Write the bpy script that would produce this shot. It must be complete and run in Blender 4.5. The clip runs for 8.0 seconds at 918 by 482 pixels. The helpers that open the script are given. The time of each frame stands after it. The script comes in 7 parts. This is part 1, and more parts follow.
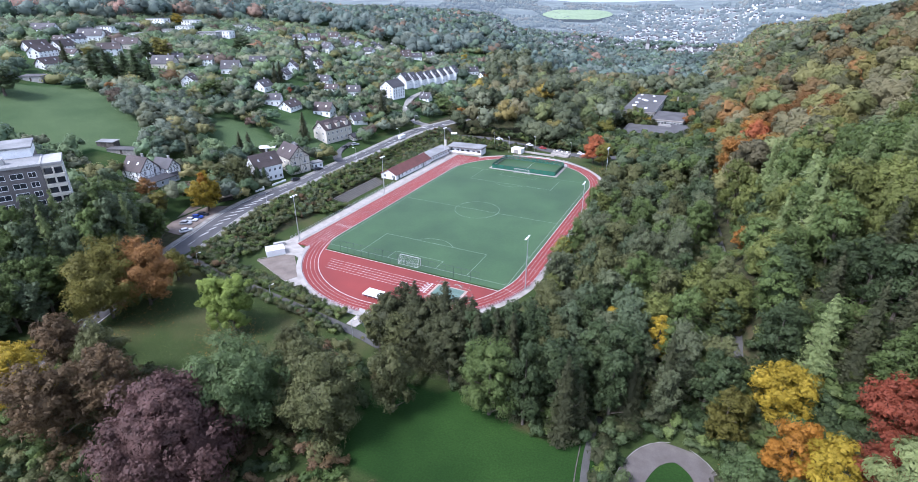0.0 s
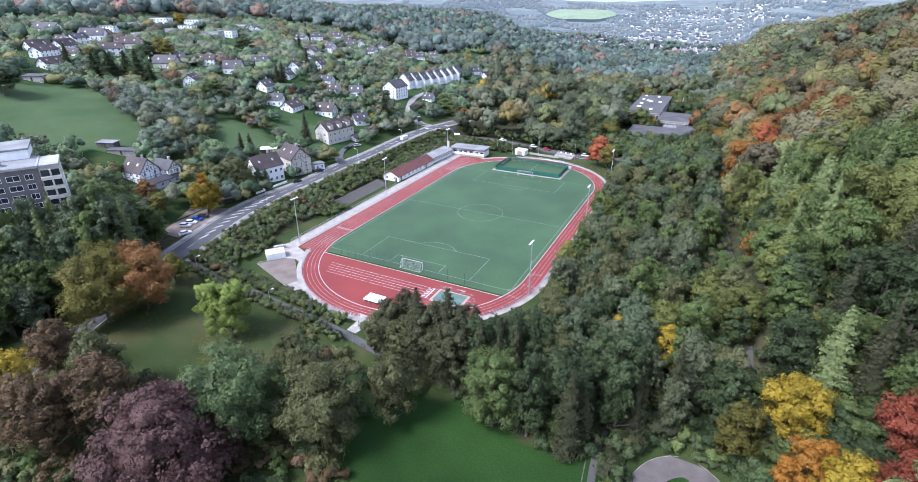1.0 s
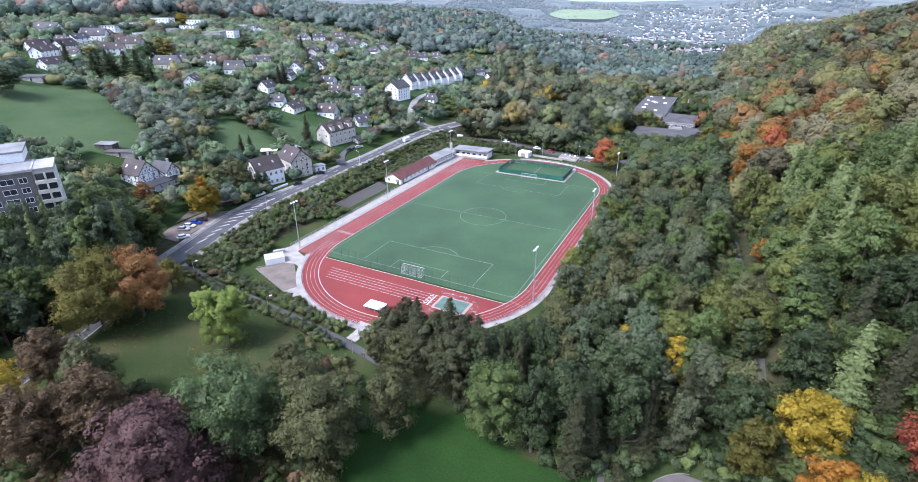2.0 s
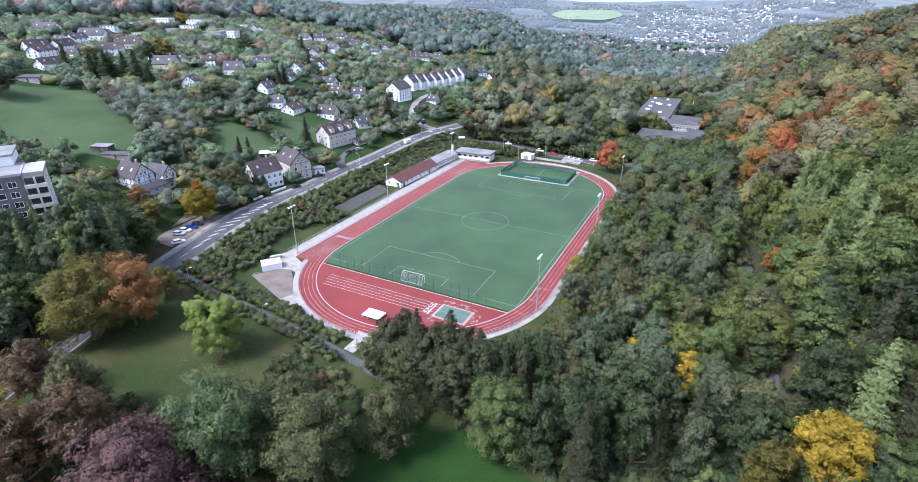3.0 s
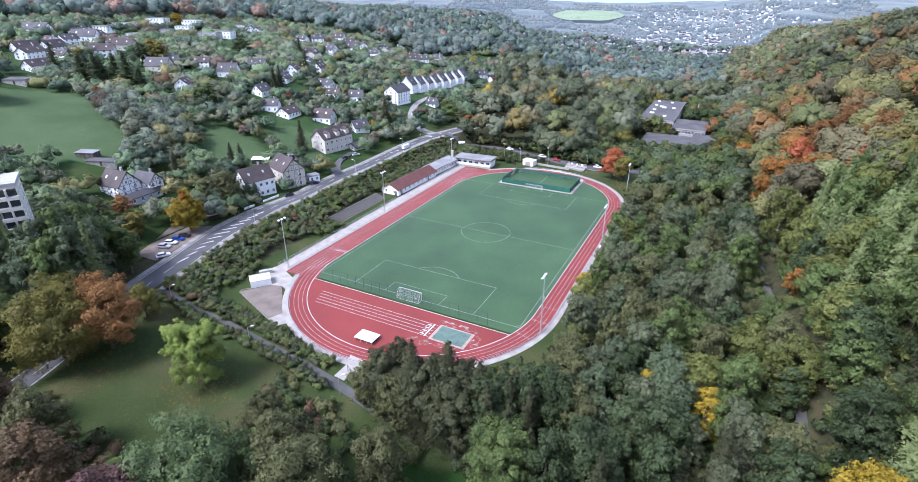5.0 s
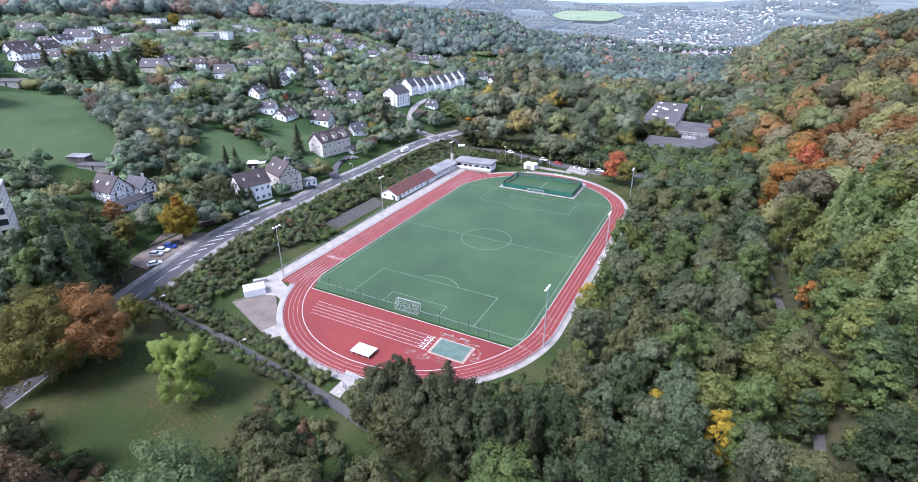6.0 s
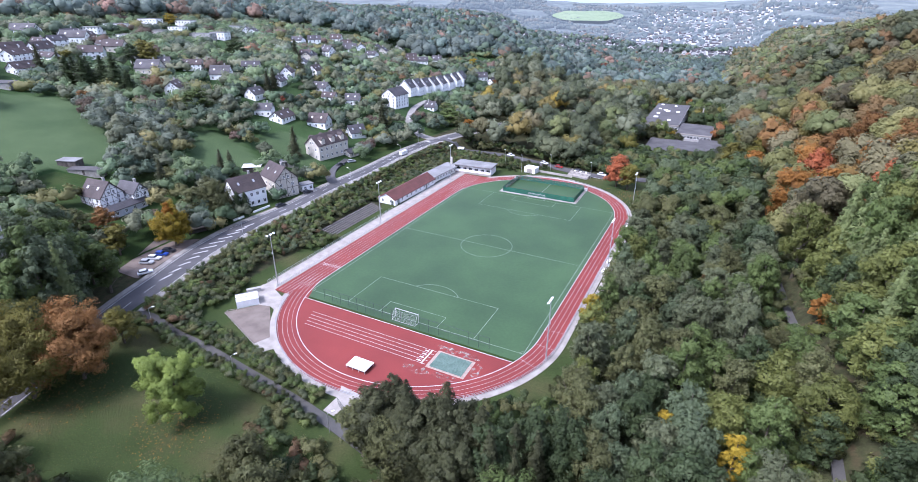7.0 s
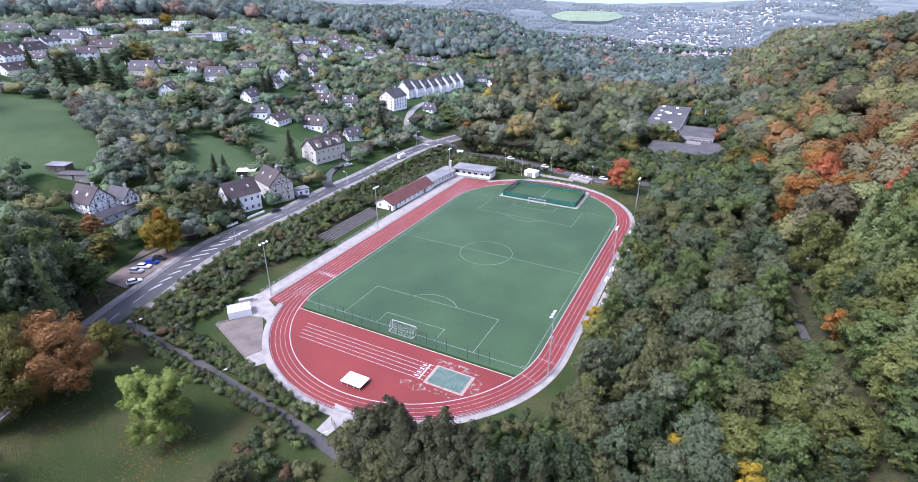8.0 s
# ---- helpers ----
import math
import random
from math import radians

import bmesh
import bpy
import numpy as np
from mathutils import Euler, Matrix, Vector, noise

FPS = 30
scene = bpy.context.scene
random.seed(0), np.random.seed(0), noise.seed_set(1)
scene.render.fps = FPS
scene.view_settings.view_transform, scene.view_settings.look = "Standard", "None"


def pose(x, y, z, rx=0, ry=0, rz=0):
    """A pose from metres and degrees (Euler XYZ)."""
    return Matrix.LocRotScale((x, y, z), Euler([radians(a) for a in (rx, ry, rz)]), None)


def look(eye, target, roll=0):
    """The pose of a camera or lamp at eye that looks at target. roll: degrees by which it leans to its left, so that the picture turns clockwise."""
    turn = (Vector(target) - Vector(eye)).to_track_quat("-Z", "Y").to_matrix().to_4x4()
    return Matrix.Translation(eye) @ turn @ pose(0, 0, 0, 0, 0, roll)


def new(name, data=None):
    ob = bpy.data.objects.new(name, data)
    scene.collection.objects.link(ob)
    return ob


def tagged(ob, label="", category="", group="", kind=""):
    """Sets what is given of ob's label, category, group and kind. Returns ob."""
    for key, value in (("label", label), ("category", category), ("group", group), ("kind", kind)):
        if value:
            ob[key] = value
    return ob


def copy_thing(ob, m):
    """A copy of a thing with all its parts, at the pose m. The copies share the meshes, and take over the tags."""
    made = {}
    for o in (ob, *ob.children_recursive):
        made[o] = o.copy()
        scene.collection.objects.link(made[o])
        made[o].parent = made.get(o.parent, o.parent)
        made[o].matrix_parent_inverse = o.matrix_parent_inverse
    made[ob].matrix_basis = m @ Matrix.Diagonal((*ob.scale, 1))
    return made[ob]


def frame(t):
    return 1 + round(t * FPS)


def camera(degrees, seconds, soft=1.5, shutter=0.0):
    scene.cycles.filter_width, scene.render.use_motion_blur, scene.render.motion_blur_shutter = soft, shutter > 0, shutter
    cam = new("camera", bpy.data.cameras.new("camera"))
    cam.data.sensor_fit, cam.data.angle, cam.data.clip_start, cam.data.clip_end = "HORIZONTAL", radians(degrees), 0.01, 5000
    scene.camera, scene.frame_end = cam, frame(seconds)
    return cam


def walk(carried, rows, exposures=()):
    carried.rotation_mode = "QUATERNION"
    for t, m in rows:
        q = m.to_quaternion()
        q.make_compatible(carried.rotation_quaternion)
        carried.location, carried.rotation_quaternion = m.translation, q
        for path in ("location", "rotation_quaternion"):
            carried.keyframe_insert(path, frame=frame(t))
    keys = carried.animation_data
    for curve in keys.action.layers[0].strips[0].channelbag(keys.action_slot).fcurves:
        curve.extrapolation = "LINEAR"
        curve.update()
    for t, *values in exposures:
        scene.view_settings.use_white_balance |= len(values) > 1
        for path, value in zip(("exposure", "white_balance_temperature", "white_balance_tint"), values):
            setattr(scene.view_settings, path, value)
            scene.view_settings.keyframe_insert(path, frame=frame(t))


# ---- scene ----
cam = camera(83.2, 8.0, soft=0.5)
PATH = [
    (0, (80.93, -182.01, 78.72), (41.04, -100.67, 36.38), -0.03),
    (0.5, (80.25, -180.68, 78.84), (40.15, -99.46, 36.47), 0.01),
    (1, (79.55, -179.27, 78.89), (39.22, -98.19, 36.47), 0.04),
    (1.5, (78.80, -177.73, 78.96), (38.24, -96.77, 36.53), 0.04),
    (3, (75.77, -171.70, 78.88), (34.74, -90.96, 36.48), 0.14),
    (3.5, (74.81, -169.51, 78.93), (33.76, -88.78, 36.54), 0.20),
    (4, (73.81, -167.31, 79.02), (32.76, -86.61, 36.59), 0.22),
    (4.5, (72.74, -165.14, 79.12), (31.68, -84.42, 36.72), 0.24),
    (6, (69.05, -158.25, 79.54), (28.06, -77.46, 37.19), 0.31),
    (6.5, (67.84, -155.96, 79.70), (26.90, -75.16, 37.33), 0.34),
    (7, (66.64, -153.65, 79.86), (25.77, -72.81, 37.50), 0.37),
    (7.5, (65.46, -151.33, 80.02), (24.69, -70.43, 37.68), 0.40),
    (8, (64.26, -149.00, 80.17), (23.57, -68.07, 37.82), 0.44),
]
walk(cam, [(t, look(eye, target, roll)) for t, eye, target, roll in PATH], [(0, 1.38, 5500, 18), (4.5, 1.39, 5500, 20), (6.5, 1.41, 5500, 22), (8, 1.34, 5520, 27)])

# ---------------------------------------------------------------- light
SUN_EL, SUN_AZ = 52.0, 215.0          # degrees: height, and bearing measured clockwise from +y
world = bpy.data.worlds.new("overcast_sky")
world.use_nodes = True
scene.world = world
wn = world.node_tree.nodes
sky = wn.new("ShaderNodeTexSky")
sky.sky_type, sky.sun_disc = "NISHITA", False
sky.sun_elevation, sky.sun_rotation = radians(SUN_EL), radians(SUN_AZ)
sky.air_density, sky.dust_density, sky.ozone_density = 1.0, 1.5, 1.5
pale = wn.new("ShaderNodeHueSaturation")
pale.inputs["Saturation"].default_value = 0.55
world.node_tree.links.new(sky.outputs[0], pale.inputs["Color"])
world.node_tree.links.new(pale.outputs[0], wn["Background"].inputs["Color"])
wn["Background"].inputs["Strength"].default_value = 0.15
sun = new("sun", bpy.data.lights.new("sun", "SUN"))
sun.data.energy, sun.data.angle, sun.data.color = 2.0, radians(18), (1.0, 0.96, 0.9)
sun.matrix_world = look((200 * math.sin(radians(SUN_AZ)), 200 * math.cos(radians(SUN_AZ)), 200 * math.tan(radians(SUN_EL))), (0, 0, 0))


# ---------------------------------------------------------------- shape of the land
# ground shape
ROAD = np.array([(-30.0, -195.0), (-45, -160), (-54.5, -136), (-58.5, -122), (-69.5, -88), (-73.2, -73), (-78, -55), (-80.8, -31), (-80.4, -11), (-82.2, 14), (-81.8, 40), (-82.5, 80), (-79, 106), (-66, 150), (-48, 200), (-20, 300)])


def sstep(a, b, x):
    t = np.clip((np.asarray(x, float) - a) / (b - a), 0, 1)
    return t * t * (3 - 2 * t)


def bezier_chain(points, step=4.0):
    """A smooth line (Catmull-Rom) through the corners of a plan."""
    p = np.asarray(points, float)
    p = np.vstack([2 * p[0] - p[1], p, 2 * p[-1] - p[-2]])
    out = []
    for a, b, c, d in zip(p[:-3], p[1:-2], p[2:-1], p[3:]):
        for t in np.linspace(0, 1, max(2, int(np.linalg.norm(c - b) / step)), endpoint=False):
            out.append(0.5 * (2 * b + (c - a) * t + (2 * a - 5 * b + 4 * c - d) * t * t + (3 * b - a - 3 * c + d) * t ** 3))
    return np.array(out + [p[-2]])


def line_gap(x, y, line):
    """How far each place lies from a line of the plan."""
    x, y = np.asarray(x, float), np.asarray(y, float)
    best = np.full(x.shape, 1e9)
    for a, b in zip(line[:-1], line[1:]):
        d = b - a
        t = np.clip(((x - a[0]) * d[0] + (y - a[1]) * d[1]) / (d @ d), 0, 1)
        best = np.minimum(best, np.hypot(x - a[0] - t * d[0], y - a[1] - t * d[1]))
    return best


ROAD_LINE = bezier_chain(ROAD, 6.0)


def road_height(y):
    return 0.5 + 3.7 * sstep(-140, -45, y) + 1.3 * sstep(0, 120, y) - 6 * sstep(140, 330, y)


def ground(x, y):
    x, y = np.asarray(x, float), np.asarray(y, float)
    valley = -0.034 * np.clip(y - 105, 0, 1000) * (1 - sstep(95, 150, x)) * sstep(-60, 0, x + 70 + 0.5 * np.clip(y - 450, 0, None))
    d = np.clip(-94 - x, 0, None)
    keep = 1 - 0.35 * sstep(350, 900, y) - 0.4 * sstep(900, 1700, y)
    left = 104 * (1 - np.exp(-0.232 * d / 104)) * keep
    bank = sstep(-53, -71, x - 9 * sstep(10, 22, y) * -1)
    bank = np.where(y < -60, sstep(-56, -70, x + 0.35 * (-60 - y) * -1), bank)
    z = valley + left + bank * road_height(y)
    r = np.clip(x - 90 - 10 * sstep(-40, -130, y), 0, None)
    crest = 1 - 0.8 * sstep(430, 1200, y)
    z = z + 12 * sstep(60, 94, x) * sstep(-100, -52, y) * (1 - sstep(110, 230, y))
    gully = 0.62 * np.exp(-((y - 292 - 0.22 * (x - 90)) / 50) ** 2) + 0.3 * np.exp(-((y - 520 - 0.3 * (x - 90)) / 45) ** 2)
    z = z + 90 * (1 - np.exp(-0.75 * r / 90)) * crest * (1 - gully)
    z = z + (1.6 * np.sin(x * 0.031 + y * 0.017) + 1.1 * np.sin(y * 0.043 - x * 0.013)) * sstep(100, 220, np.abs(x) + 0.5 * np.clip(np.abs(y) - 120, 0, None))
    w = 1 - sstep(6.5, 13, line_gap(x, y, ROAD_LINE))
    z = z * (1 - w) + road_height(y) * w
    far = np.hypot(x, y)
    ridge = 0.5 + 0.5 * np.sin(np.arctan2(x, y) * 11 + 0.8)
    z = z + (75 + 30 * ridge) * sstep(1900, 3400, far) + 12 * sstep(1200, 2000, far) * ridge
    flat = (1 - sstep(46, 52, np.abs(x + 2))) * (1 - sstep(88, 96, np.abs(y)))
    return z * (1 - flat) - 0.12 * flat
# end ground shape


def gz(x, y):
    return float(ground(x, y))


# ---------------------------------------------------------------- materials
def material(name, colours, rough=0.8, scale=1.0, fine=12.0, bump=0.3, metal=0.0, spread="noise", detail=0.12, depth=0.05, clear=0.0):
    """Two scales of colour variation and a bump. colours: two or three base colours, mixed by patches of about 1/scale metres."""
    m = bpy.data.materials.new(name)
    m.use_nodes = True
    n, l = m.node_tree.nodes, m.node_tree.links
    b = n["Principled BSDF"]
    geo = n.new("ShaderNodeNewGeometry")
    big, small = n.new("ShaderNodeTexNoise"), n.new("ShaderNodeTexNoise")
    big.inputs["Scale"].default_value, small.inputs["Scale"].default_value = scale, fine
    big.inputs["Detail"].default_value, small.inputs["Detail"].default_value = 5, 4
    l.new(geo.outputs["Position"], big.inputs["Vector"])
    l.new(geo.outputs["Position"], small.inputs["Vector"])
    ramp = n.new("ShaderNodeValToRGB")
    e = ramp.color_ramp.elements
    e[0].position, e[1].position = 0.32, 0.68
    e[0].color, e[1].color = (*colours[0], 1), (*colours[-1], 1)
    if len(colours) == 3:
        e.new(0.5).color = (*colours[1], 1)
    l.new(big.outputs["Fac"], ramp.inputs["Fac"])
    grain = n.new("ShaderNodeMapRange")
    grain.inputs["To Min"].default_value, grain.inputs["To Max"].default_value = 1 - 2 * detail, 1 + 2 * detail
    l.new(small.outputs["Fac"], grain.inputs["Value"])
    mix = n.new("ShaderNodeVectorMath")
    mix.operation = "MULTIPLY"
    l.new(ramp.outputs["Color"], mix.inputs[0])
    l.new(grain.outputs["Result"], mix.inputs[1])
    l.new(mix.outputs["Vector"], b.inputs["Base Color"])
    b.inputs["Roughness"].default_value, b.inputs["Metallic"].default_value = rough, metal
    b.inputs["Coat Weight"].default_value = clear
    if bump:
        bm = n.new("ShaderNodeBump")
        bm.inputs["Strength"].default_value, bm.inputs["Distance"].default_value = bump, depth
        l.new(small.outputs["Fac"], bm.inputs["Height"])
        l.new(bm.outputs["Normal"], b.inputs["Normal"])
    return m


def leaf_material(name, colours, dull=0.5, cut=True, cells=5.5):
    """Foliage: each clump of leaves takes its own tone, each tree a slight shift of all of them. cut: gaps between the leaves of a clump."""
    m = bpy.data.materials.new(name)
    m.use_nodes = True
    n, l = m.node_tree.nodes, m.node_tree.links
    b = n["Principled BSDF"]
    geo, ob = n.new("ShaderNodeNewGeometry"), n.new("ShaderNodeObjectInfo")
    noise_ = n.new("ShaderNodeTexNoise")
    noise_.inputs["Scale"].default_value = 0.22
    noise_.inputs["Detail"].default_value = 3
    l.new(geo.outputs["Position"], noise_.inputs["Vector"])
    add = n.new("ShaderNodeMath")
    add.operation = "MULTIPLY_ADD"
    l.new(geo.outputs["Random Per Island"], add.inputs[0])
    add.inputs[1].default_value = 0.42
    sub = n.new("ShaderNodeMapRange")
    sub.inputs["From Min"].default_value, sub.inputs["From Max"].default_value = 0.3, 0.7
    sub.inputs["To Min"].default_value, sub.inputs["To Max"].default_value = 0.0, 0.58
    l.new(noise_.outputs["Fac"], sub.inputs["Value"])
    l.new(sub.outputs["Result"], add.inputs[2])
    ramp = n.new("ShaderNodeValToRGB")
    e = ramp.color_ramp.elements
    e[0].position, e[1].position = 0.05, 0.95
    e[0].color, e[1].color = (*colours[0], 1), (*colours[-1], 1)
    for k, c in enumerate(colours[1:-1]):
        e.new((k + 1) / (len(colours) - 1)).color = (*c, 1)
    l.new(add.outputs["Value"], ramp.inputs["Fac"])
    hsv = n.new("ShaderNodeHueSaturation")
    val = n.new("ShaderNodeMapRange")
    val.inputs["To Min"].default_value, val.inputs["To Max"].default_value = 0.8, 1.2
    l.new(ob.outputs["Random"], val.inputs["Value"])
    own = n.new("ShaderNodeAttribute")
    own.attribute_name = "tone"
    both_ = n.new("ShaderNodeMath")
    l.new(val.outputs["Result"], both_.inputs[0])
    l.new(own.outputs["Fac"], both_.inputs[1])
    l.new(both_.outputs["Value"], hsv.inputs["Value"])
    shift = n.new("ShaderNodeMath")
    shift.operation = "MULTIPLY_ADD"
    l.new(own.outputs["Fac"], shift.inputs[0])
    shift.inputs[1].default_value, shift.inputs[2].default_value = -0.05, 0.5
    l.new(shift.outputs["Value"], hsv.inputs["Hue"])
    l.new(ramp.outputs["Color"], hsv.inputs["Color"])
    l.new(hsv.outputs["Color"], b.inputs["Base Color"])
    b.inputs["Roughness"].default_value = dull
    b.inputs["Specular IOR Level"].default_value = 0.15
    tr = n.new("ShaderNodeBsdfTranslucent")
    l.new(hsv.outputs["Color"], tr.inputs["Color"])
    mix = n.new("ShaderNodeMixShader")
    mix.inputs[0].default_value = 0.3
    l.new(b.outputs[0], mix.inputs[1])
    l.new(tr.outputs[0], mix.inputs[2])
    l.new(mix.outputs[0], n["Material Output"].inputs["Surface"])
    if cut:
        cell = n.new("ShaderNodeTexVoronoi")
        cell.inputs["Scale"].default_value = cells
        l.new(geo.outputs["Position"], cell.inputs["Vector"])
        hole = n.new("ShaderNodeMath")
        hole.operation = "GREATER_THAN"
        hole.inputs[1].default_value = 0.62
        l.new(cell.outputs["Distance"], hole.inputs[0])
        gap = n.new("ShaderNodeBsdfTransparent")
        both = n.new("ShaderNodeMixShader")
        l.new(hole.outputs["Value"], both.inputs[0])
        l.new(mix.outputs[0], both.inputs[1])
        l.new(gap.outputs[0], both.inputs[2])
        l.new(both.outputs[0], n["Material Output"].inputs["Surface"])
        tilt = n.new("ShaderNodeBump")
        tilt.inputs["Strength"].default_value, tilt.inputs["Distance"].default_value = 0.4, 0.5 / cells
        l.new(cell.outputs["Distance"], tilt.inputs["Height"])
        l.new(tilt.outputs["Normal"], b.inputs["Normal"])
        tone = n.new("ShaderNodeSeparateColor")
        l.new(cell.outputs["Color"], tone.inputs[0])
        l.new(tone.outputs[0], add.inputs[0])
    else:
        # twigs and leaves too small to model
        twigs = n.new("ShaderNodeTexNoise")
        twigs.inputs["Scale"].default_value, twigs.inputs["Detail"].default_value = 1.1, 5
        l.new(geo.outputs["Position"], twigs.inputs["Vector"])
        tilt = n.new("ShaderNodeBump")
        tilt.inputs["Strength"].default_value, tilt.inputs["Distance"].default_value = 0.9, 0.6
        l.new(twigs.outputs["Fac"], tilt.inputs["Height"])
        l.new(tilt.outputs["Normal"], b.inputs["Normal"])
        l.new(twigs.outputs["Fac"], add.inputs[0])
    return m


TONES = {
    "green": (0.112, 0.156, 0.062), "dark": (0.066, 0.094, 0.05), "olive": (0.118, 0.128, 0.066), "fresh": (0.14, 0.2, 0.1), "larch": (0.2, 0.25, 0.12),
    "lime": (0.2, 0.265, 0.075), "yellow": (0.33, 0.25, 0.036), "orange": (0.370, 0.175, 0.036), "rust": (0.25, 0.135, 0.06), "red": (0.26, 0.074, 0.05), "purple": (0.108, 0.064, 0.07),
    "conifer": (0.07, 0.078, 0.046), "brown": (0.15, 0.105, 0.07), "blue": (0.115, 0.152, 0.1), "pale": (0.13, 0.152, 0.1), "gold_green": (0.16, 0.15, 0.045), "sap": (0.148, 0.17, 0.06), "copper": (0.33, 0.16, 0.05), "salmon": (0.42, 0.14, 0.075),
}


def tones(c, s=1.0):
    """Darker, usual and paler leaf colours of one kind."""
    return [tuple(v * (1 - 0.44 * s) for v in c), tuple(c), (c[0] * (1 + 0.62 * s), c[1] * (1 + 0.54 * s), c[2] * (1 + 0.55 * s))]


LEAF = {k: leaf_material("leaf_" + k, tones((c[0] * 0.9, c[1] * 0.88, c[2] * 0.7), 0.75)) for k, c in TONES.items()}
WARM = ("copper", "salmon", "yellow", "orange", "rust", "red", "brown", "purple")
# distance haze is put into these leaf colours, bluest in the valley set
FAR_HAZE_LEAF = {k: leaf_material("canopy_" + k, tones([0.64 * v + g for v, g in zip(c, (0.036, 0.046, 0.02))] if k in WARM else [1.26 * w * (v * 0.82 + 0.18 * g) for v, g, w in zip(c, (0.125, 0.125, 0.1), (1.14, 1.0, 0.92))], 0.4), cut=False) for k, c in TONES.items()}
MID_HAZE_LEAF = {k: leaf_material("slope_haze_canopy_" + k, tones([0.95 * v + 0.03 for v in c] if k in WARM else [1.34 * v + g for v, g in zip(c, (0.03, 0.034, 0.038))], 0.4), cut=False) for k, c in TONES.items()}
VALLEY_HAZE_LEAF = {k: leaf_material("valley_haze_canopy_" + k, tones([0.9 * v + g for v, g in zip(c, (0.058, 0.076, 0.092))], 0.3), cut=False, dull=0.9) for k, c in TONES.items()}
BARK = material("bark", [(0.07, 0.055, 0.04), (0.14, 0.115, 0.09)], 0.9, 2.0, 20, 0.5)
TURF = material("artificial_turf", [(0.025, 0.06, 0.019), (0.044, 0.094, 0.031)], 0.6, 0.045, 1.2, 0.1, detail=0.1, depth=0.01)
TARTAN = material("red_tartan", [(0.172, 0.025, 0.021), (0.21, 0.032, 0.026)], 0.8, 0.08, 3.0, 0.1, detail=0.08, depth=0.005)
PAINT = material("white_line_paint", [(0.38, 0.375, 0.36), (0.56, 0.555, 0.54)], 0.7, 1.0, 8.0, 0)
TURFLINE = material("worn_turf_line", [(0.16, 0.22, 0.16), (0.3, 0.35, 0.29)], 0.8, 0.35, 6.0, 0)
CONCRETE = material("pale_concrete", [(0.26, 0.235, 0.21), (0.375, 0.345, 0.31)], 0.85, 0.4, 6.0, 0.2, detail=0.08)
OLDCONCRETE = material("weathered_concrete", [(0.16, 0.15, 0.135), (0.3, 0.285, 0.26)], 0.9, 0.6, 5.0, 0.3)
GRAVEL = material("grey_gravel", [(0.135, 0.108, 0.088), (0.195, 0.16, 0.134)], 0.9, 0.3, 9.0, 0.4)
ASPHALT = material("asphalt", [(0.055, 0.053, 0.055), (0.092, 0.089, 0.091)], 0.85, 0.12, 4.0, 0.2)
PATHMAT = material("asphalt_path", [(0.052, 0.05, 0.047), (0.09, 0.086, 0.08)], 0.9, 0.2, 5.0, 0.2)
MOSSY = material("mossy_old_concrete", [(0.06, 0.052, 0.044), (0.13, 0.115, 0.1)], 0.95, 0.7, 5.0, 0.4)
SANDPATH = material("gravel_path", [(0.09, 0.077, 0.07), (0.135, 0.118, 0.108)], 0.9, 0.3, 6.0, 0.2)
WHITE = material("white_render", [(0.8, 0.8, 0.79), (0.88, 0.88, 0.87)], 0.85, 0.5, 3.0, 0.1, detail=0.06)
CREAM = material("cream_render", [(0.5, 0.46, 0.39), (0.6, 0.56, 0.48)], 0.85, 0.5, 3.0, 0.1, detail=0.06)
GREYWALL = material("grey_render", [(0.3, 0.29, 0.28), (0.4, 0.39, 0.37)], 0.85, 0.5, 3.0, 0.1)
SLATE = material("dark_slate_cladding", [(0.105, 0.092, 0.09), (0.15, 0.132, 0.128)], 0.6, 0.5, 4.0, 0.3)
BROWNROOF = material("brown_roof_tiles", [(0.044, 0.033, 0.031), (0.076, 0.057, 0.053)], 0.75, 0.3, 5.0, 0.5)
DARKROOF = material("dark_roof_tiles", [(0.044, 0.041, 0.044), (0.075, 0.07, 0.075)], 0.7, 0.3, 5.0, 0.5)
SCHOOLROOF = material("dark_bitumen_roof", [(0.058, 0.054, 0.054), (0.1, 0.094, 0.093)], 0.85, 0.15, 2.0, 0.2)
REDROOF = material("red_brown_roof", [(0.1, 0.036, 0.03), (0.14, 0.052, 0.043)], 0.75, 0.3, 4.0, 0.3)
FLATROOF = material("grey_flat_roof", [(0.15, 0.15, 0.148), (0.25, 0.25, 0.245)], 0.85, 0.15, 2.0, 0.2)
TIMBER = material("dark_timber", [(0.035, 0.028, 0.024), (0.06, 0.05, 0.042)], 0.7, 1.0, 10.0, 0.3)
GLASS = material("window_glass", [(0.02, 0.024, 0.03), (0.045, 0.05, 0.06)], 0.08, 0.5, 2.0, 0)
STEEL = material("galvanised_steel", [(0.42, 0.43, 0.44), (0.55, 0.56, 0.57)], 0.45, 1.0, 10.0, 0.05, metal=0.6)
DARKSTEEL = material("dark_green_steel", [(0.03, 0.045, 0.04), (0.05, 0.07, 0.06)], 0.5, 1.0, 10.0, 0.05)
NETMAT = material("green_netting", [(0.015, 0.13, 0.085), (0.025, 0.18, 0.12)], 0.8, 0.5, 8.0, 0.2)
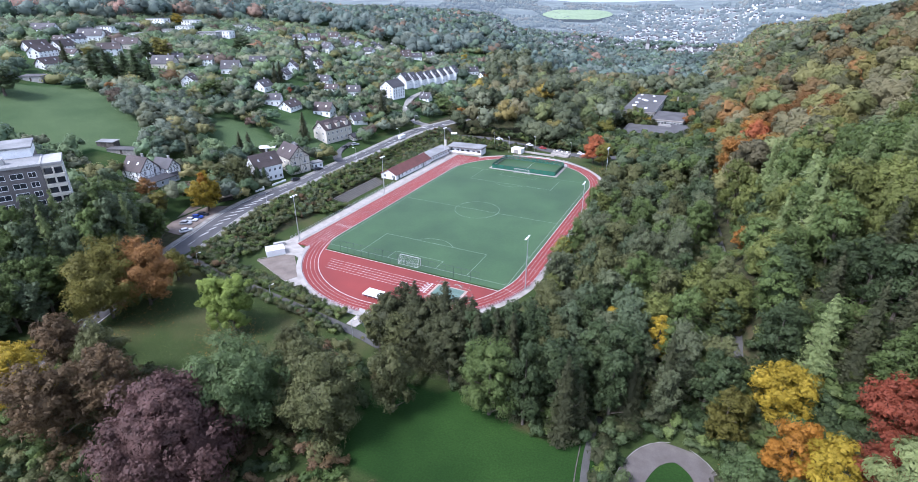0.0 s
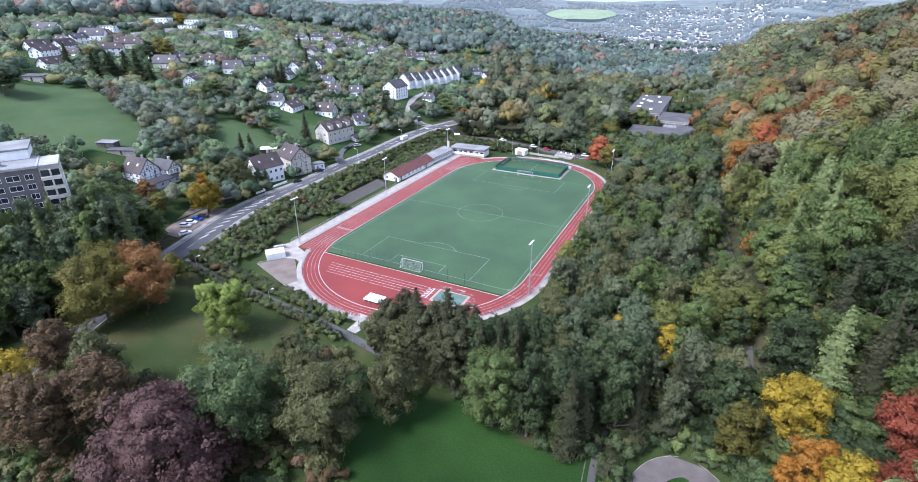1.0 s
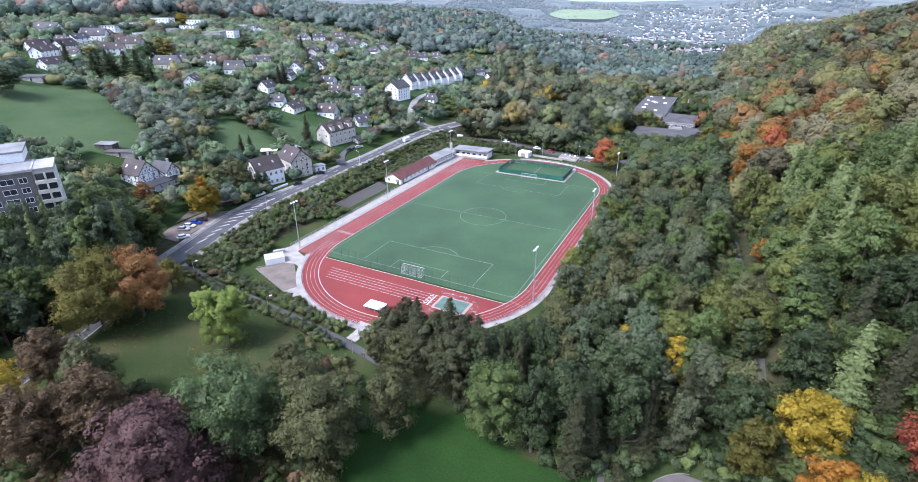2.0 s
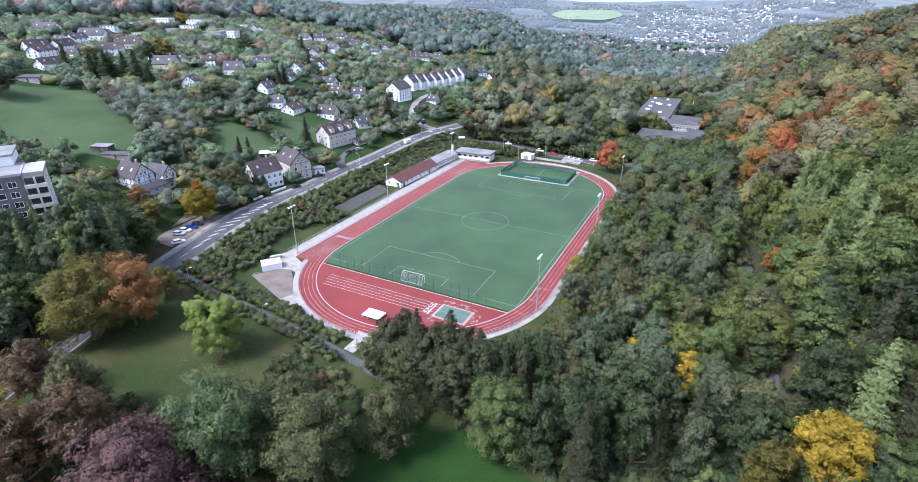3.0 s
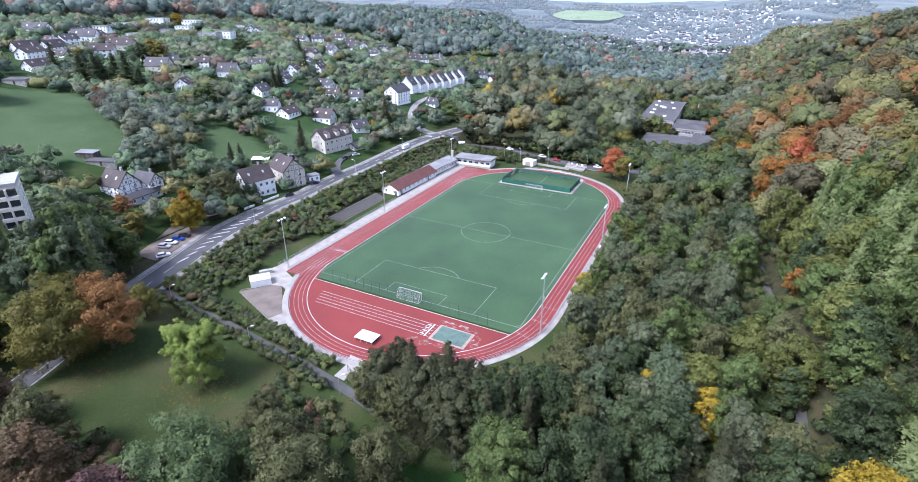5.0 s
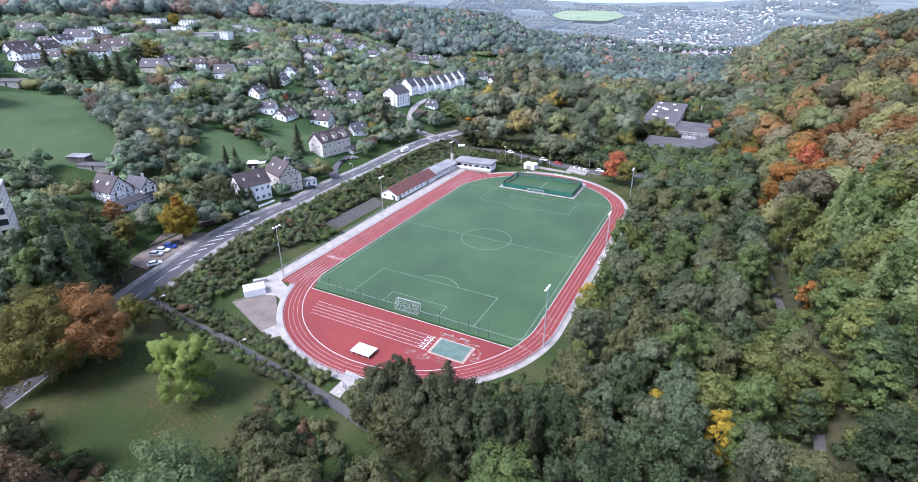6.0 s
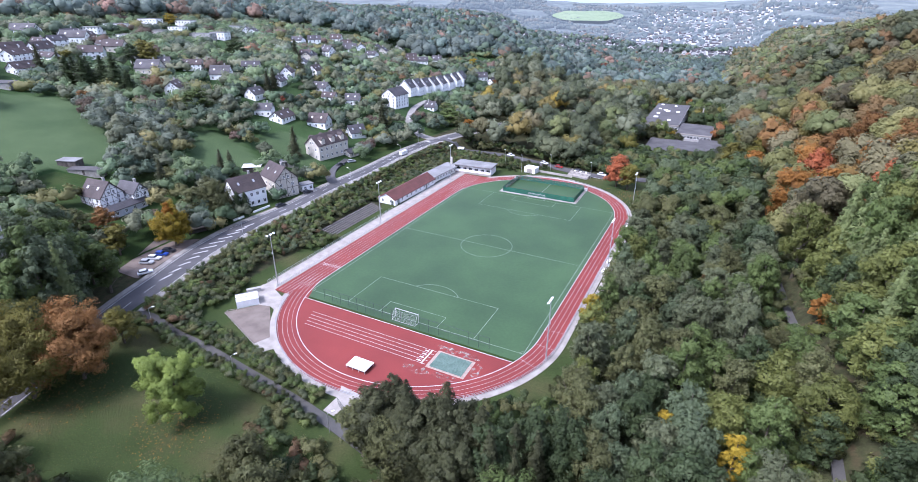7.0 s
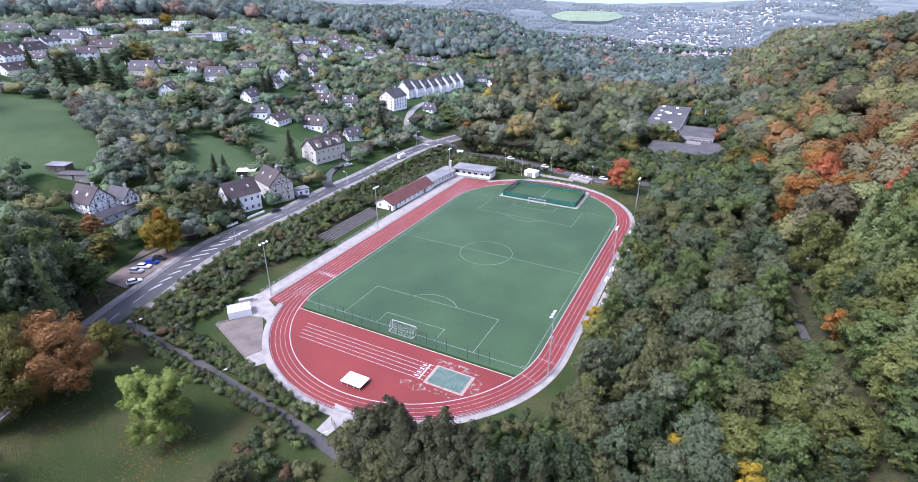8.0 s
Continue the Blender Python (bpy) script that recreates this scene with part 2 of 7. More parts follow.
TARP = material("blue_green_tarpaulin", [(0.075, 0.125, 0.1), (0.12, 0.18, 0.145)], 0.8, 0.5, 2.5, 0.8, depth=0.2)
SAND = material("pale_sand", [(0.3, 0.22, 0.18), (0.42, 0.33, 0.28)], 0.95, 1.0, 6.0, 0.2)
RUBBER = material("black_rubber", [(0.02, 0.02, 0.02), (0.035, 0.035, 0.035)], 0.7, 2.0, 10, 0.1)


def part(name, data, mat, parent=None, label=""):
    """Links a bmesh (or a ready mesh) as one mesh object under its thing."""
    if isinstance(data, bmesh.types.BMesh):
        me = bpy.data.meshes.new(name)
        data.to_mesh(me)
        data.free()
    else:
        me = data
    if mat is not None and not me.materials:
        me.materials.append(mat)
    ob = new(name, me)
    ob.parent = parent
    if label:
        tagged(ob, label)
    return ob


def empty(name, m, label, category, group="", kind=""):
    ob = new(name)
    ob.matrix_basis = m
    return tagged(ob, label, category, group, kind)


def add_box(bm, x0, y0, z0, x1, y1, z1):
    v = [bm.verts.new(p) for p in ((x0, y0, z0), (x1, y0, z0), (x1, y1, z0), (x0, y1, z0), (x0, y0, z1), (x1, y0, z1), (x1, y1, z1), (x0, y1, z1))]
    for f in ((0, 3, 2, 1), (4, 5, 6, 7), (0, 1, 5, 4), (1, 2, 6, 5), (2, 3, 7, 6), (3, 0, 4, 7)):
        bm.faces.new([v[k] for k in f])
    return v


def box(x0, y0, z0, x1, y1, z1, bevel=0.0):
    bm = bmesh.new()
    add_box(bm, x0, y0, z0, x1, y1, z1)
    if bevel:
        bmesh.ops.bevel(bm, geom=bm.edges[:], offset=bevel, segments=1, affect="EDGES")
    return bm


def prism(points, z0, z1):
    """An upright slab over a plan outline (counter-clockwise)."""
    bm = bmesh.new()
    lo = [bm.verts.new((x, y, z0)) for x, y in points]
    hi = [bm.verts.new((x, y, z1)) for x, y in points]
    bm.faces.new(hi)
    bm.faces.new(lo[::-1])
    for k in range(len(points)):
        j = (k + 1) % len(points)
        bm.faces.new((lo[k], lo[j], hi[j], hi[k]))
    bmesh.ops.recalc_face_normals(bm, faces=bm.faces[:])
    return bm


def tube(bm, a, b, r0, r1=None, sides=8):
    """A round bar from a to b."""
    a, b, r1 = Vector(a), Vector(b), r0 if r1 is None else r1
    q = (b - a).to_track_quat("Z", "Y")
    rings = [[bm.verts.new(p + q @ Vector((r * math.cos(t), r * math.sin(t), 0))) for t in np.linspace(0, 2 * math.pi, sides, endpoint=False)] for p, r in ((a, r0), (b, r1))]
    for k in range(sides):
        j = (k + 1) % sides
        bm.faces.new((rings[0][k], rings[0][j], rings[1][j], rings[1][k]))
    bm.faces.new(rings[1])
    bm.faces.new(rings[0][::-1])


def mesh_from(name, verts, faces, mats=(), index=None, normals=None):
    """A mesh from numpy arrays; faces all have the same number of corners. normals: one for each vertex, for rounded crowns."""
    verts, faces = np.asarray(verts, np.float32), np.asarray(faces, np.int32)
    me = bpy.data.meshes.new(name)
    me.vertices.add(len(verts))
    me.vertices.foreach_set("co", verts.ravel())
    k = faces.shape[1]
    me.loops.add(faces.size)
    me.loops.foreach_set("vertex_index", faces.ravel())
    me.polygons.add(len(faces))
    me.polygons.foreach_set("loop_start", np.arange(0, faces.size, k, dtype=np.int32))
    for m in mats:
        me.materials.append(m)
    if index is not None:
        me.polygons.foreach_set("material_index", np.asarray(index, np.int32))
    me.polygons.foreach_set("use_smooth", np.full(len(faces), normals is not None))
    me.update(calc_edges=True)
    if normals is not None:
        nn = normals / (np.linalg.norm(normals, axis=1, keepdims=True) + 1e-9)
        me.attributes.new("custom_normal", "FLOAT_VECTOR", "POINT").data.foreach_set("vector", nn.astype(np.float32).ravel())
    return me


# ---------------------------------------------------------------- land
def spaced(parts):
    out = [np.array([parts[0][0]], float)]
    for a, b, s in parts:
        out.append(np.linspace(a, b, max(2, int(round((b - a) / s)) + 1))[1:])
    return np.concatenate(out)


LAWNS = {
    "park_lawn": [(24, -112), (28, -128), (50, -132), (74, -120), (73, -104), (60, -106), (42, -102), (30, -104)],
    "meadow": [(-66, -104), (-30, -91), (-8, -97), (-4, -112), (-12, -126), (-40, -130), (-50, -122)],
}


def inside(x, y, poly):
    """Which places lie in a plan outline."""
    x, y = np.asarray(x, float), np.asarray(y, float)
    p = np.asarray(poly, float)
    r = np.zeros(x.shape, bool)
    for (x0, y0), (x1, y1) in zip(p, np.roll(p, -1, 0)):
        if y0 != y1:
            r ^= ((y0 > y) != (y1 > y)) & (x < (x1 - x0) * (y - y0) / (y1 - y0) + x0)
    return r


HILL_MEADOWS = [
    [(-225, -75), (-165, -60), (-150, -38), (-165, -20), (-200, -2), (-235, 5), (-270, -30), (-265, -70)],
    [(-150, 0), (-124, -18), (-112, -8), (-122, 12), (-150, 22), (-168, 18)],
    [(-140, 28), (-112, 18), (-104, 32), (-118, 52), (-140, 52)],
]


def make_ground():
    xs = spaced([(-3300, -700, 130), (-700, -300, 20), (-300, -110, 7), (-110, 130, 2.5), (130, 320, 7), (320, 800, 25), (800, 2600, 120)])
    ys = spaced([(-700, -220, 60), (-220, -150, 7), (-150, 130, 2.5), (130, 420, 8), (420, 1300, 25), (1300, 4300, 120)])
    X, Y = np.meshgrid(xs, ys)
    Z = ground(X, Y) - 22 * sstep(1330, 1480, Y)
    v = np.stack([X, Y, Z], -1).reshape(-1, 3)
    nx, ny = len(xs), len(ys)
    k = (np.arange(ny - 1)[:, None] * nx + np.arange(nx - 1)).ravel()
    me = mesh_from("ground", v, np.stack([k, k + 1, k + nx + 1, k + nx], 1))
    me.polygons.foreach_set("use_smooth", np.ones(len(k), bool))
    # above 1.05: paler hill pasture, 1: well-kept lawn, 0.8: rough grass, 0: woodland soil
    grass = 0.8 * ((X > -75) & (X < 112) & (Y < -84) & (Y > -260))
    grass = np.maximum(grass, 1.13 * ((X < -98) & (X > -420) & (Y > -20) & (Y < 420)))
    grass = np.maximum(grass, 0.9 * ((X < -86) & (X > -420) & (Y > -100) & (Y < 420)))
    grass = np.maximum(grass, 0.8 * ((np.abs(X) < 56) & (np.abs(Y) < 100)))
    grass = np.maximum(grass, inside(X, Y, LAWNS["park_lawn"]))
    for poly in HILL_MEADOWS:
        grass = np.maximum(grass, 1.3 * inside(X, Y, poly))
    grass = np.maximum(grass, 1.0 * (np.hypot(X - 86, Y + 106) < 7))
    at = me.attributes.new("grass", "FLOAT", "POINT")
    at.data.foreach_set("value", grass.ravel().astype(np.float32))
    m = bpy.data.materials.new("grass_and_woodland_soil")
    m.use_nodes = True
    n, l = m.node_tree.nodes, m.node_tree.links
    geo, at = n.new("ShaderNodeNewGeometry"), n.new("ShaderNodeAttribute")
    at.attribute_name = "grass"
    noises = []
    for s, d in ((0.06, 8), (0.5, 5), (2.6, 6)):
        q = n.new("ShaderNodeTexNoise")
        q.inputs["Scale"].default_value, q.inputs["Detail"].default_value = s, d
        l.new(geo.outputs["Position"], q.inputs["Vector"])
        noises.append(q)
    ramps = []
    for q, cols in ((noises[0], [(0.027, 0.043, 0.012), (0.038, 0.056, 0.016), (0.072, 0.068, 0.028)]), (noises[1], [(0.028, 0.026, 0.014), (0.045, 0.05, 0.022), (0.07, 0.055, 0.03)])):
        r = n.new("ShaderNodeValToRGB")
        e = r.color_ramp.elements
        e[0].position, e[1].position = 0.3, 0.7
        e[0].color, e[1].color = (*cols[0], 1), (*cols[2], 1)
        e.new(0.5).color = (*cols[1], 1)
        l.new(q.outputs["Fac"], r.inputs["Fac"])
        ramps.append(r)
    bright = n.new("ShaderNodeValToRGB")
    e = bright.color_ramp.elements
    e[0].position, e[1].position = 0.3, 0.7
    e[0].color, e[1].color = (0.012, 0.034, 0.006, 1), (0.024, 0.058, 0.011, 1)
    l.new(noises[0].outputs["Fac"], bright.inputs["Fac"])
    kept = n.new("ShaderNodeMapRange")
    kept.inputs["From Min"].default_value, kept.inputs["From Max"].default_value = 0.84, 0.97
    l.new(at.outputs["Fac"], kept.inputs["Value"])
    lawn = n.new("ShaderNodeMix")
    lawn.data_type = "RGBA"
    l.new(kept.outputs["Result"], lawn.inputs["Factor"])
    l.new(ramps[0].outputs["Color"], lawn.inputs["A"])
    l.new(bright.outputs["Color"], lawn.inputs["B"])
    pasture = n.new("ShaderNodeMapRange")
    pasture.inputs["From Min"].default_value, pasture.inputs["From Max"].default_value = 1.05, 1.25
    l.new(at.outputs["Fac"], pasture.inputs["Value"])
    hay = n.new("ShaderNodeValToRGB")
    e = hay.color_ramp.elements
    e[0].position, e[1].position = 0.3, 0.7
    e[0].color, e[1].color = (0.044, 0.074, 0.029, 1), (0.068, 0.102, 0.043, 1)
    l.new(noises[0].outputs["Fac"], hay.inputs["Fac"])
    fields = n.new("ShaderNodeMix")
    fields.data_type = "RGBA"
    l.new(pasture.outputs["Result"], fields.inputs["Factor"])
    l.new(lawn.outputs["Result"], fields.inputs["A"])
    l.new(hay.outputs["Color"], fields.inputs["B"])
    edge = n.new("ShaderNodeMath")
    edge.operation = "MULTIPLY_ADD"
    l.new(noises[1].outputs["Fac"], edge.inputs[0])
    edge.inputs[1].default_value = 0.6
    l.new(at.outputs["Fac"], edge.inputs[2])
    cut = n.new("ShaderNodeMapRange")
    cut.inputs["From Min"].default_value, cut.inputs["From Max"].default_value = 0.65, 0.95
    l.new(edge.outputs["Value"], cut.inputs["Value"])
    mix = n.new("ShaderNodeMix")
    mix.data_type = "RGBA"
    l.new(cut.outputs["Result"], mix.inputs["Factor"])
    l.new(ramps[1].outputs["Color"], mix.inputs["A"])
    l.new(fields.outputs["Result"], mix.inputs["B"])
    grain = n.new("ShaderNodeMapRange")
    grain.inputs["To Min"].default_value, grain.inputs["To Max"].default_value = 0.45, 1.55
    l.new(noises[2].outputs["Fac"], grain.inputs["Value"])
    mul = n.new("ShaderNodeVectorMath")
    mul.operation = "MULTIPLY"
    l.new(mix.outputs["Result"], mul.inputs[0])
    l.new(grain.outputs["Result"], mul.inputs[1])
    b = n["Principled BSDF"]
    l.new(mul.outputs["Vector"], b.inputs["Base Color"])
    b.inputs["Roughness"].default_value = 0.95
    b.inputs["Specular IOR Level"].default_value = 0.15
    bump = n.new("ShaderNodeBump")
    bump.inputs["Strength"].default_value, bump.inputs["Distance"].default_value = 0.6, 0.15
    l.new(noises[2].outputs["Fac"], bump.inputs["Height"])
    l.new(bump.outputs["Normal"], b.inputs["Normal"])
    ob = part("ground", me, m)
    return tagged(ob, "grassy valley ground with wooded slopes", "ground", kind="structure")


make_ground()


# ---------------------------------------------------------------- sports ground
L, W = 53.05, 33.9                    # half the length and width of the pitch
R_IN, STRAIGHT = 35.4, 44.2           # inner edge of the track, half of its straights
LANE = 1.22


def oval(r, step=3.0):
    """Plan of an oval with half-circles of radius r, counter-clockwise from the right-hand straight's near end."""
    a = [(r * math.cos(t), STRAIGHT + r * math.sin(t)) for t in np.linspace(0, math.pi, 64)]
    b = [(r * math.cos(t), -STRAIGHT + r * math.sin(t)) for t in np.linspace(math.pi, 2 * math.pi, 64)]
    return a + b


def ring(r0, r1, z0, z1):
    """A slab between two ovals."""
    a, b = oval(r0), oval(r1)
    n = len(a)
    v = [(*p, z1) for p in a] + [(*p, z1) for p in b] + [(*p, z0) for p in a] + [(*p, z0) for p in b]
    f = []
    for k in range(n):
        j = (k + 1) % n
        f += [(k, n + k, n + j, j), (n + k, 3 * n + k, 3 * n + j, n + j), (2 * n + k, k, j, 2 * n + j)]
    return mesh_from("ring", v, f)


def stripe(bm, a, b, width, z):
    """A painted line from a to b."""
    a, b = Vector((*a, z)), Vector((*b, z))
    d = (b - a).normalized()
    s = Vector((-d.y, d.x, 0)) * width / 2
    bm.faces.new([bm.verts.new(p) for p in (a - s, b - s, b + s, a + s)])


def arc_stripe(bm, c, r, t0, t1, width, z, n=48):
    for a, b in zip(np.linspace(t0, t1, n)[:-1], np.linspace(t0, t1, n)[1:]):
        q = [(c[0] + rr * math.cos(t), c[1] + rr * math.sin(t), z) for rr, t in ((r - width / 2, a), (r + width / 2, a), (r + width / 2, b), (r - width / 2, b))]
        bm.faces.new([bm.verts.new(p) for p in q])


def make_pitch():
    plan = oval(R_IN - 0.15)
    near = [p for p in plan if p[1] < -57.3]
    bm = prism([p for p in plan if p[1] >= -57.3], -0.3, 0.0)
    pitch = tagged(part("pitch", bm, TURF), "green artificial turf football pitch with white lines", "pitch", kind="structure")
    xs = sorted(near, key=lambda p: p[0])
    tagged(part("red_apron", prism([(-math.sqrt(R_IN ** 2 - 13.1 ** 2), -57.3), *xs, (math.sqrt(R_IN ** 2 - 13.1 ** 2), -57.3)], -0.3, 0.0), TARTAN), "red synthetic run-up area inside the bend", "sports surface", kind="structure")
    z, w = 0.006, 0.14

    def line(name, *segs):
        bm = bmesh.new()
        for a, b in segs:
            stripe(bm, a, b, w, z)
        return part(name, bm, TURFLINE, pitch)

    line("touchline", ((W, -L), (W, L)))
    line("touchline", ((-W, -L), (-W, L)))
    line("halfway_line", ((-W, 0), (W, 0)))
    for s in (-1, 1):
        line("goal_line", ((-W, s * L), (W, s * L)))
        line("penalty_area", ((-20.16, s * L), (-20.16, s * (L - 16.5))), ((-20.16, s * (L - 16.5)), (20.16, s * (L - 16.5))), ((20.16, s * (L - 16.5)), (20.16, s * L)))
        line("goal_area", ((-9.16, s * L), (-9.16, s * (L - 5.5))), ((-9.16, s * (L - 5.5)), (9.16, s * (L - 5.5))), ((9.16, s * (L - 5.5)), (9.16, s * L)))
        bm = bmesh.new()
        half = math.acos(5.5 / 9.15)
        arc_stripe(bm, (0, s * (L - 11)), 9.15, -s * math.pi / 2 - half, -s * math.pi / 2 + half, w, z)
        part("penalty_arc", bm, TURFLINE, pitch)
        for sx in (-1, 1):
            bm = bmesh.new()
            a = math.atan2(-s, -sx)
            arc_stripe(bm, (sx * W, s * L), 1.0, a - math.pi / 4, a + math.pi / 4, w, z, 8)
            part("corner_arc", bm, TURFLINE, pitch)
    bm = bmesh.new()
    arc_stripe(bm, (0, 0), 9.15, 0, 2 * math.pi, w, z, 97)
    part("centre_circle", bm, TURFLINE, pitch)
    bm = bmesh.new()
    stripe(bm, (-33.0, -57.25), (33.0, -57.25), 0.22, 0.008)
    part("edge_strip", bm, PAINT, pitch, "pale kerb strip between turf and red apron")


def make_track():
    me = ring(R_IN - 0.15, R_IN + 4 * LANE + 0.25, -0.3, 0.012)
    me.materials.append(TARTAN)
    track = tagged(part("running_track", me, None), "red synthetic running track with white lane lines", "running track", kind="structure")
    x0, x1 = -R_IN - 4 * LANE - 0.25, -R_IN - 7 * LANE
    part("sprint_straight", prism([(x1, -58), (-R_IN + 4, -58), (-R_IN - 2, -44.5), (x0, -40), (x0, 44), (-R_IN - 3, 56), (-30, 71.5), (x1, 71.5)], -0.3, 0.004), TARTAN, track)
    for k in range(1, 5):
        r = R_IN + k * LANE
        me = ring(r - 0.03, r + 0.03, 0.012, 0.018)
        me.materials.append(PAINT)
        part("lane_line", me, None, track)
    me = ring(R_IN - 0.12, R_IN + 0.07, -0.02, 0.06)
    me.materials.append(PAINT)
    part("kerb", me, None, track, "white inner kerb of the track")
    for k in range(0, 7):
        x = -R_IN - k * LANE
        bm = bmesh.new()
        if k > 4:
            stripe(bm, (x, -57.6), (x, 71.2), 0.1, 0.02)
        else:
            stripe(bm, (x, 44), (x, 71.2), 0.1, 0.02)
            stripe(bm, (x, -57.6 if k > 2 else -50 - 2 * k), (x, -44), 0.1, 0.02)
        part("lane_line", bm, PAINT, track)
    bm = bmesh.new()
    for k, y in ((0, -38.5), (1, -37.7)):
        for j in range(12):
            stripe(bm, (-R_IN - j * 0.61 - 0.05, y + 0.35 * (j % 2)), (-R_IN - j * 0.61 - 0.5, y + 0.35 * (j % 2)), 0.3, 0.022)
    part("finish_marks", bm, PAINT, track)
    for y, t in ((-44, 0.10), (-44, 0.32), (-44, -0.12)):
        bm = bmesh.new()
        a = -t if t > 0 else 0.1
        stripe(bm, (R_IN * math.cos(a), y + R_IN * math.sin(a)), ((R_IN + 4.9) * math.cos(a), y + (R_IN + 4.9) * math.sin(a)), 0.1, 0.02)
        part("start_line", bm, PAINT, track)
    # concrete round the outside
    me = ring(R_IN + 4 * LANE + 0.25, R_IN + 4 * LANE + 2.0, -0.3, 0.0)
    me.materials.append(CONCRETE)
    walk_ = tagged(part("concrete_surround", me, None), "pale concrete walkway round the running track", "walkway", kind="structure")
    part("promenade", prism([(-49, -60), (x1 - 0.02, -60), (x1 - 0.02, 72), (-50, 72)], -0.3, -0.004), CONCRETE, walk_)
    part("gravel_yard", prism([(-47.3, -73.7), (-28.8, -80.5), (-27.2, -76.2), (-33.5, -70.2), (-38.4, -65.6), (-41.9, -66.6)], -0.3, -0.03), GRAVEL, walk_, "grey gravel yard beside the bend")
    part("entrance_slab", prism([(5, -87.6), (10.5, -88.2), (12.5, -82.6), (6, -84.3)], -0.3, -0.008), CONCRETE, walk_)
    part("yard_slab", prism([(-28.7, -80.5), (-24.4, -82.3), (-22.4, -79.4), (-27.1, -76.3)], -0.3, -0.02), CONCRETE, walk_)
    part("corner_slab", prism([(-49.5, -66), (-41.8, -66.5), (-38.3, -65.5), (-34.5, -67), (-37, -61), (x1, -57.9), (-49.5, -57)], -0.3, -0.012), CONCRETE, walk_)


make_pitch()
make_track()


# ---------------------------------------------------------------- roads
def flat_height(x, y):
    return road_height(y)


def half_width(y):
    return 3.3 + 1.4 * (1 - sstep(-42, -18, y)) * sstep(-112, -88, y)


def strip_between(name, label, category, line, lo, hi, height, lift, mat, kind="structure", skirt=0.25, parent=None):
    """A strip along a line between two offsets, each a number or a function of y."""
    line = np.asarray(line, float)
    d = np.gradient(line, axis=0)
    nrm = np.stack([-d[:, 1], d[:, 0]], 1) / np.linalg.norm(d, axis=1)[:, None]
    a = line + nrm * np.array([lo(y) if callable(lo) else lo for _, y in line])[:, None]
    b = line + nrm * np.array([hi(y) if callable(hi) else hi for _, y in line])[:, None]
    z = np.array([float(height(x, y)) for x, y in line]) + lift
    n = len(line)
    v = np.vstack([np.c_[a, z], np.c_[b, z], np.c_[a, z - skirt], np.c_[b, z - skirt]])
    f = [(n + k, k, k + 1, n + k + 1) for k in range(n - 1)] + [(k, 2 * n + k, 2 * n + k + 1, k + 1) for k in range(n - 1)] + [(3 * n + k, n + k, n + k + 1, 3 * n + k + 1) for k in range(n - 1)]
    f += [(0, n, 3 * n, 2 * n), (n - 1, 3 * n - 1, 4 * n - 1, 2 * n - 1)]
    ob = part(name, mesh_from(name, v, f, [mat]), None, parent)
    return tagged(ob, label, category, kind=kind) if parent is None else ob


ROAD_FINE = bezier_chain(ROAD, 2.0)
main_road = strip_between("road", "dark asphalt main road with white lane markings", "road", ROAD_FINE, lambda y: -half_width(y), lambda y: half_width(y), flat_height, 0.05, ASPHALT)
for lo, hi, label in ((lambda y: half_width(y) + 0.02, lambda y: half_width(y) + 1.9, "grey pavement in front of the houses"), (lambda y: -half_width(y) - 2.2, lambda y: -half_width(y) - 0.02, "pale pavement above the embankment")):
    strip_between("pavement", label, "pavement", ROAD_FINE[ROAD_FINE[:, 1] > -100], lo, hi, flat_height, 0.16, OLDCONCRETE)


def road_marks():
    """Edge lines, dashes and the hatched island of the main road."""
    line = ROAD_FINE[(ROAD_FINE[:, 1] > -150) & (ROAD_FINE[:, 1] < 118)]
    for side in (-1, 1):
        strip_between("edge_line", "", "", line, lambda y: side * (half_width(y) - 0.45) - 0.1, lambda y: side * (half_width(y) - 0.45) + 0.1, flat_height, 0.058, PAINT, skirt=0.004, parent=main_road)
    gap = np.cumsum(np.r_[0, np.linalg.norm(np.diff(line, axis=0), axis=1)])
    for s in np.arange(0, gap[-1] - 4, 9.0):
        p = np.stack([np.interp(np.linspace(s, s + 4, 4), gap, line[:, k]) for k in (0, 1)], 1)
        if not -74 < p[0, 1] < -30:
            strip_between("dash", "", "", p, -0.09, 0.09, flat_height, 0.058, PAINT, skirt=0.004, parent=main_road)
    for k in range(11):
        y = -72 + 3.9 * k
        p = np.array([np.interp(y, line[:, 1], line[:, 0]), y])
        w = 0.45 + 1.35 * math.sin(math.pi * min(1, 1.08 * (k + 0.5) / 11))
        along = np.array([np.interp(y + 3, line[:, 1], line[:, 0]) - np.interp(y - 3, line[:, 1], line[:, 0]), 6.0]) / 6
        strip_between("hatching", "", "", np.array([p - (w, 0) - 2.0 * along, p + (w, 0) + 2.0 * along]), -0.3, 0.3, flat_height, 0.058, PAINT, skirt=0.004, parent=main_road)
    for y, x0 in ((112, -76), (108, -80), (100, -83), (66, -84), (61, -84)):
        bm = bmesh.new()
        add_box(bm, x0, y, road_height(y) + 0.05, x0 + 2.4, y + 3, road_height(y) + 0.058)
        part("arrow_mark", bm, PAINT, main_road)


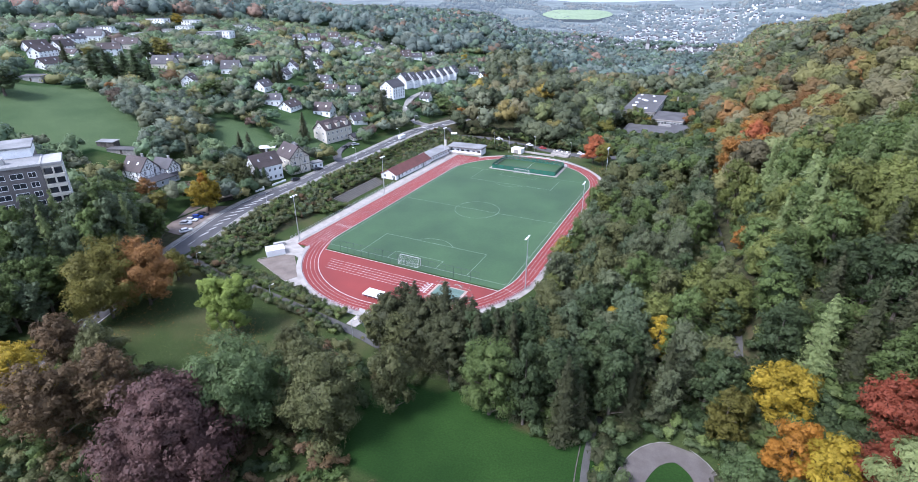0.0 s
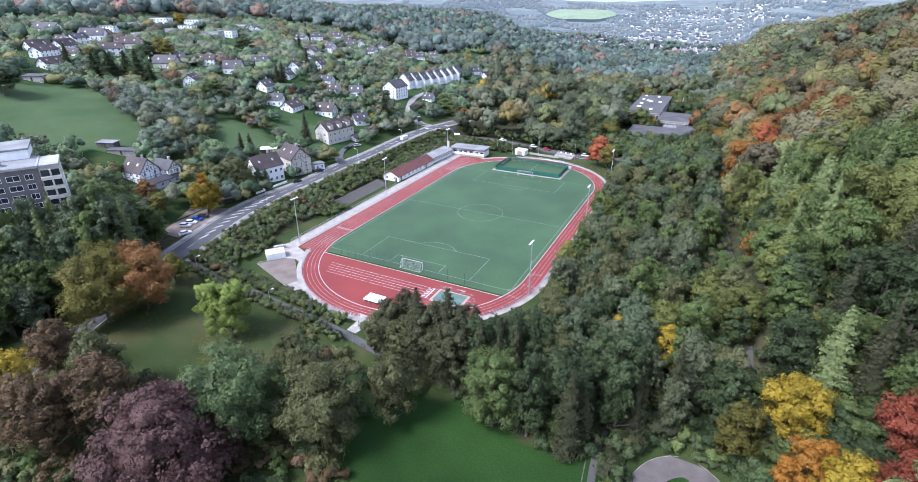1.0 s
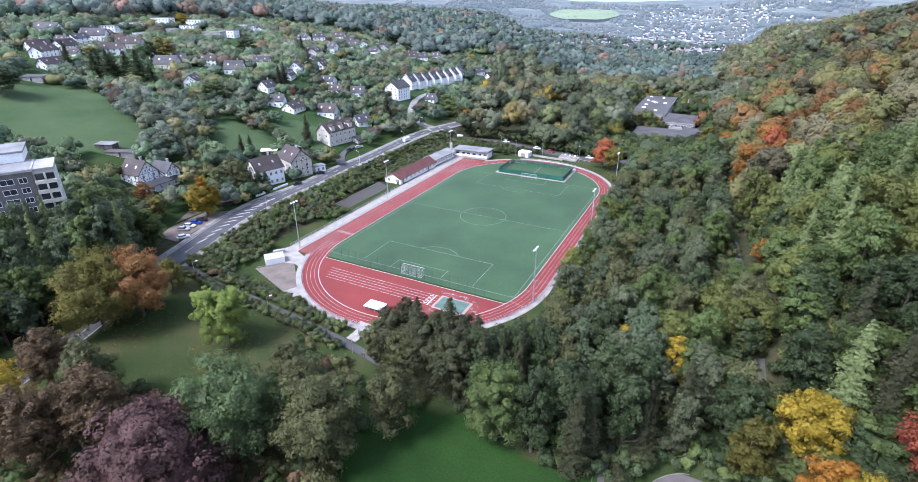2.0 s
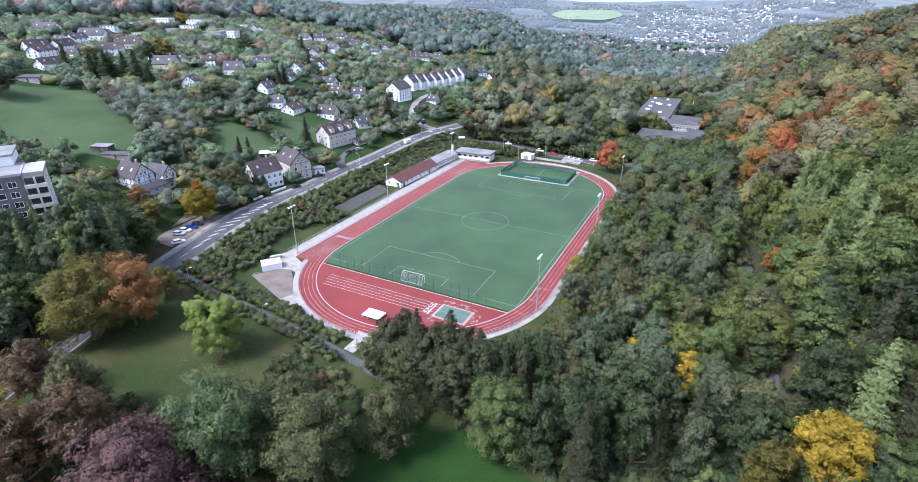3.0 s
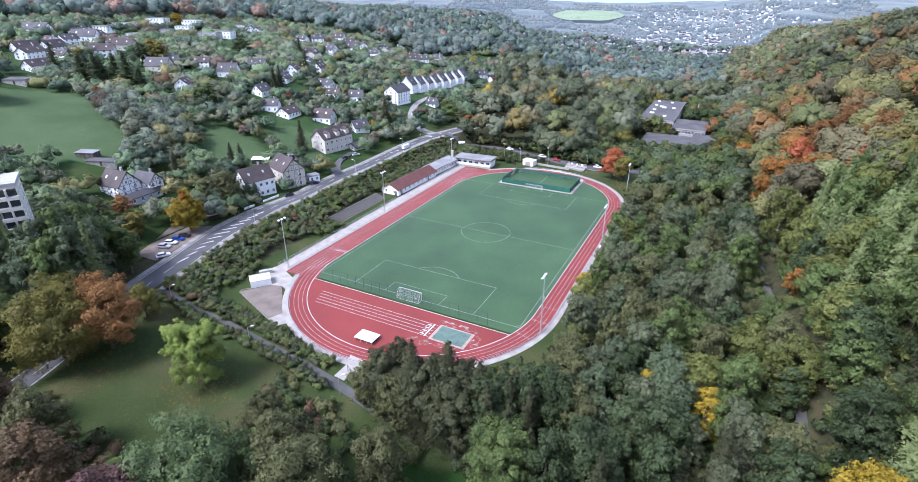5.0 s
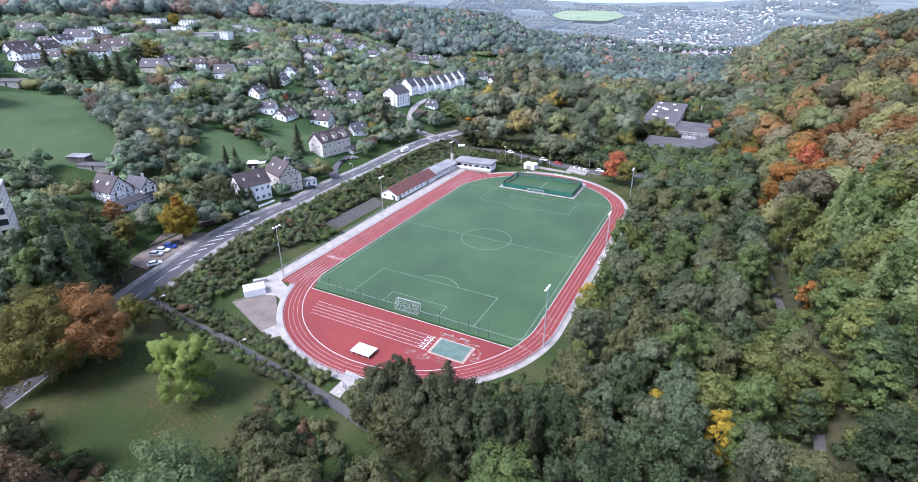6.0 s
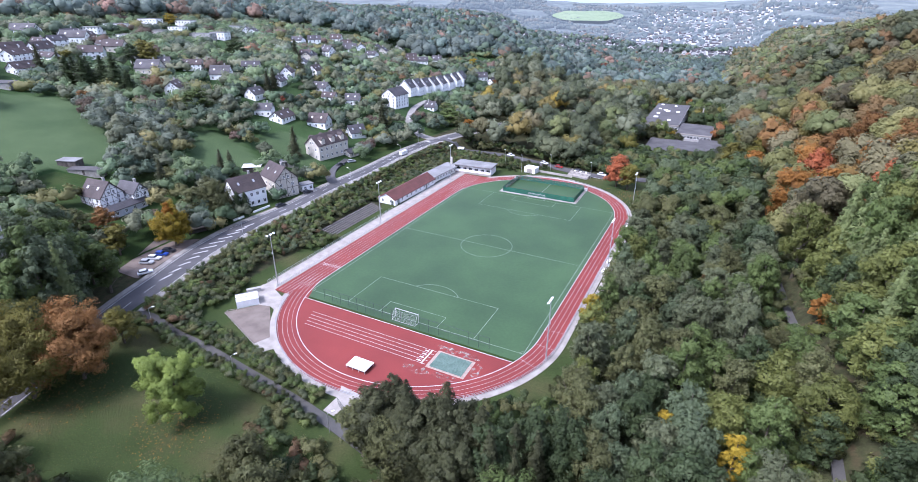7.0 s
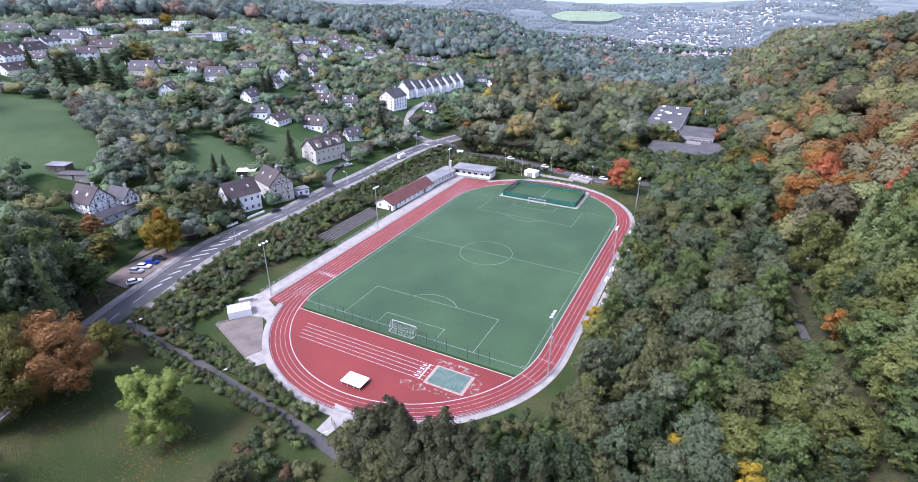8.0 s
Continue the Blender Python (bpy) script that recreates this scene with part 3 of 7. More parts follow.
road_marks()
PATH_LINE = bezier_chain([(-65, -87.5), (-56.7, -86.8), (-40.5, -87.1), (-23.1, -89.1), (-6.9, -91.1), (6.0, -93.2), (24, -97)], 2.0)
strip_between("footpath", "grey asphalt footpath between hedges", "path", PATH_LINE, -1.25, 1.25, ground, 0.12, PATHMAT)
SIDE_ROAD = bezier_chain([(-79, 108), (-69, 110), (-50, 113), (-36, 112), (-15, 106), (7, 100), (22, 99), (40, 104)], 3.0)
strip_between("road", "narrow grey asphalt side road behind the pitch", "road", SIDE_ROAD, -3.0, 3.0, ground, 0.25, ASPHALT, skirt=0.6)
UP_ROAD = bezier_chain([(-82, 106), (-95, 112), (-108, 121), (-118, 138), (-126, 160), (-132, 200), (-131, 250), (-130, 285)], 3.0)
strip_between("road", "pale asphalt street climbing past the terrace", "road", UP_ROAD, -3.0, 3.0, ground, 0.3, OLDCONCRETE, skirt=1.0)
RIGHT_PATH = bezier_chain([(96, -74), (93.5, -52), (90.8, -26), (89.9, -16), (88.4, -4), (87, 8), (86, 18), (84.5, 50), (83, 85), (82, 120)], 3.0)
strip_between("footpath", "shaded woodland footpath", "path", RIGHT_PATH, -1.7, 1.7, ground, 0.12, PATHMAT, skirt=0.5)
LANE_A = bezier_chain([(-82, 18), (-90, 24), (-97, 34), (-100, 48)], 3.0)
strip_between("driveway", "asphalt driveway rising to the cream house", "driveway", LANE_A, -2.2, 2.2, ground, 0.18, ASPHALT, skirt=0.6)
GRAVELBROWN = material("brown_gravel", [(0.13, 0.1, 0.08), (0.2, 0.16, 0.135)], 0.95, 0.4, 6.0, 0.3)
_px, _py = np.meshgrid(np.linspace(0, 1, 14), np.linspace(0, 1, 16))
PARK_X = (1 - _py) * (-90.5 - 0 * _px) * (1 - _px) + (1 - _py) * _px * -80.2 + _py * ((1 - _px) * -98.0 + _px * -86.2)
PARK_Y = (1 - _py) * -76.5 + _py * ((1 - _px) * -57.5 + _px * -49.5)
_k = (np.arange(15)[:, None] * 14 + np.arange(13)).ravel()
tagged(part("parking_area", mesh_from("parking_area", np.stack([PARK_X, PARK_Y, np.maximum(ground(PARK_X, PARK_Y), 3.5) + 0.08], -1).reshape(-1, 3), np.stack([_k, _k + 1, _k + 15, _k + 14], 1), [GRAVELBROWN]), None), "brown gravel parking area beside the road", "parking area", kind="structure")


def loop_path():
    """The rounded drive in the park with its green island."""
    c = bezier_chain([(78.5, -116), (79.3, -108), (81.8, -101.6), (86, -98.6), (90.2, -100.4), (92.8, -104.5), (95.5, -113)], 1.5)
    strip_between("park_drive", "pale gravel drive curving round a grass island", "path", c, -2.6, 2.2, ground, 0.1, SANDPATH)
    strip_between("kerb", "thin stone edging of the park drive", "kerb", c, 2.2, 2.32, ground, 0.14, OLDCONCRETE)


loop_path()
strip_between("footpath", "narrow dark footpath beside the park lawn", "path", bezier_chain([(73.5, -89), (71, -97), (71, -105), (72, -113), (74, -124)], 2.0), -0.7, 0.7, ground, 0.08, PATHMAT)
strip_between("lawn_edging", "thin pale edging stones of the park lawn", "kerb", bezier_chain([(69.4, -105), (70.3, -113), (72.2, -122)], 2.0), -0.1, 0.1, ground, 0.1, MOSSY)


# ---------------------------------------------------------------- buildings
FROSTY = material("pale_blue_grey_boards", [(0.4, 0.42, 0.46), (0.5, 0.52, 0.56)], 0.7, 0.5, 3.0, 0.1)
SHARED = {}
SPOTS = []


def lattice(xs, zs, holes, y0, y1):
    """A flat frame in one piece: the cells of a grid but for the holes, with its thickness from y0 to y1."""
    bm = bmesh.new()
    v = {}

    def at(i, k, y):
        if (i, k, y) not in v:
            v[i, k, y] = bm.verts.new((xs[i], y, zs[k]))
        return v[i, k, y]

    cells = {(i, k) for i in range(len(xs) - 1) for k in range(len(zs) - 1)} - set(holes)
    for i, k in cells:
        bm.faces.new([at(i, k, y0), at(i + 1, k, y0), at(i + 1, k + 1, y0), at(i, k + 1, y0)])
        bm.faces.new([at(i, k, y1), at(i, k + 1, y1), at(i + 1, k + 1, y1), at(i + 1, k, y1)])
        for (di, dk), (p, q) in (((0, -1), ((i, k), (i + 1, k))), ((0, 1), ((i + 1, k + 1), (i, k + 1))), ((-1, 0), ((i, k + 1), (i, k))), ((1, 0), ((i + 1, k), (i + 1, k + 1)))):
            if (i + di, k + dk) not in cells:
                bm.faces.new([at(*p, y0), at(*p, y1), at(*q, y1), at(*q, y0)])
    return bm


def window_meshes(w, h):
    key = (round(w, 2), round(h, 2))
    if key not in SHARED:
        t = 0.09
        bm = lattice([-w / 2, -w / 2 + t, -0.035, 0.035, w / 2 - t, w / 2], [-0.07, t, h - t, h], {(1, 1), (3, 1)}, -0.07, 0.02)
        fm = bpy.data.meshes.new("window")
        bm.to_mesh(fm)
        bm.free()
        fm.materials.append(WHITE)
        bm = box(-w / 2 + t, -0.025, t, w / 2 - t, 0.0, h - t)
        pm = bpy.data.meshes.new("pane")
        bm.to_mesh(pm)
        bm.free()
        pm.materials.append(GLASS)
        SHARED[key] = (fm, pm)
    return SHARED[key]


def window(parent, x, y, z, turn, w=1.1, h=1.4):
    """A window whose outer face looks to -y before it is turned."""
    fm, pm = window_meshes(w, h)
    f = part("window", fm, None, parent)
    f.matrix_basis = pose(x, y, z, 0, 0, turn)
    part("pane", pm, None, f)


def gable_body(w, d, eave, ridge, base=-3.0):
    bm = bmesh.new()
    prof = [(-d / 2, base), (d / 2, base), (d / 2, eave), (0, ridge), (-d / 2, eave)]
    a = [bm.verts.new((-w / 2, y, z)) for y, z in prof]
    b = [bm.verts.new((w / 2, y, z)) for y, z in prof]
    bm.faces.new(a[::-1])
    bm.faces.new(b)
    for k in range(5):
        bm.faces.new((a[k], a[(k + 1) % 5], b[(k + 1) % 5], b[k]))
    bmesh.ops.recalc_face_normals(bm, faces=bm.faces[:])
    return bm


def roof_slabs(w, d, eave, ridge, over=0.45, thick=0.22):
    """Two roof planes with courses of tiles that step slightly."""
    bm = bmesh.new()
    slope = math.hypot(d / 2, ridge - eave)
    uy, uz = (d / 2) / slope, (ridge - eave) / slope
    rows = max(5, int(slope / 0.8))
    total = slope + over
    top = []
    for k in range(rows):
        for t, l in ((total * k / rows, 0.04), (total * (k + 1) / rows, 0.11)):
            top.append((uy * t + uz * l, ridge - uz * t + uy * l + 0.02))
    top[0] = (0.0, ridge + 0.16)
    inner = [(uy * total - uz * thick, ridge - uz * total - uy * thick), (0.0, ridge - thick / uy)]
    right = top + inner[:1]
    left = [(-y, z) for y, z in right[1:]]
    outline = right + [inner[1]] + left[::-1]
    ends = [[bm.verts.new((x, y, z)) for y, z in outline] for x in (-w / 2 - over, w / 2 + over)]
    n = len(outline)
    for k in range(n):
        bm.faces.new((ends[0][k], ends[0][(k + 1) % n], ends[1][(k + 1) % n], ends[1][k]))
    half = len(right)
    for e in ends:
        bm.faces.new(e[:half + 1])
        bm.faces.new([e[0], e[half]] + e[half + 1:])
    bmesh.ops.recalc_face_normals(bm, faces=bm.faces[:])
    return bm


WALLNAME = {"white_render": "white rendered", "cream_render": "cream rendered", "grey_render": "grey rendered"}
ROOFNAME = {"brown_roof_tiles": "a brown tiled gable roof", "dark_roof_tiles": "a dark tiled gable roof", "grey_flat_roof": "a flat grey roof", "red_brown_roof": "a red-brown gable roof"}


def timbering(root, w, d, eave, ridge, sides):
    """Dark beams over the white walls of a half-timbered house."""
    def beam(bm, axis, fix, a, b, t=0.16):
        (u0, z0), (u1, z1) = a, b
        L_ = math.hypot(u1 - u0, z1 - z0)
        nx, nz = -(z1 - z0) / L_ * t / 2, (u1 - u0) / L_ * t / 2
        pts = [(u0 - nx, z0 - nz), (u1 - nx, z1 - nz), (u1 + nx, z1 + nz), (u0 + nx, z0 + nz)]
        lo = fix - 0.04 if fix < 0 else fix - 0.02
        hi = fix + 0.02 if fix < 0 else fix + 0.04
        rows = [[bm.verts.new((f, u, z) if axis == "x" else (u, f, z)) for u, z in pts] for f in (lo, hi)]
        bm.faces.new(rows[0])
        bm.faces.new(rows[1][::-1])
        for k in range(4):
            bm.faces.new((rows[0][k], rows[1][k], rows[1][(k + 1) % 4], rows[0][(k + 1) % 4]))

    for axis, fix, half, gable in sides:
        bm = bmesh.new()
        top = eave
        for z in (0.3, eave * 0.5, eave):
            beam(bm, axis, fix, (-half, z), (half, z))
        n = max(4, int(half * 2 / 2.1))
        for k in range(n + 1):
            u = -half + 2 * half * k / n
            zt = eave + (ridge - eave) * (1 - abs(u) / half) if gable else top
            if zt > 0.4:
                beam(bm, axis, fix, (u, 0.2), (u, zt - 0.1))
        for k in range(0, n, 2):
            u0, u1 = -half + 2 * half * k / n, -half + 2 * half * (k + 1) / n
            beam(bm, axis, fix, (u0, 0.3), (u1, eave * 0.5))
            beam(bm, axis, fix, (u1, eave * 0.5), (u0, eave))
        if gable:
            m = eave + (ridge - eave) * 0.45
            beam(bm, axis, fix, (-half * 0.55, m), (half * 0.55, m))
            beam(bm, axis, fix, (-half, eave), (0, ridge - 0.1))
            beam(bm, axis, fix, (half, eave), (0, ridge - 0.1))
        bmesh.ops.recalc_face_normals(bm, faces=bm.faces[:])
        part("timber_frame", bm, TIMBER, root, "dark timber beams")


def house(x, y, rot, w, d, eave, ridge, wall, roof, label="", timber=(), skylights=2, chimney=True, dormers=0, z=None, storeys=None, columns=None, name="house"):
    """A house with its ridge along its own x axis, turned by rot."""
    if z is None and x < -112 and ridge - eave > 1 and not timber and dormers == 0:
        k = int(abs(x) * 3 + abs(y) * 7)
        rot += (0, 78, -14, 96, 12)[k % 5]
        wall = WHITE if k % 4 else wall
        w, d = w * (0.8, 0.92, 0.86)[k % 3], d * (0.95, 0.88)[k % 2]
        eave *= (0.85, 0.95, 0.78, 0.9)[k % 4]
        ridge = eave + d * (0.42, 0.5, 0.36)[k % 3]
    z = min(gz(x + a, y + b) for a in (-3, 3) for b in (-3, 3)) if z is None else z
    SPOTS.append((x, y, max(w, d) * 0.5 + 1.5))
    root = empty(name, pose(x, y, z, 0, 0, rot), label or f"{WALLNAME.get(wall.name, 'white')} house with {ROOFNAME.get(roof.name, 'a dark roof')}", "house")
    flat = ridge - eave < 0.5
    if flat:
        part("wall", box(-w / 2, -d / 2, -3, w / 2, d / 2, eave), wall, root)
        bm = box(-w / 2 - 0.3, -d / 2 - 0.3, eave, w / 2 + 0.3, d / 2 + 0.3, eave + 0.3)
        part("roof", bm, roof, root)
    else:
        part("wall", gable_body(w, d, eave, ridge), wall, root)
        part("roof", roof_slabs(w, d, eave, ridge), roof, root)
    n = storeys or max(1, int(round(eave / 2.9)))
    cols = columns or max(2, int(w / 3.0))
    for s in range(n):
        zz = 0.95 + s * (eave - 0.4) / n
        for k in range(cols):
            u = -w / 2 + w * (k + 0.5) / cols
            window(root, u, -d / 2, zz, 0)
            window(root, u, d / 2, zz, 180)
        for k in range(max(2, int(d / 3.6))):
            u = -d / 2 + d * (k + 0.5) / max(2, int(d / 3.6))
            window(root, w / 2, u, zz, 90)
            window(root, -w / 2, u, zz, -90)
    if not flat and ridge - eave > 3:
        for sx, t in ((w / 2, 90), (-w / 2, -90)):
            for u in (-0.9, 0.9):
                window(root, sx, u, eave + 0.35, t, 0.9, 1.2)
    if timber:
        timbering(root, w, d, eave, ridge, [("x", w / 2, d / 2, True) if t == "+x" else ("x", -w / 2, d / 2, True) if t == "-x" else ("y", -d / 2, w / 2, False) if t == "-y" else ("y", d / 2, w / 2, False) for t in timber])
    if not flat:
        pitch_ = math.degrees(math.atan2(ridge - eave, d / 2))
        for k in range(skylights):
            u = -w / 4 + (w / 2) * k / max(1, skylights - 1) if skylights > 1 else 0.0
            for s in (-1, 1):
                ob = part("roof_window", box(-0.4, -0.6, -0.02, 0.4, 0.6, 0.1, 0.03), STEEL, root)
                ob.matrix_basis = pose(u + 0.3 * s, s * d / 4, (eave + ridge) / 2 + 0.14, -s * pitch_, 0, 0)
        for k in range(dormers):
            u = -w / 2 + w * (k + 0.5) / dormers
            for s in (-1, 1):
                bm = gable_body(d * 0.32, 2.2, 1.3, 2.3, -1.0)
                ob = part("dormer", bm, wall, root)
                ob.matrix_basis = pose(u, s * d * 0.32, (eave + ridge) / 2 - 0.8, 0, 0, 90)
                rf = part("dormer_roof", roof_slabs(d * 0.32, 2.2, 1.3, 2.3, 0.2, 0.12), roof, ob)
    if chimney and not flat:
        bm = box(-0.35, -0.35, -1.5, 0.35, 0.35, 1.1)
        add_box(bm, -0.42, -0.42, 1.1, 0.42, 0.42, 1.22)
        ob = part("chimney", bm, GREYWALL, root)
        ob.matrix_basis = pose(w * 0.22, 0.5, ridge, 0, 0, 0)
    return root


# the houses beside the road
house(-98.4, -17.4, 75.5, 12.6, 9.6, 7.3, 12.0, WHITE, BROWNROOF, "white two-storey house with brown tiled roof by the road", z=4.2, columns=5, storeys=2)
house(-96.2, -1.0, -20, 13.5, 10, 7.8, 12.8, CREAM, BROWNROOF, "half-timbered house with brown roof and brick base", timber=("+x",), z=4.2, storeys=2)
tagged(house(-89, 6.5, 70, 5, 4, 3, 3.2, WHITE, FLATROOF, "small white annexe with a flat roof", z=4.2, name="annexe"), category="annexe")
house(-109.5, 46, 82, 19, 10, 7.2, 11.5, CREAM, BROWNROOF, "large cream house with dormers and brown roof", dormers=3, columns=6)
tagged(house(-101.5, 55, 82, 7, 5, 2.6, 4.2, CREAM, DARKROOF, "small cream garage with a dark gable roof", name="garage", skylights=0, chimney=False), category="garage")
house(-128.5, -54.5, 4, 10.5, 9, 5.2, 10, WHITE, BROWNROOF, "white half-timbered farmhouse with brown tiled roof", timber=("+x", "-x", "-y"), z=10.5)
house(-123.5, -46.6, 4, 9, 6, 5.0, 8.2, WHITE, DARKROOF, "half-timbered wing of the farmhouse under dark tiles", timber=("+x", "-y"), z=10.2, skylights=0)
tagged(house(-119.6, -52.5, 94, 13.5, 5, 3.0, 4.2, FROSTY, DARKROOF, "low grey annexe with a dark sloping roof", z=9.2, skylights=0, chimney=False, name="annexe"), category="annexe")
house(-137, 73, 27, 12, 9, 4.5, 9, WHITE, BROWNROOF)
house(-116, 78, 50, 11, 9, 4, 8.5, WHITE, DARKROOF)
house(-154, 62, 20, 14, 9, 3.5, 8, WHITE, BROWNROOF)
house(-165, 60, 27, 12, 8, 4.5, 8, WHITE, DARKROOF)
house(-187, 75, 15, 11, 9, 4.5, 9, WHITE, DARKROOF)
house(-225, 85, 30, 13, 10, 5, 10, WHITE, DARKROOF)
house(-225, 110, 35, 13, 9, 5, 9.5, GREYWALL, DARKROOF)
house(-201, 118, 110, 11, 9, 6, 11, WHITE, BROWNROOF)
house(-221, 155, 25, 12, 8, 6, 9.5, WHITE, DARKROOF)
house(-203, 148, 100, 10, 8, 5, 10, CREAM, BROWNROOF)
house(-163, 114, 20, 12, 7, 3, 5.5, WHITE, BROWNROOF)
house(-283, 240, 30, 14, 9, 6, 10, WHITE, DARKROOF)
house(-295, 286, 30, 12, 9, 6, 9.5, WHITE, BROWNROOF)
house(-244, 188, 15, 17, 9, 5, 7, CREAM, DARKROOF)
house(-249, 217, 100, 11, 9, 6, 11, WHITE, DARKROOF)
house(-253, 253, 30, 13, 9, 6, 10.5, WHITE, DARKROOF)
house(-259, 278, 30, 12, 9, 6, 10.5, WHITE, DARKROOF)
house(-234, 260, 20, 12, 9, 5.5, 10, CREAM, DARKROOF)
house(-247, 297, 110, 11, 9, 6, 10.5, CREAM, DARKROOF)
house(-260, 348, 30, 11, 8, 6, 9.5, WHITE, DARKROOF)
house(-223, 310, 30, 12, 8, 5, 9, WHITE, BROWNROOF)
house(-211, 313, 20, 11, 8, 4, 8, WHITE, DARKROOF)
house(-205, 331, 30, 10, 8, 5, 8, WHITE, DARKROOF)
house(-321, 20, 20, 20, 9, 5, 8, CREAM, BROWNROOF)
house(-328, 37, 20, 18, 9, 5, 8, WHITE, BROWNROOF)
house(-296, 9, 25, 16, 9, 4, 8, WHITE, BROWNROOF)
house(-341, 54, 20, 14, 8, 5, 9, WHITE, DARKROOF)
house(-348, 70, 20, 18, 9, 5, 8, WHITE, DARKROOF)
house(-310, 57, 35, 18, 10, 5, 9, CREAM, BROWNROOF)
house(-318, 78, 30, 17, 9, 5, 9, CREAM, BROWNROOF)
house(-378, 55, 10, 20, 9, 4, 6, WHITE, DARKROOF)
house(-264, 64, 25, 16, 10, 4.5, 9.5, CREAM, DARKROOF)
house(-221, 48, 110, 13, 9, 4.5, 9, WHITE, BROWNROOF)
house(-251, 86, 30, 14, 9, 5, 8, GREYWALL, BROWNROOF)
house(-338, 221, 40, 13, 9, 5, 9, WHITE, DARKROOF)
house(-389, 127, 15, 18, 9, 5.5, 5.5, WHITE, FLATROOF)
house(-404, 166, 15, 20, 9, 6, 6, WHITE, FLATROOF)
house(-395, 195, 15, 16, 9, 6, 6, WHITE, FLATROOF)
house(-346, 171, 15, 22, 9, 5, 5, GREYWALL, FLATROOF)
house(-340, 185, 15, 14, 9, 6, 6, WHITE, FLATROOF)
house(-353, 111, 15, 14, 8, 4, 4, WHITE, FLATROOF)
house(-376, 233, 15, 16, 9, 5, 5, WHITE, FLATROOF)
house(-370, 149, 15, 12, 8, 4, 4, GREYWALL, FLATROOF)
house(-361, 74, 20, 14, 8, 4, 8, WHITE, DARKROOF)
house(-351, 80, 25, 13, 8, 4, 8, WHITE, BROWNROOF)
house(-330, 80, 30, 13, 8, 4, 8.5, CREAM, BROWNROOF)
house(-344, 45, 15, 15, 8, 4, 8, WHITE, BROWNROOF)
house(-349, 223, 35, 11, 8, 5, 9, WHITE, DARKROOF)
house(-291, 227, 20, 14, 8, 5, 8, WHITE, DARKROOF)
house(-274, 274, 30, 11, 8, 5, 9.5, WHITE, BROWNROOF)
house(-260, 305, 100, 10, 8, 6, 10.5, WHITE, DARKROOF)
house(-213, 295, 25, 11, 8, 4.5, 8.5, WHITE, BROWNROOF)
house(-141, 301, 40, 11, 8, 4.5, 8.5, WHITE, DARKROOF)
house(-126, 292, 100, 10, 8, 4.5, 8.5, WHITE, DARKROOF)
house(-197, 105, 30, 11, 8, 4, 8, CREAM, DARKROOF)
house(-177, 123, 25, 12, 8, 3.5, 7, WHITE, DARKROOF)
house(-150, 121, 35, 10, 8, 4, 8, GREYWALL, DARKROOF)
house(-286, 74, 25, 13, 8, 4, 8, WHITE, DARKROOF)
house(-269, 76, 30, 12, 8, 4, 8, CREAM, DARKROOF)
house(-311, 32, 20, 15, 8, 4.5, 8.5, WHITE, BROWNROOF)
house(-246, 187, 20, 11, 8, 5, 9, WHITE, BROWNROOF)
house(-250, 221, 110, 10, 8, 5, 9.5, WHITE, DARKROOF)
house(-337, 25, 20, 16, 8, 4, 8, WHITE, BROWNROOF)
house(-375, 171, 15, 14, 8, 5, 5, WHITE, FLATROOF)
house(-377, 100, 15, 15, 8, 4.5, 4.5, WHITE, FLATROOF)
for k in range(8):
    unit = house(-147 + 0.5 * k, 182 + 11.4 * k, 98, 10.6, 9.6, 5.4, 10.8, WHITE, DARKROOF, "white staggered terrace house with a dark steep roof", skylights=1, chimney=False, z=gz(-147 + 0.5 * k, 182 + 11.4 * k) + 0.3)
    part("party_wall", gable_body(0.35, 10.3, 5.5, 11.2), WHITE, unit).matrix_basis = pose(-5.4, 0, 0)
house(-134, 146, 75, 17, 12, 9.8, 12.5, WHITE, DARKROOF, "white four-storey block of flats with balconies", storeys=4, columns=5, skylights=0)
house(-117, 165, 110, 9, 8.5, 3.6, 7.6, WHITE, DARKROOF, "small white house with a steep gable")


def shed(x, y, rot, w, d, h, wall, roof, label):
    root = empty("shed", pose(x, y, gz(x, y), 0, 0, rot), label, "shed")
    SPOTS.append((x, y, max(w, d) * 0.6))
    part("wall", box(-w / 2, -d / 2, -1, w / 2, d / 2, h), wall, root)
    ob = part("roof", box(-w / 2 - 0.3, -d / 2 - 0.3, 0, w / 2 + 0.3, d / 2 + 0.3, 0.15), roof, root)
    ob.matrix_basis = pose(0, 0, h + 0.15, 4, 0, 0)
    part("door", box(-0.5, -d / 2 - 0.05, 0, 0.5, -d / 2 + 0.02, 2.0), TIMBER, root)


shed(-161, -46, 20, 8, 4, 2.2, MOSSY, FLATROOF, "old dark wooden shed on the meadow")
shed(-151, -46, 22, 13, 3.6, 2.0, OLDCONCRETE, SCHOOLROOF, "long grey stable with a dark roof")
shed(-117, 4, 35, 7.5, 4, 2.2, TIMBER, WHITE, "dark garden shed with a white roof")
shed(-112, 20, 35, 6, 4, 2.2, GREYWALL, FLATROOF, "grey garden hut with a flat roof")
shed(-270, -14, 30, 12, 7, 2.6, GREYWALL, SCHOOLROOF, "low grey building with a dark flat roof")
shed(-64, 106.5, 20, 3, 2, 2.4, WHITE, WHITE, "white kiosk beside the road")


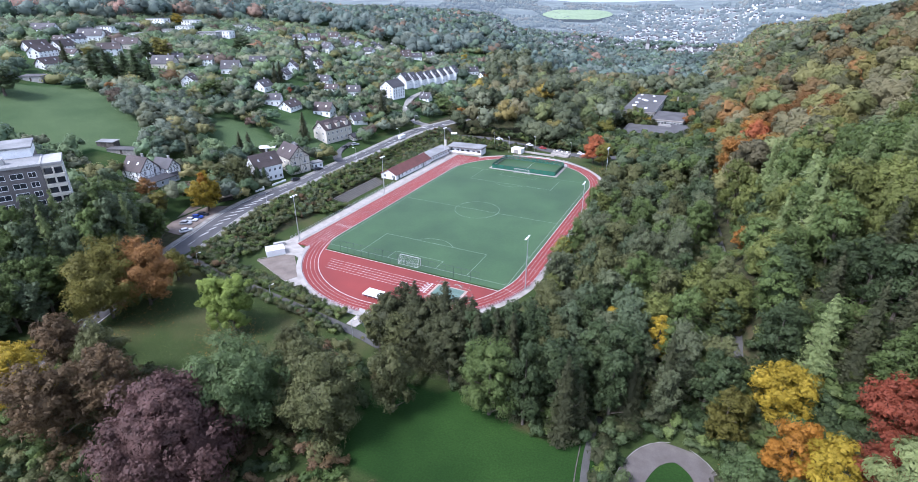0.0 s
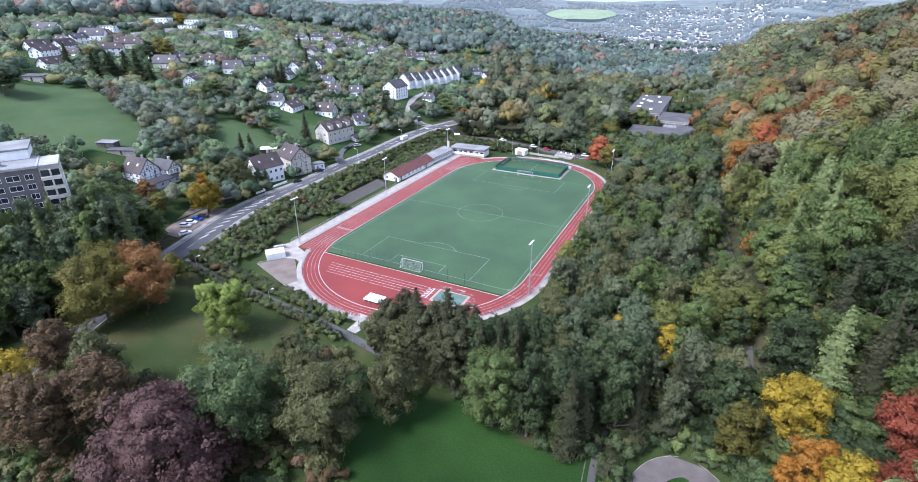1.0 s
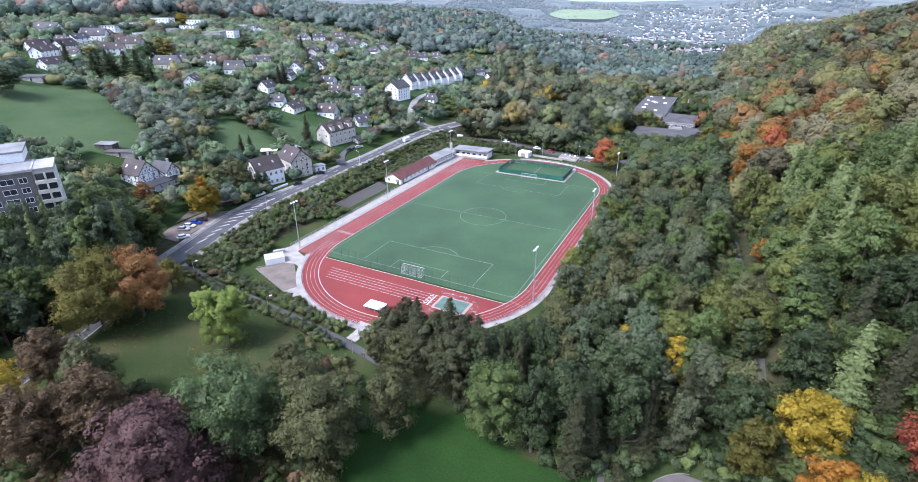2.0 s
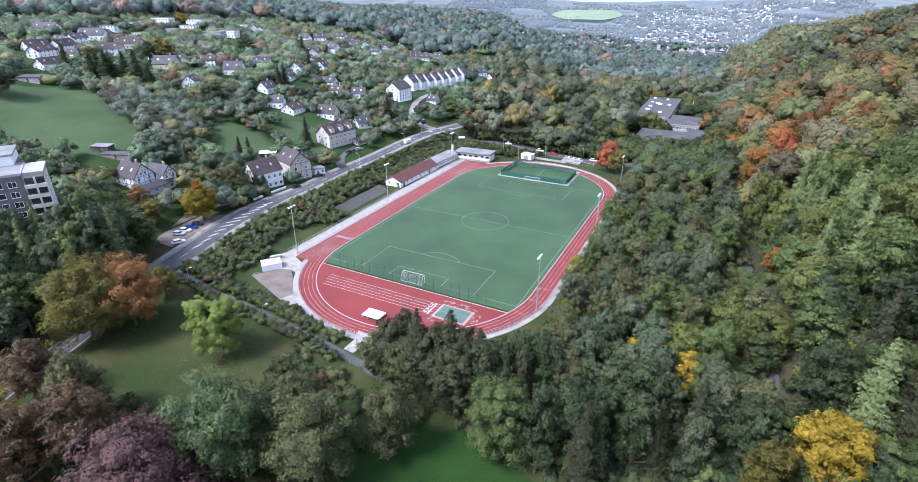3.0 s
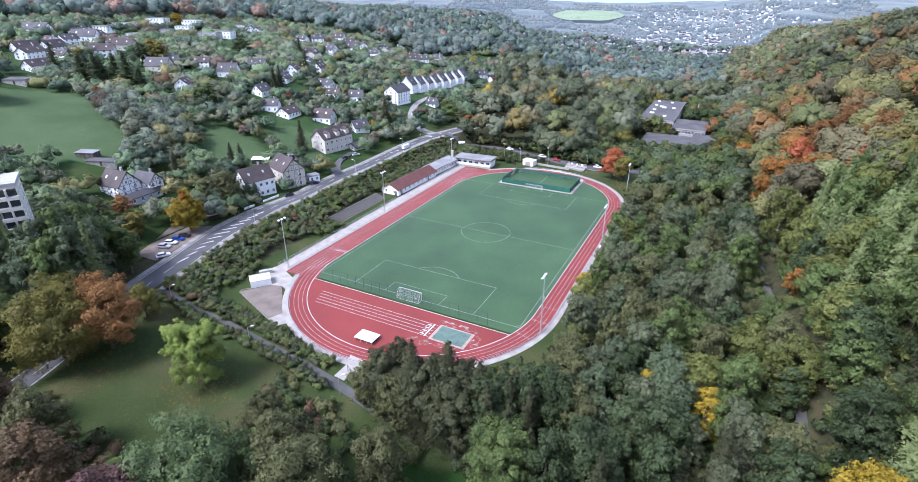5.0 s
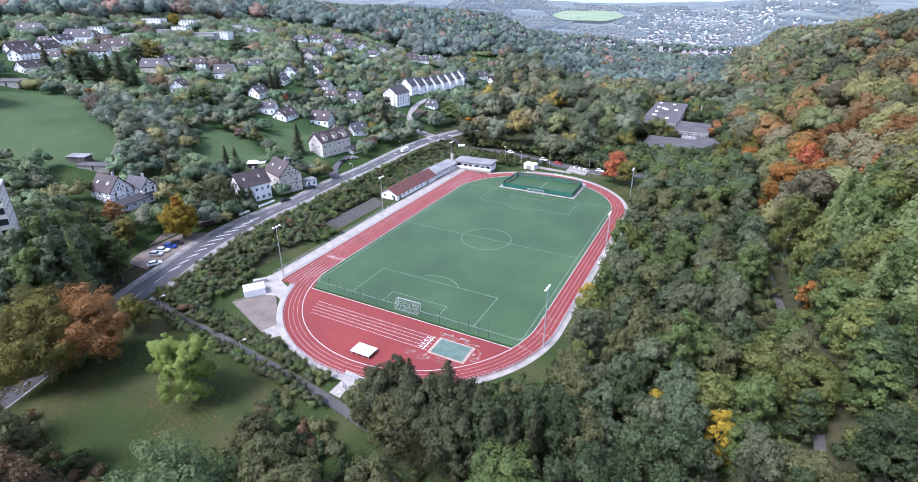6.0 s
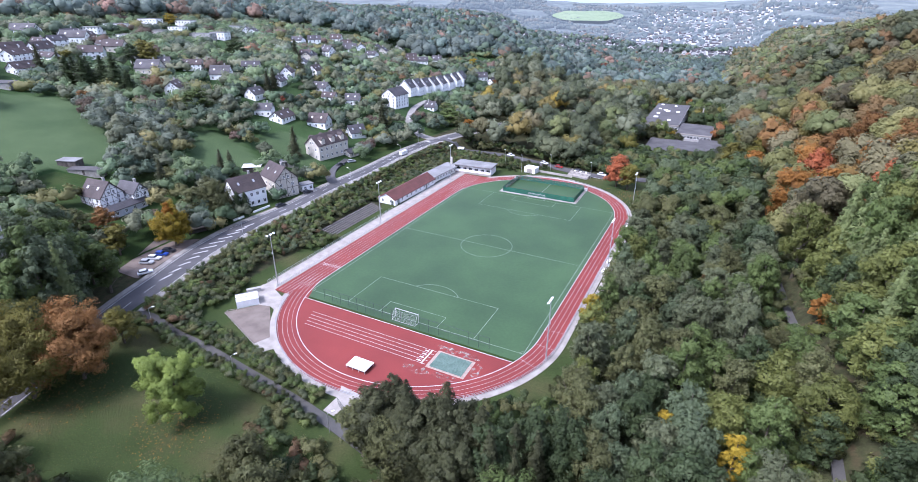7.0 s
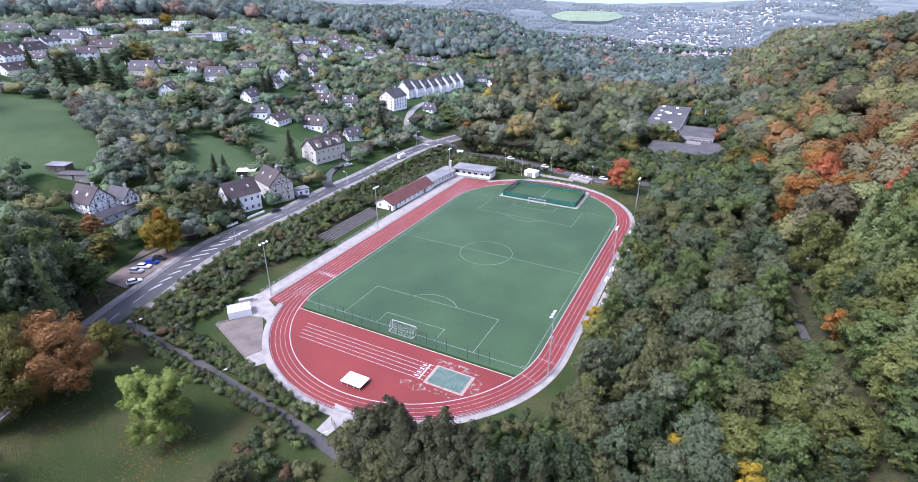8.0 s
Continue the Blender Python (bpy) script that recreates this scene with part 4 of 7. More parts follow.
def apartment_block():
    """The brown and grey block of flats with white balconies."""
    root = empty("apartment_block", pose(-89.5, -112.2, 17.4, 0, 0, 60), "dark slate-clad block of flats with white balconies", "apartment building")
    SPOTS.append((-93, -107, 9))
    SPOTS.append((-103, -119, 12))
    h = 19.0
    # own x runs along the long front, own -y looks to the road
    part("wall", box(-24, 11.9, -18, 3.4, 21.6, h + 0.7), SLATE, root, "dark brown slate cladding")
    part("wall", box(-26, 0, -18, 5.3, 11.9, h), SLATE, root, "dark brown slate cladding")
    part("wall", box(5.3, 0.6, -18, 10, 11, h - 0.3), CREAM, root, "pale rendered end with loggias")
    part("roof", box(-26.3, -0.4, h, 5.6, 11.88, h + 0.7), GREYWALL, root, "pale grey flat roof")
    part("roof", box(5.6, 0.2, h - 0.3, 10.3, 11.4, h + 0.5), GREYWALL, root, "pale grey flat roof")
    part("roof_covering", box(-25.8, 0.1, h + 0.68, 5.1, 11.9, h + 0.74), FLATROOF, root)
    part("penthouse", box(-24, 9.7, h + 0.7, 3.4, 21.6, h + 3.3), WHITE, root)
    part("penthouse_roof", box(-24.4, 9.3, h + 3.3, 3.8, 22, h + 3.8), FLATROOF, root)
    part("lift_housing", box(-6, 3, h + 0.7, -2.5, 5, h + 2.4), GREYWALL, root)
    for s in range(6):
        z = 2.0 + s * 2.8
        for u, w in ((-23, 3.0), (-18.5, 3.0), (-14, 2.0), (-9.5, 3.0), (-4.6, 3.0), (-0.5, 3.0), (3.0, 1.9)):
            window(root, u, 0, z, 0, w, 1.55)
        bal = part("balcony", box(5.5, -1.0, z - 0.6, 10.4, 0.6, z + 0.3), CREAM, root)
        # solid dark glass box where the loggia is open
        part("loggia_fill", box(5.8, -0.2, z + 0.37, 10.0, 0.62, z + 2.0), GLASS, bal)
        part("balcony_pier", box(7.8, -0.95, z + 0.37, 8.2, 0.0, z + 2.2), CREAM, bal)
        for v in (2.5, 6, 9.0):
            window(root, 10, v, z, 90, 1.6, 1.4)


apartment_block()


def school():
    """Flat-roofed school in the wood."""
    def wing(x0, y0, x1, y1, z0, z1, label, wins=True):
        cx, cy = (x0 + x1) / 2, (y0 + y1) / 2
        root = empty("school_wing", pose(cx, cy, z0, 0, 0, 0), label, "school building")
        w, d, h = (x1 - x0) / 2, (y1 - y0) / 2, z1 - z0
        part("wall", box(-w, -d, -4, w, d, h - 0.6), GREYWALL, root)
        part("roof", box(-w - 0.3, -d - 0.3, h - 0.6, w + 0.3, d + 0.3, h), SCHOOLROOF, root)
        part("parapet", box(-w - 0.4, -d - 0.4, h - 0.5, w + 0.4, -d - 0.3, h + 0.3), CONCRETE, root)
        part("parapet", box(w + 0.3, -d - 0.4, h - 0.5, w + 0.45, d + 0.4, h + 0.3), CONCRETE, root)
        if wins:
            for k in range(max(1, int(w))):
                window(root, -w + 2 * w * (k + 0.5) / max(1, int(w)), -d, h - 2.8, 0, 1.5, 1.6)
            for s in range(2):
                for k in range(max(1, int(d / 1.5))):
                    window(root, w, -d + 2 * d * (k + 0.5) / max(1, int(d / 1.5)), h - 2.8 - 3.2 * s, 90, 2.2, 1.5)
        return root

    a = wing(17, 226, 40.5, 310, -7, 3.0, "long flat-roofed school wing with roof lights")
    r = np.random.default_rng(3)
    for k in range(9):
        x, y = r.uniform(-9, 7), r.uniform(-36, 36)
        part("roof_light", box(x, y, 10, x + r.uniform(1.5, 3.5), y + r.uniform(1.5, 3), 10.7, 0.1), WHITE, a)
    wing(41.5, 209, 62, 243, -7, 1.8, "white-fronted flat-roofed school wing")
    wing(28, 150, 55.5, 196, -6, 0.2, "low grey school hall with a flat roof")
    wing(56, 166, 68.5, 204, -6, 0.6, "grey flat-roofed school entrance wing")
    ch = empty("chimney_stack", pose(53, 262, -7), "thin white school chimney stack", "chimney")
    bm = bmesh.new()
    tube(bm, (0, 0, 0), (0, 0, 17), 0.5, 0.4, 12)
    part("shaft", bm, CONCRETE, ch)


school()


# ---------------------------------------------------------------- cars
def car_meshes():
    bm = bmesh.new()
    prof = [(-2.1, 0.3), (2.1, 0.3), (2.15, 0.62), (1.95, 0.8), (1.0, 0.92), (-1.85, 0.95), (-2.12, 0.7)]
    sides = [[bm.verts.new((x, s * 0.86, z)) for x, z in prof] for s in (-1, 1)]
    bm.faces.new(sides[0])
    bm.faces.new(sides[1][::-1])
    for k in range(len(prof)):
        j = (k + 1) % len(prof)
        bm.faces.new((sides[0][k], sides[1][k], sides[1][j], sides[0][j]))
    bmesh.ops.recalc_face_normals(bm, faces=bm.faces[:])
    bmesh.ops.bevel(bm, geom=bm.edges[:], offset=0.06, segments=2, affect="EDGES")
    body = bpy.data.meshes.new("body")
    bm.to_mesh(body)
    bm.free()

    def cabin(z0, z1, grow, name):
        bm = bmesh.new()
        lo, hi = [(-1.8, -0.8), (0.95, -0.8), (0.95, 0.8), (-1.8, 0.8)], [(-1.35, -0.62), (0.3, -0.62), (0.3, 0.62), (-1.35, 0.62)]
        mixp = lambda t: [((1 - t) * a[0] + t * b[0], (1 - t) * a[1] + t * b[1]) for a, b in zip(lo, hi)]  # noqa: E731
        t0, t1 = (z0 - 0.9) / 0.6, (z1 - 0.9) / 0.6
        a = [bm.verts.new((x * grow, y * grow, z0)) for x, y in mixp(t0)]
        b = [bm.verts.new((x * grow, y * grow, z1)) for x, y in mixp(t1)]
        bm.faces.new(b)
        for k in range(4):
            bm.faces.new((a[k], a[(k + 1) % 4], b[(k + 1) % 4], b[k]))
        me = bpy.data.meshes.new(name)
        bm.to_mesh(me)
        bm.free()
        return me

    glass = cabin(0.9, 1.36, 1.0, "glazing")
    glass.materials.append(GLASS)
    roof = cabin(1.36, 1.48, 1.0, "car_roof")
    bm = bmesh.new()
    tube(bm, (0, -0.1, 0), (0, 0.1, 0), 0.31, 0.31, 14)
    wheel = bpy.data.meshes.new("wheel")
    bm.to_mesh(wheel)
    bm.free()
    wheel.materials.append(RUBBER)
    bm = bmesh.new()
    tube(bm, (0, -0.115, 0), (0, 0.115, 0), 0.19, 0.19, 10)
    rim = bpy.data.meshes.new("rim")
    bm.to_mesh(rim)
    bm.free()
    rim.materials.append(STEEL)
    return body, glass, roof, wheel, rim


CAR = car_meshes()
PAINTS = {n: material(n + "_car_paint", [c, tuple(v * 1.15 for v in c)], 0.3, 0.5, 4.0, 0, clear=0.6) for n, c in {"white": (0.7, 0.7, 0.7), "silver": (0.42, 0.43, 0.45), "blue": (0.02, 0.06, 0.3), "black": (0.02, 0.02, 0.024), "red": (0.3, 0.02, 0.02)}.items()}


def car(paint, x, y, turn, z=None):
    z = gz(x, y) if z is None else z
    root = empty("car", pose(x, y, z, 0, 0, turn), f"parked {paint} hatchback car", "car", "parked cars")
    body, glass, roof, wheel, rim = CAR
    for me, nm in ((body, "body"), (roof, "car_roof")):
        m2 = SHARED.setdefault((nm, paint), me.copy())
        if not m2.materials:
            m2.materials.append(PAINTS[paint])
        part(nm, m2, None, root)
    part("glazing", glass, None, root)
    for wx in (-1.3, 1.35):
        for wy in (-0.78, 0.78):
            wob = part("wheel", wheel, None, root)
            wob.matrix_basis = pose(wx, wy, 0.31)
            part("rim", rim, None, wob)


car("white", -80.8, -73.4, 62, 3.6)
for p, x, y in (("silver", -86.5, -69.0), ("white", -86.9, -66.2), ("blue", -87.2, -63.4), ("black", -87.3, -60.8)):
    car(p, x, y, 25, max(gz(x, y), 3.5) + 0.09)
car("black", -84.2, -13.5, 75, road_height(-13.5) + 0.17)
car("black", -85.5, 3.5, 70, road_height(3.5) + 0.17)
car("black", -97, 40, 80)
car("silver", -96, 47.5, 60)
for p, x, y in (("white", -36, 113.4), ("white", -14, 106.8), ("red", -5, 103.4), ("white", 18, 100.6), ("black", 6, 101.5)):
    car(p, x, y, -14, gz(x, y) + 0.26)
for p, x, y, t in (("white", -112, 132, 60), ("silver", -131, 205, 88), ("black", -133.5, 214, 88), ("white", -131, 226, 88), ("red", -133, 240, 88), ("silver", -131, 252, 88)):
    car(p, x, y, t, gz(x, y) + 0.31)


def van():
    root = empty("van", pose(-80.2, 71, road_height(71) + 0.05, 0, 0, 86), "white delivery van on the main road", "van")
    part("body", box(-2.6, -0.95, 0.4, 2.6, 0.95, 2.4, 0.15), PAINTS["white"], root)
    part("windscreen", box(2.52, -0.8, 1.35, 2.66, 0.8, 2.1, 0.03), GLASS, root)
    for wx in (-1.6, 1.7):
        for wy in (-0.85, 0.85):
            wob = part("wheel", CAR[3], None, root)
            wob.matrix_basis = pose(wx, wy, 0.31)


van()


def bus_shelter():
    root = empty("bus_shelter", pose(-90.6, -46.5, gz(-90.6, -46.5), 0, 0, 68), "brown wooden bus shelter beside the road", "bus shelter")
    part("roof", box(-3.2, -1.2, 2.3, 3.2, 1.2, 2.5, 0.04), material("pale_brown_roof", [(0.25, 0.2, 0.16), (0.34, 0.28, 0.23)], 0.8, 1.0, 6.0, 0.2), root)
    part("back_panel", box(-3.0, 0.95, -0.5, 3.0, 1.05, 2.3), TIMBER, root)
    for x in (-3, 3):
        part("post", box(x - 0.08, -1.0, -0.5, x + 0.08, -0.85, 2.3), TIMBER, root)


bus_shelter()
wall_ = tagged(part("garden_wall", box(-4.0, -0.15, -0.6, 4.0, 0.15, 0.75), WHITE), "low white garden wall along the pavement", "wall", "low garden walls")
wall_.matrix_basis = pose(-88.3, -19.5, 4.25, 0, 0, 87)
copy_thing(wall_, pose(-88.6, -30.6, 4.25, 0, 0, 87) @ Matrix.Diagonal((0.6, 1, 1, 1)))


# ---------------------------------------------------------------- sports equipment and club buildings
def floodlight(x, y, turn, h=17.0):
    root = empty("floodlight_mast", pose(x, y, 0, 0, 0, turn), "tall galvanised floodlight mast with three lamps", "floodlight", "floodlight masts")
    bm = bmesh.new()
    tube(bm, (0, 0, -0.3), (0, 0, h), 0.17, 0.09, 10)
    part("pole", bm, STEEL, root)
    part("cross_arm", box(-0.06, -1.5, h - 0.1, 0.06, 1.5, h + 0.05), STEEL, root)
    part("base_plate", box(-0.35, -0.35, -0.2, 0.35, 0.35, 0.08), CONCRETE, root)
    part("control_box", box(-0.3, -0.2, h * 0.62, -0.1, 0.2, h * 0.62 + 0.6), STEEL, root)
    for k in (-1.3, 0, 1.3):
        lamp = part("lamp_head", box(-0.1, k - 0.3, -0.1, 0.55, k + 0.3, 0.12, 0.04), WHITE, root)
        lamp.matrix_basis = pose(0, 0, h + 0.12, 0, 25, 0)
        glass = part("lamp_glass", box(0.0, k - 0.25, -0.13, 0.5, k + 0.25, -0.105), GLASS, lamp)


for x, y, t in ((-45.2, -55.5, 0), (-44.9, -1.0, 0), (-46.2, 60, 0), (39.6, -52.8, 180), (42.4, 2.5, 180), (40.4, 56.0, 180)):
    floodlight(x, y, t)


def slim_lamp(x, y, h=6.0, z=None, label="slim grey street lamp beside the path", arm=0.9, turn=0.0, group="street lamps"):
    z = gz(x, y) if z is None else z
    root = empty("street_lamp", pose(x, y, z, 0, 0, turn), label, "street lamp", group)
    bm = bmesh.new()
    tube(bm, (0, 0, -0.4), (0, 0, h), 0.07, 0.045, 8)
    tube(bm, (0, 0, h), (arm, 0, h + 0.15), 0.04, 0.035, 6)
    part("pole", bm, STEEL, root)
    part("lamp_head", box(arm - 0.1, -0.16, h + 0.1, arm + 0.6, 0.16, h + 0.26, 0.04), WHITE, root)


for x, y, t in ((-56, -88.7, 60), (-24, -91, 60), (8, -95.3, 60), (74.5, -94, 120), (92.8, 0.5, 180), (90.8, 34, 180)):
    slim_lamp(x, y, 5.0, turn=t)
for x, y, t in ((-75, 20, 170), (-76, 62, 170), (-71, -44, 150), (-86, 96, 0)):
    slim_lamp(x, y, 8.0, label="tall grey street lamp beside the main road", arm=1.4, turn=t)
for x, y in ((-20, 88), (-31, 93), (14.5, 91), (-7, 95)):
    slim_lamp(x, y, 9.0, label="slim grey lamp post behind the bend", arm=0.5, turn=250)


def goal(y, turn):
    root = empty("football_goal", pose(0, y, 0, 0, 0, turn), "white full-size football goal with a net", "goal", "football goals")
    for x in (-3.72, 3.72):
        bm = bmesh.new()
        tube(bm, (x, 0, 0), (x, 0, 2.5), 0.09, sides=8)
        part("post", bm, PAINT, root)
        bm = bmesh.new()
        tube(bm, (x, 0, 2.46), (x, 0.9, 2.4), 0.04, sides=6)
        tube(bm, (x, 0.9, 2.4), (x, 2.1, 0.05), 0.04, sides=6)
        tube(bm, (x, 2.1, 0.05), (x, 0, 0.05), 0.05, sides=6)
        part("stanchion", bm, PAINT, root)
    bm = bmesh.new()
    tube(bm, (-3.8, 0, 2.5), (3.8, 0, 2.5), 0.09, sides=8)
    part("crossbar", bm, PAINT, root)
    bm = bmesh.new()
    tube(bm, (-3.72, 2.1, 0.05), (3.72, 2.1, 0.05), 0.05, sides=6)
    part("ground_bar", bm, PAINT, root)
    bm = bmesh.new()
    for u in np.arange(-3.6, 3.7, 0.24):
        tube(bm, (u, 0.9, 2.4), (u, 2.1, 0.05), 0.009, sides=3)
        tube(bm, (u, 0, 2.46), (u, 0.9, 2.4), 0.009, sides=3)
    for k in np.linspace(0, 1, 12):
        tube(bm, (-3.7, 0.9 + 1.2 * k, 2.4 - 2.35 * k), (3.7, 0.9 + 1.2 * k, 2.4 - 2.35 * k), 0.009, sides=3)
    part("net", bm, PAINT, root)


goal(-L - 0.05, 180)
goal(L + 0.05, 0)


def swept(points, r, sides=6):
    """One bent round bar through the points."""
    bm = bmesh.new()
    rows = []
    for k, p in enumerate(points):
        d = (Vector(points[min(k + 1, len(points) - 1)]) - Vector(points[max(k - 1, 0)])).normalized()
        q = d.to_track_quat("Z", "Y")
        rows.append([bm.verts.new(Vector(p) + q @ Vector((r * math.cos(t), r * math.sin(t), 0))) for t in np.linspace(0, 2 * math.pi, sides, endpoint=False)])
    for a, b in zip(rows, rows[1:]):
        for k in range(sides):
            bm.faces.new((a[k], a[(k + 1) % sides], b[(k + 1) % sides], b[k]))
    bm.faces.new(rows[0][::-1])
    bm.faces.new(rows[-1])
    return bm


def fence(name, label, points, h, gap, mat, rails=(), net=None, strand=0.02, mesh=0.5, post=0.05, close=False, kind_group=""):
    """A fence along a plan line: posts, rails and, where wanted, wire netting."""
    line = np.asarray(points + (points[:1] if close else []), float)
    seg = np.r_[0, np.cumsum(np.linalg.norm(np.diff(line, axis=0), axis=1))]
    n = max(2, int(round(seg[-1] / gap)) + 1)
    at = [(np.interp(s, seg, line[:, 0]), np.interp(s, seg, line[:, 1])) for s in np.linspace(0, seg[-1], n)]
    x0, y0 = at[0]
    root = empty(name, pose(x0, y0, gz(x0, y0)), label, "fence", kind_group)
    pm = bpy.data.meshes.new("post")
    bm = bmesh.new()
    tube(bm, (0, 0, -0.4), (0, 0, h), post, sides=6)
    bm.to_mesh(pm)
    bm.free()
    pm.materials.append(mat)
    zs = [max(gz(x, y), -0.05) for x, y in at]
    for (x, y), z in zip(at, zs):
        part("post", pm, None, root).matrix_basis = pose(x - x0, y - y0, z - zs[0])
    for r in rails:
        part("rail", swept([(x - x0, y - y0, z - zs[0] + r * h) for (x, y), z in zip(at, zs)], post * 0.8), mat, root)
    if net:
        v, f = [], []
        for (a, za), (b, zb) in zip(zip(at, zs), zip(at[1:], zs[1:])):
            a, b = np.array([a[0] - x0, a[1] - y0, za - zs[0]]), np.array([b[0] - x0, b[1] - y0, zb - zs[0]])
            up = np.array([0, 0, 1.0])
            d = (b - a) / np.linalg.norm(b - a)
            for s in np.arange(0, np.linalg.norm(b - a), mesh):
                p = a + d * s
                v += [p - d * strand, p + d * strand, p + d * strand + up * h, p - d * strand + up * h]
            for s in np.arange(0.05, h, mesh):
                v += [a + up * (s - strand), b + up * (s - strand), b + up * (s + strand), a + up * (s + strand)]
        part("netting", mesh_from("netting", np.array(v), np.arange(len(v)).reshape(-1, 4), [net]), None, root)
    return root


fence("ball_fence", "tall dark green ball-stop fence behind the goal", [(-26.5, -55.8), (25.8, -55.8)], 4.0, 2.9, DARKSTEEL, rails=(0.5, 1.0), net=DARKSTEEL, strand=0.006, mesh=0.6, post=0.06)
rim_r = R_IN + 4 * LANE + 0.45
south = [(rim_r * math.cos(t), -STRAIGHT + rim_r * math.sin(t)) for t in np.linspace(math.pi + 0.35, 2 * math.pi, 48)]
fence("track_railing", "low grey tubular railing round the track", [*south, (rim_r, 44)], 1.05, 2.6, STEEL, rails=(0.3, 0.65, 1.0), post=0.05)
fence("track_railing", "low grey tubular railing round the far bend", [(rim_r * math.cos(t), STRAIGHT + rim_r * math.sin(t)) for t in np.linspace(0.1, 1.95, 40)], 1.05, 2.6, STEEL, rails=(0.3, 0.65, 1.0), post=0.05)
fence("track_railing", "low grey barrier along the promenade", [(-44.3, -57), (-44.3, 70)], 1.05, 2.6, STEEL, rails=(0.3, 0.65, 1.0), post=0.05)
fence("track_railing", "low grey railing behind the promenade", [(-48.9, -56), (-49.4, 14)], 1.05, 2.6, STEEL, rails=(0.5, 1.0), post=0.045)
fence("entrance_gate", "dark steel gate at the path entrance", [(4.5, -88.2), (9.5, -91.0), (13, -88)], 2.0, 1.6, DARKSTEEL, rails=(0.1, 1.0), net=DARKSTEEL, strand=0.012, mesh=0.2)
fence("yard_fence", "low pale edging rail of the gravel yard", [(-24.2, -82.5), (-28.9, -80.8), (-47.6, -73.9), (-45.2, -71.4)], 0.5, 2.4, CONCRETE, rails=(1.0,), post=0.07)


def cage():
    """The small fenced court behind the far goal."""
    tagged(part("court_slab", prism([(-18.6, 55.6), (17.2, 55.6), (17.2, 77), (-18.6, 77)], -0.2, 0.03), CONCRETE), "pale concrete border of the small court", "court", kind="structure")
    slab = tagged(part("court_turf", prism([(-17.2, 57), (15.9, 57), (15.9, 75.8), (-17.2, 75.8)], -0.1, 0.06), TURF), "green turf of the small fenced court", "court", kind="structure")
    bm = bmesh.new()
    stripe(bm, (-0.6, 57.2), (-0.6, 75.6), 0.14, 0.066)
    part("court_line", bm, PAINT, slab)
    fence("court_fence", "green netting fence round the small court", [(-17.2, 57), (15.9, 57), (15.9, 75.8), (-17.2, 75.8)], 2.3, 3.3, DARKSTEEL, rails=(1.0,), net=NETMAT, strand=0.075, mesh=0.26, close=True)
    for x, y in ((-17.8, 75.5), (16.4, 75.2)):
        tagged(part("stacked_goal", box(x - 0.8, y - 1.2, 0.05, x + 0.8, y + 0.4, 1.2, 0.1), PAINT), "small white folded goal beside the court", "goal", "small goals")


cage()


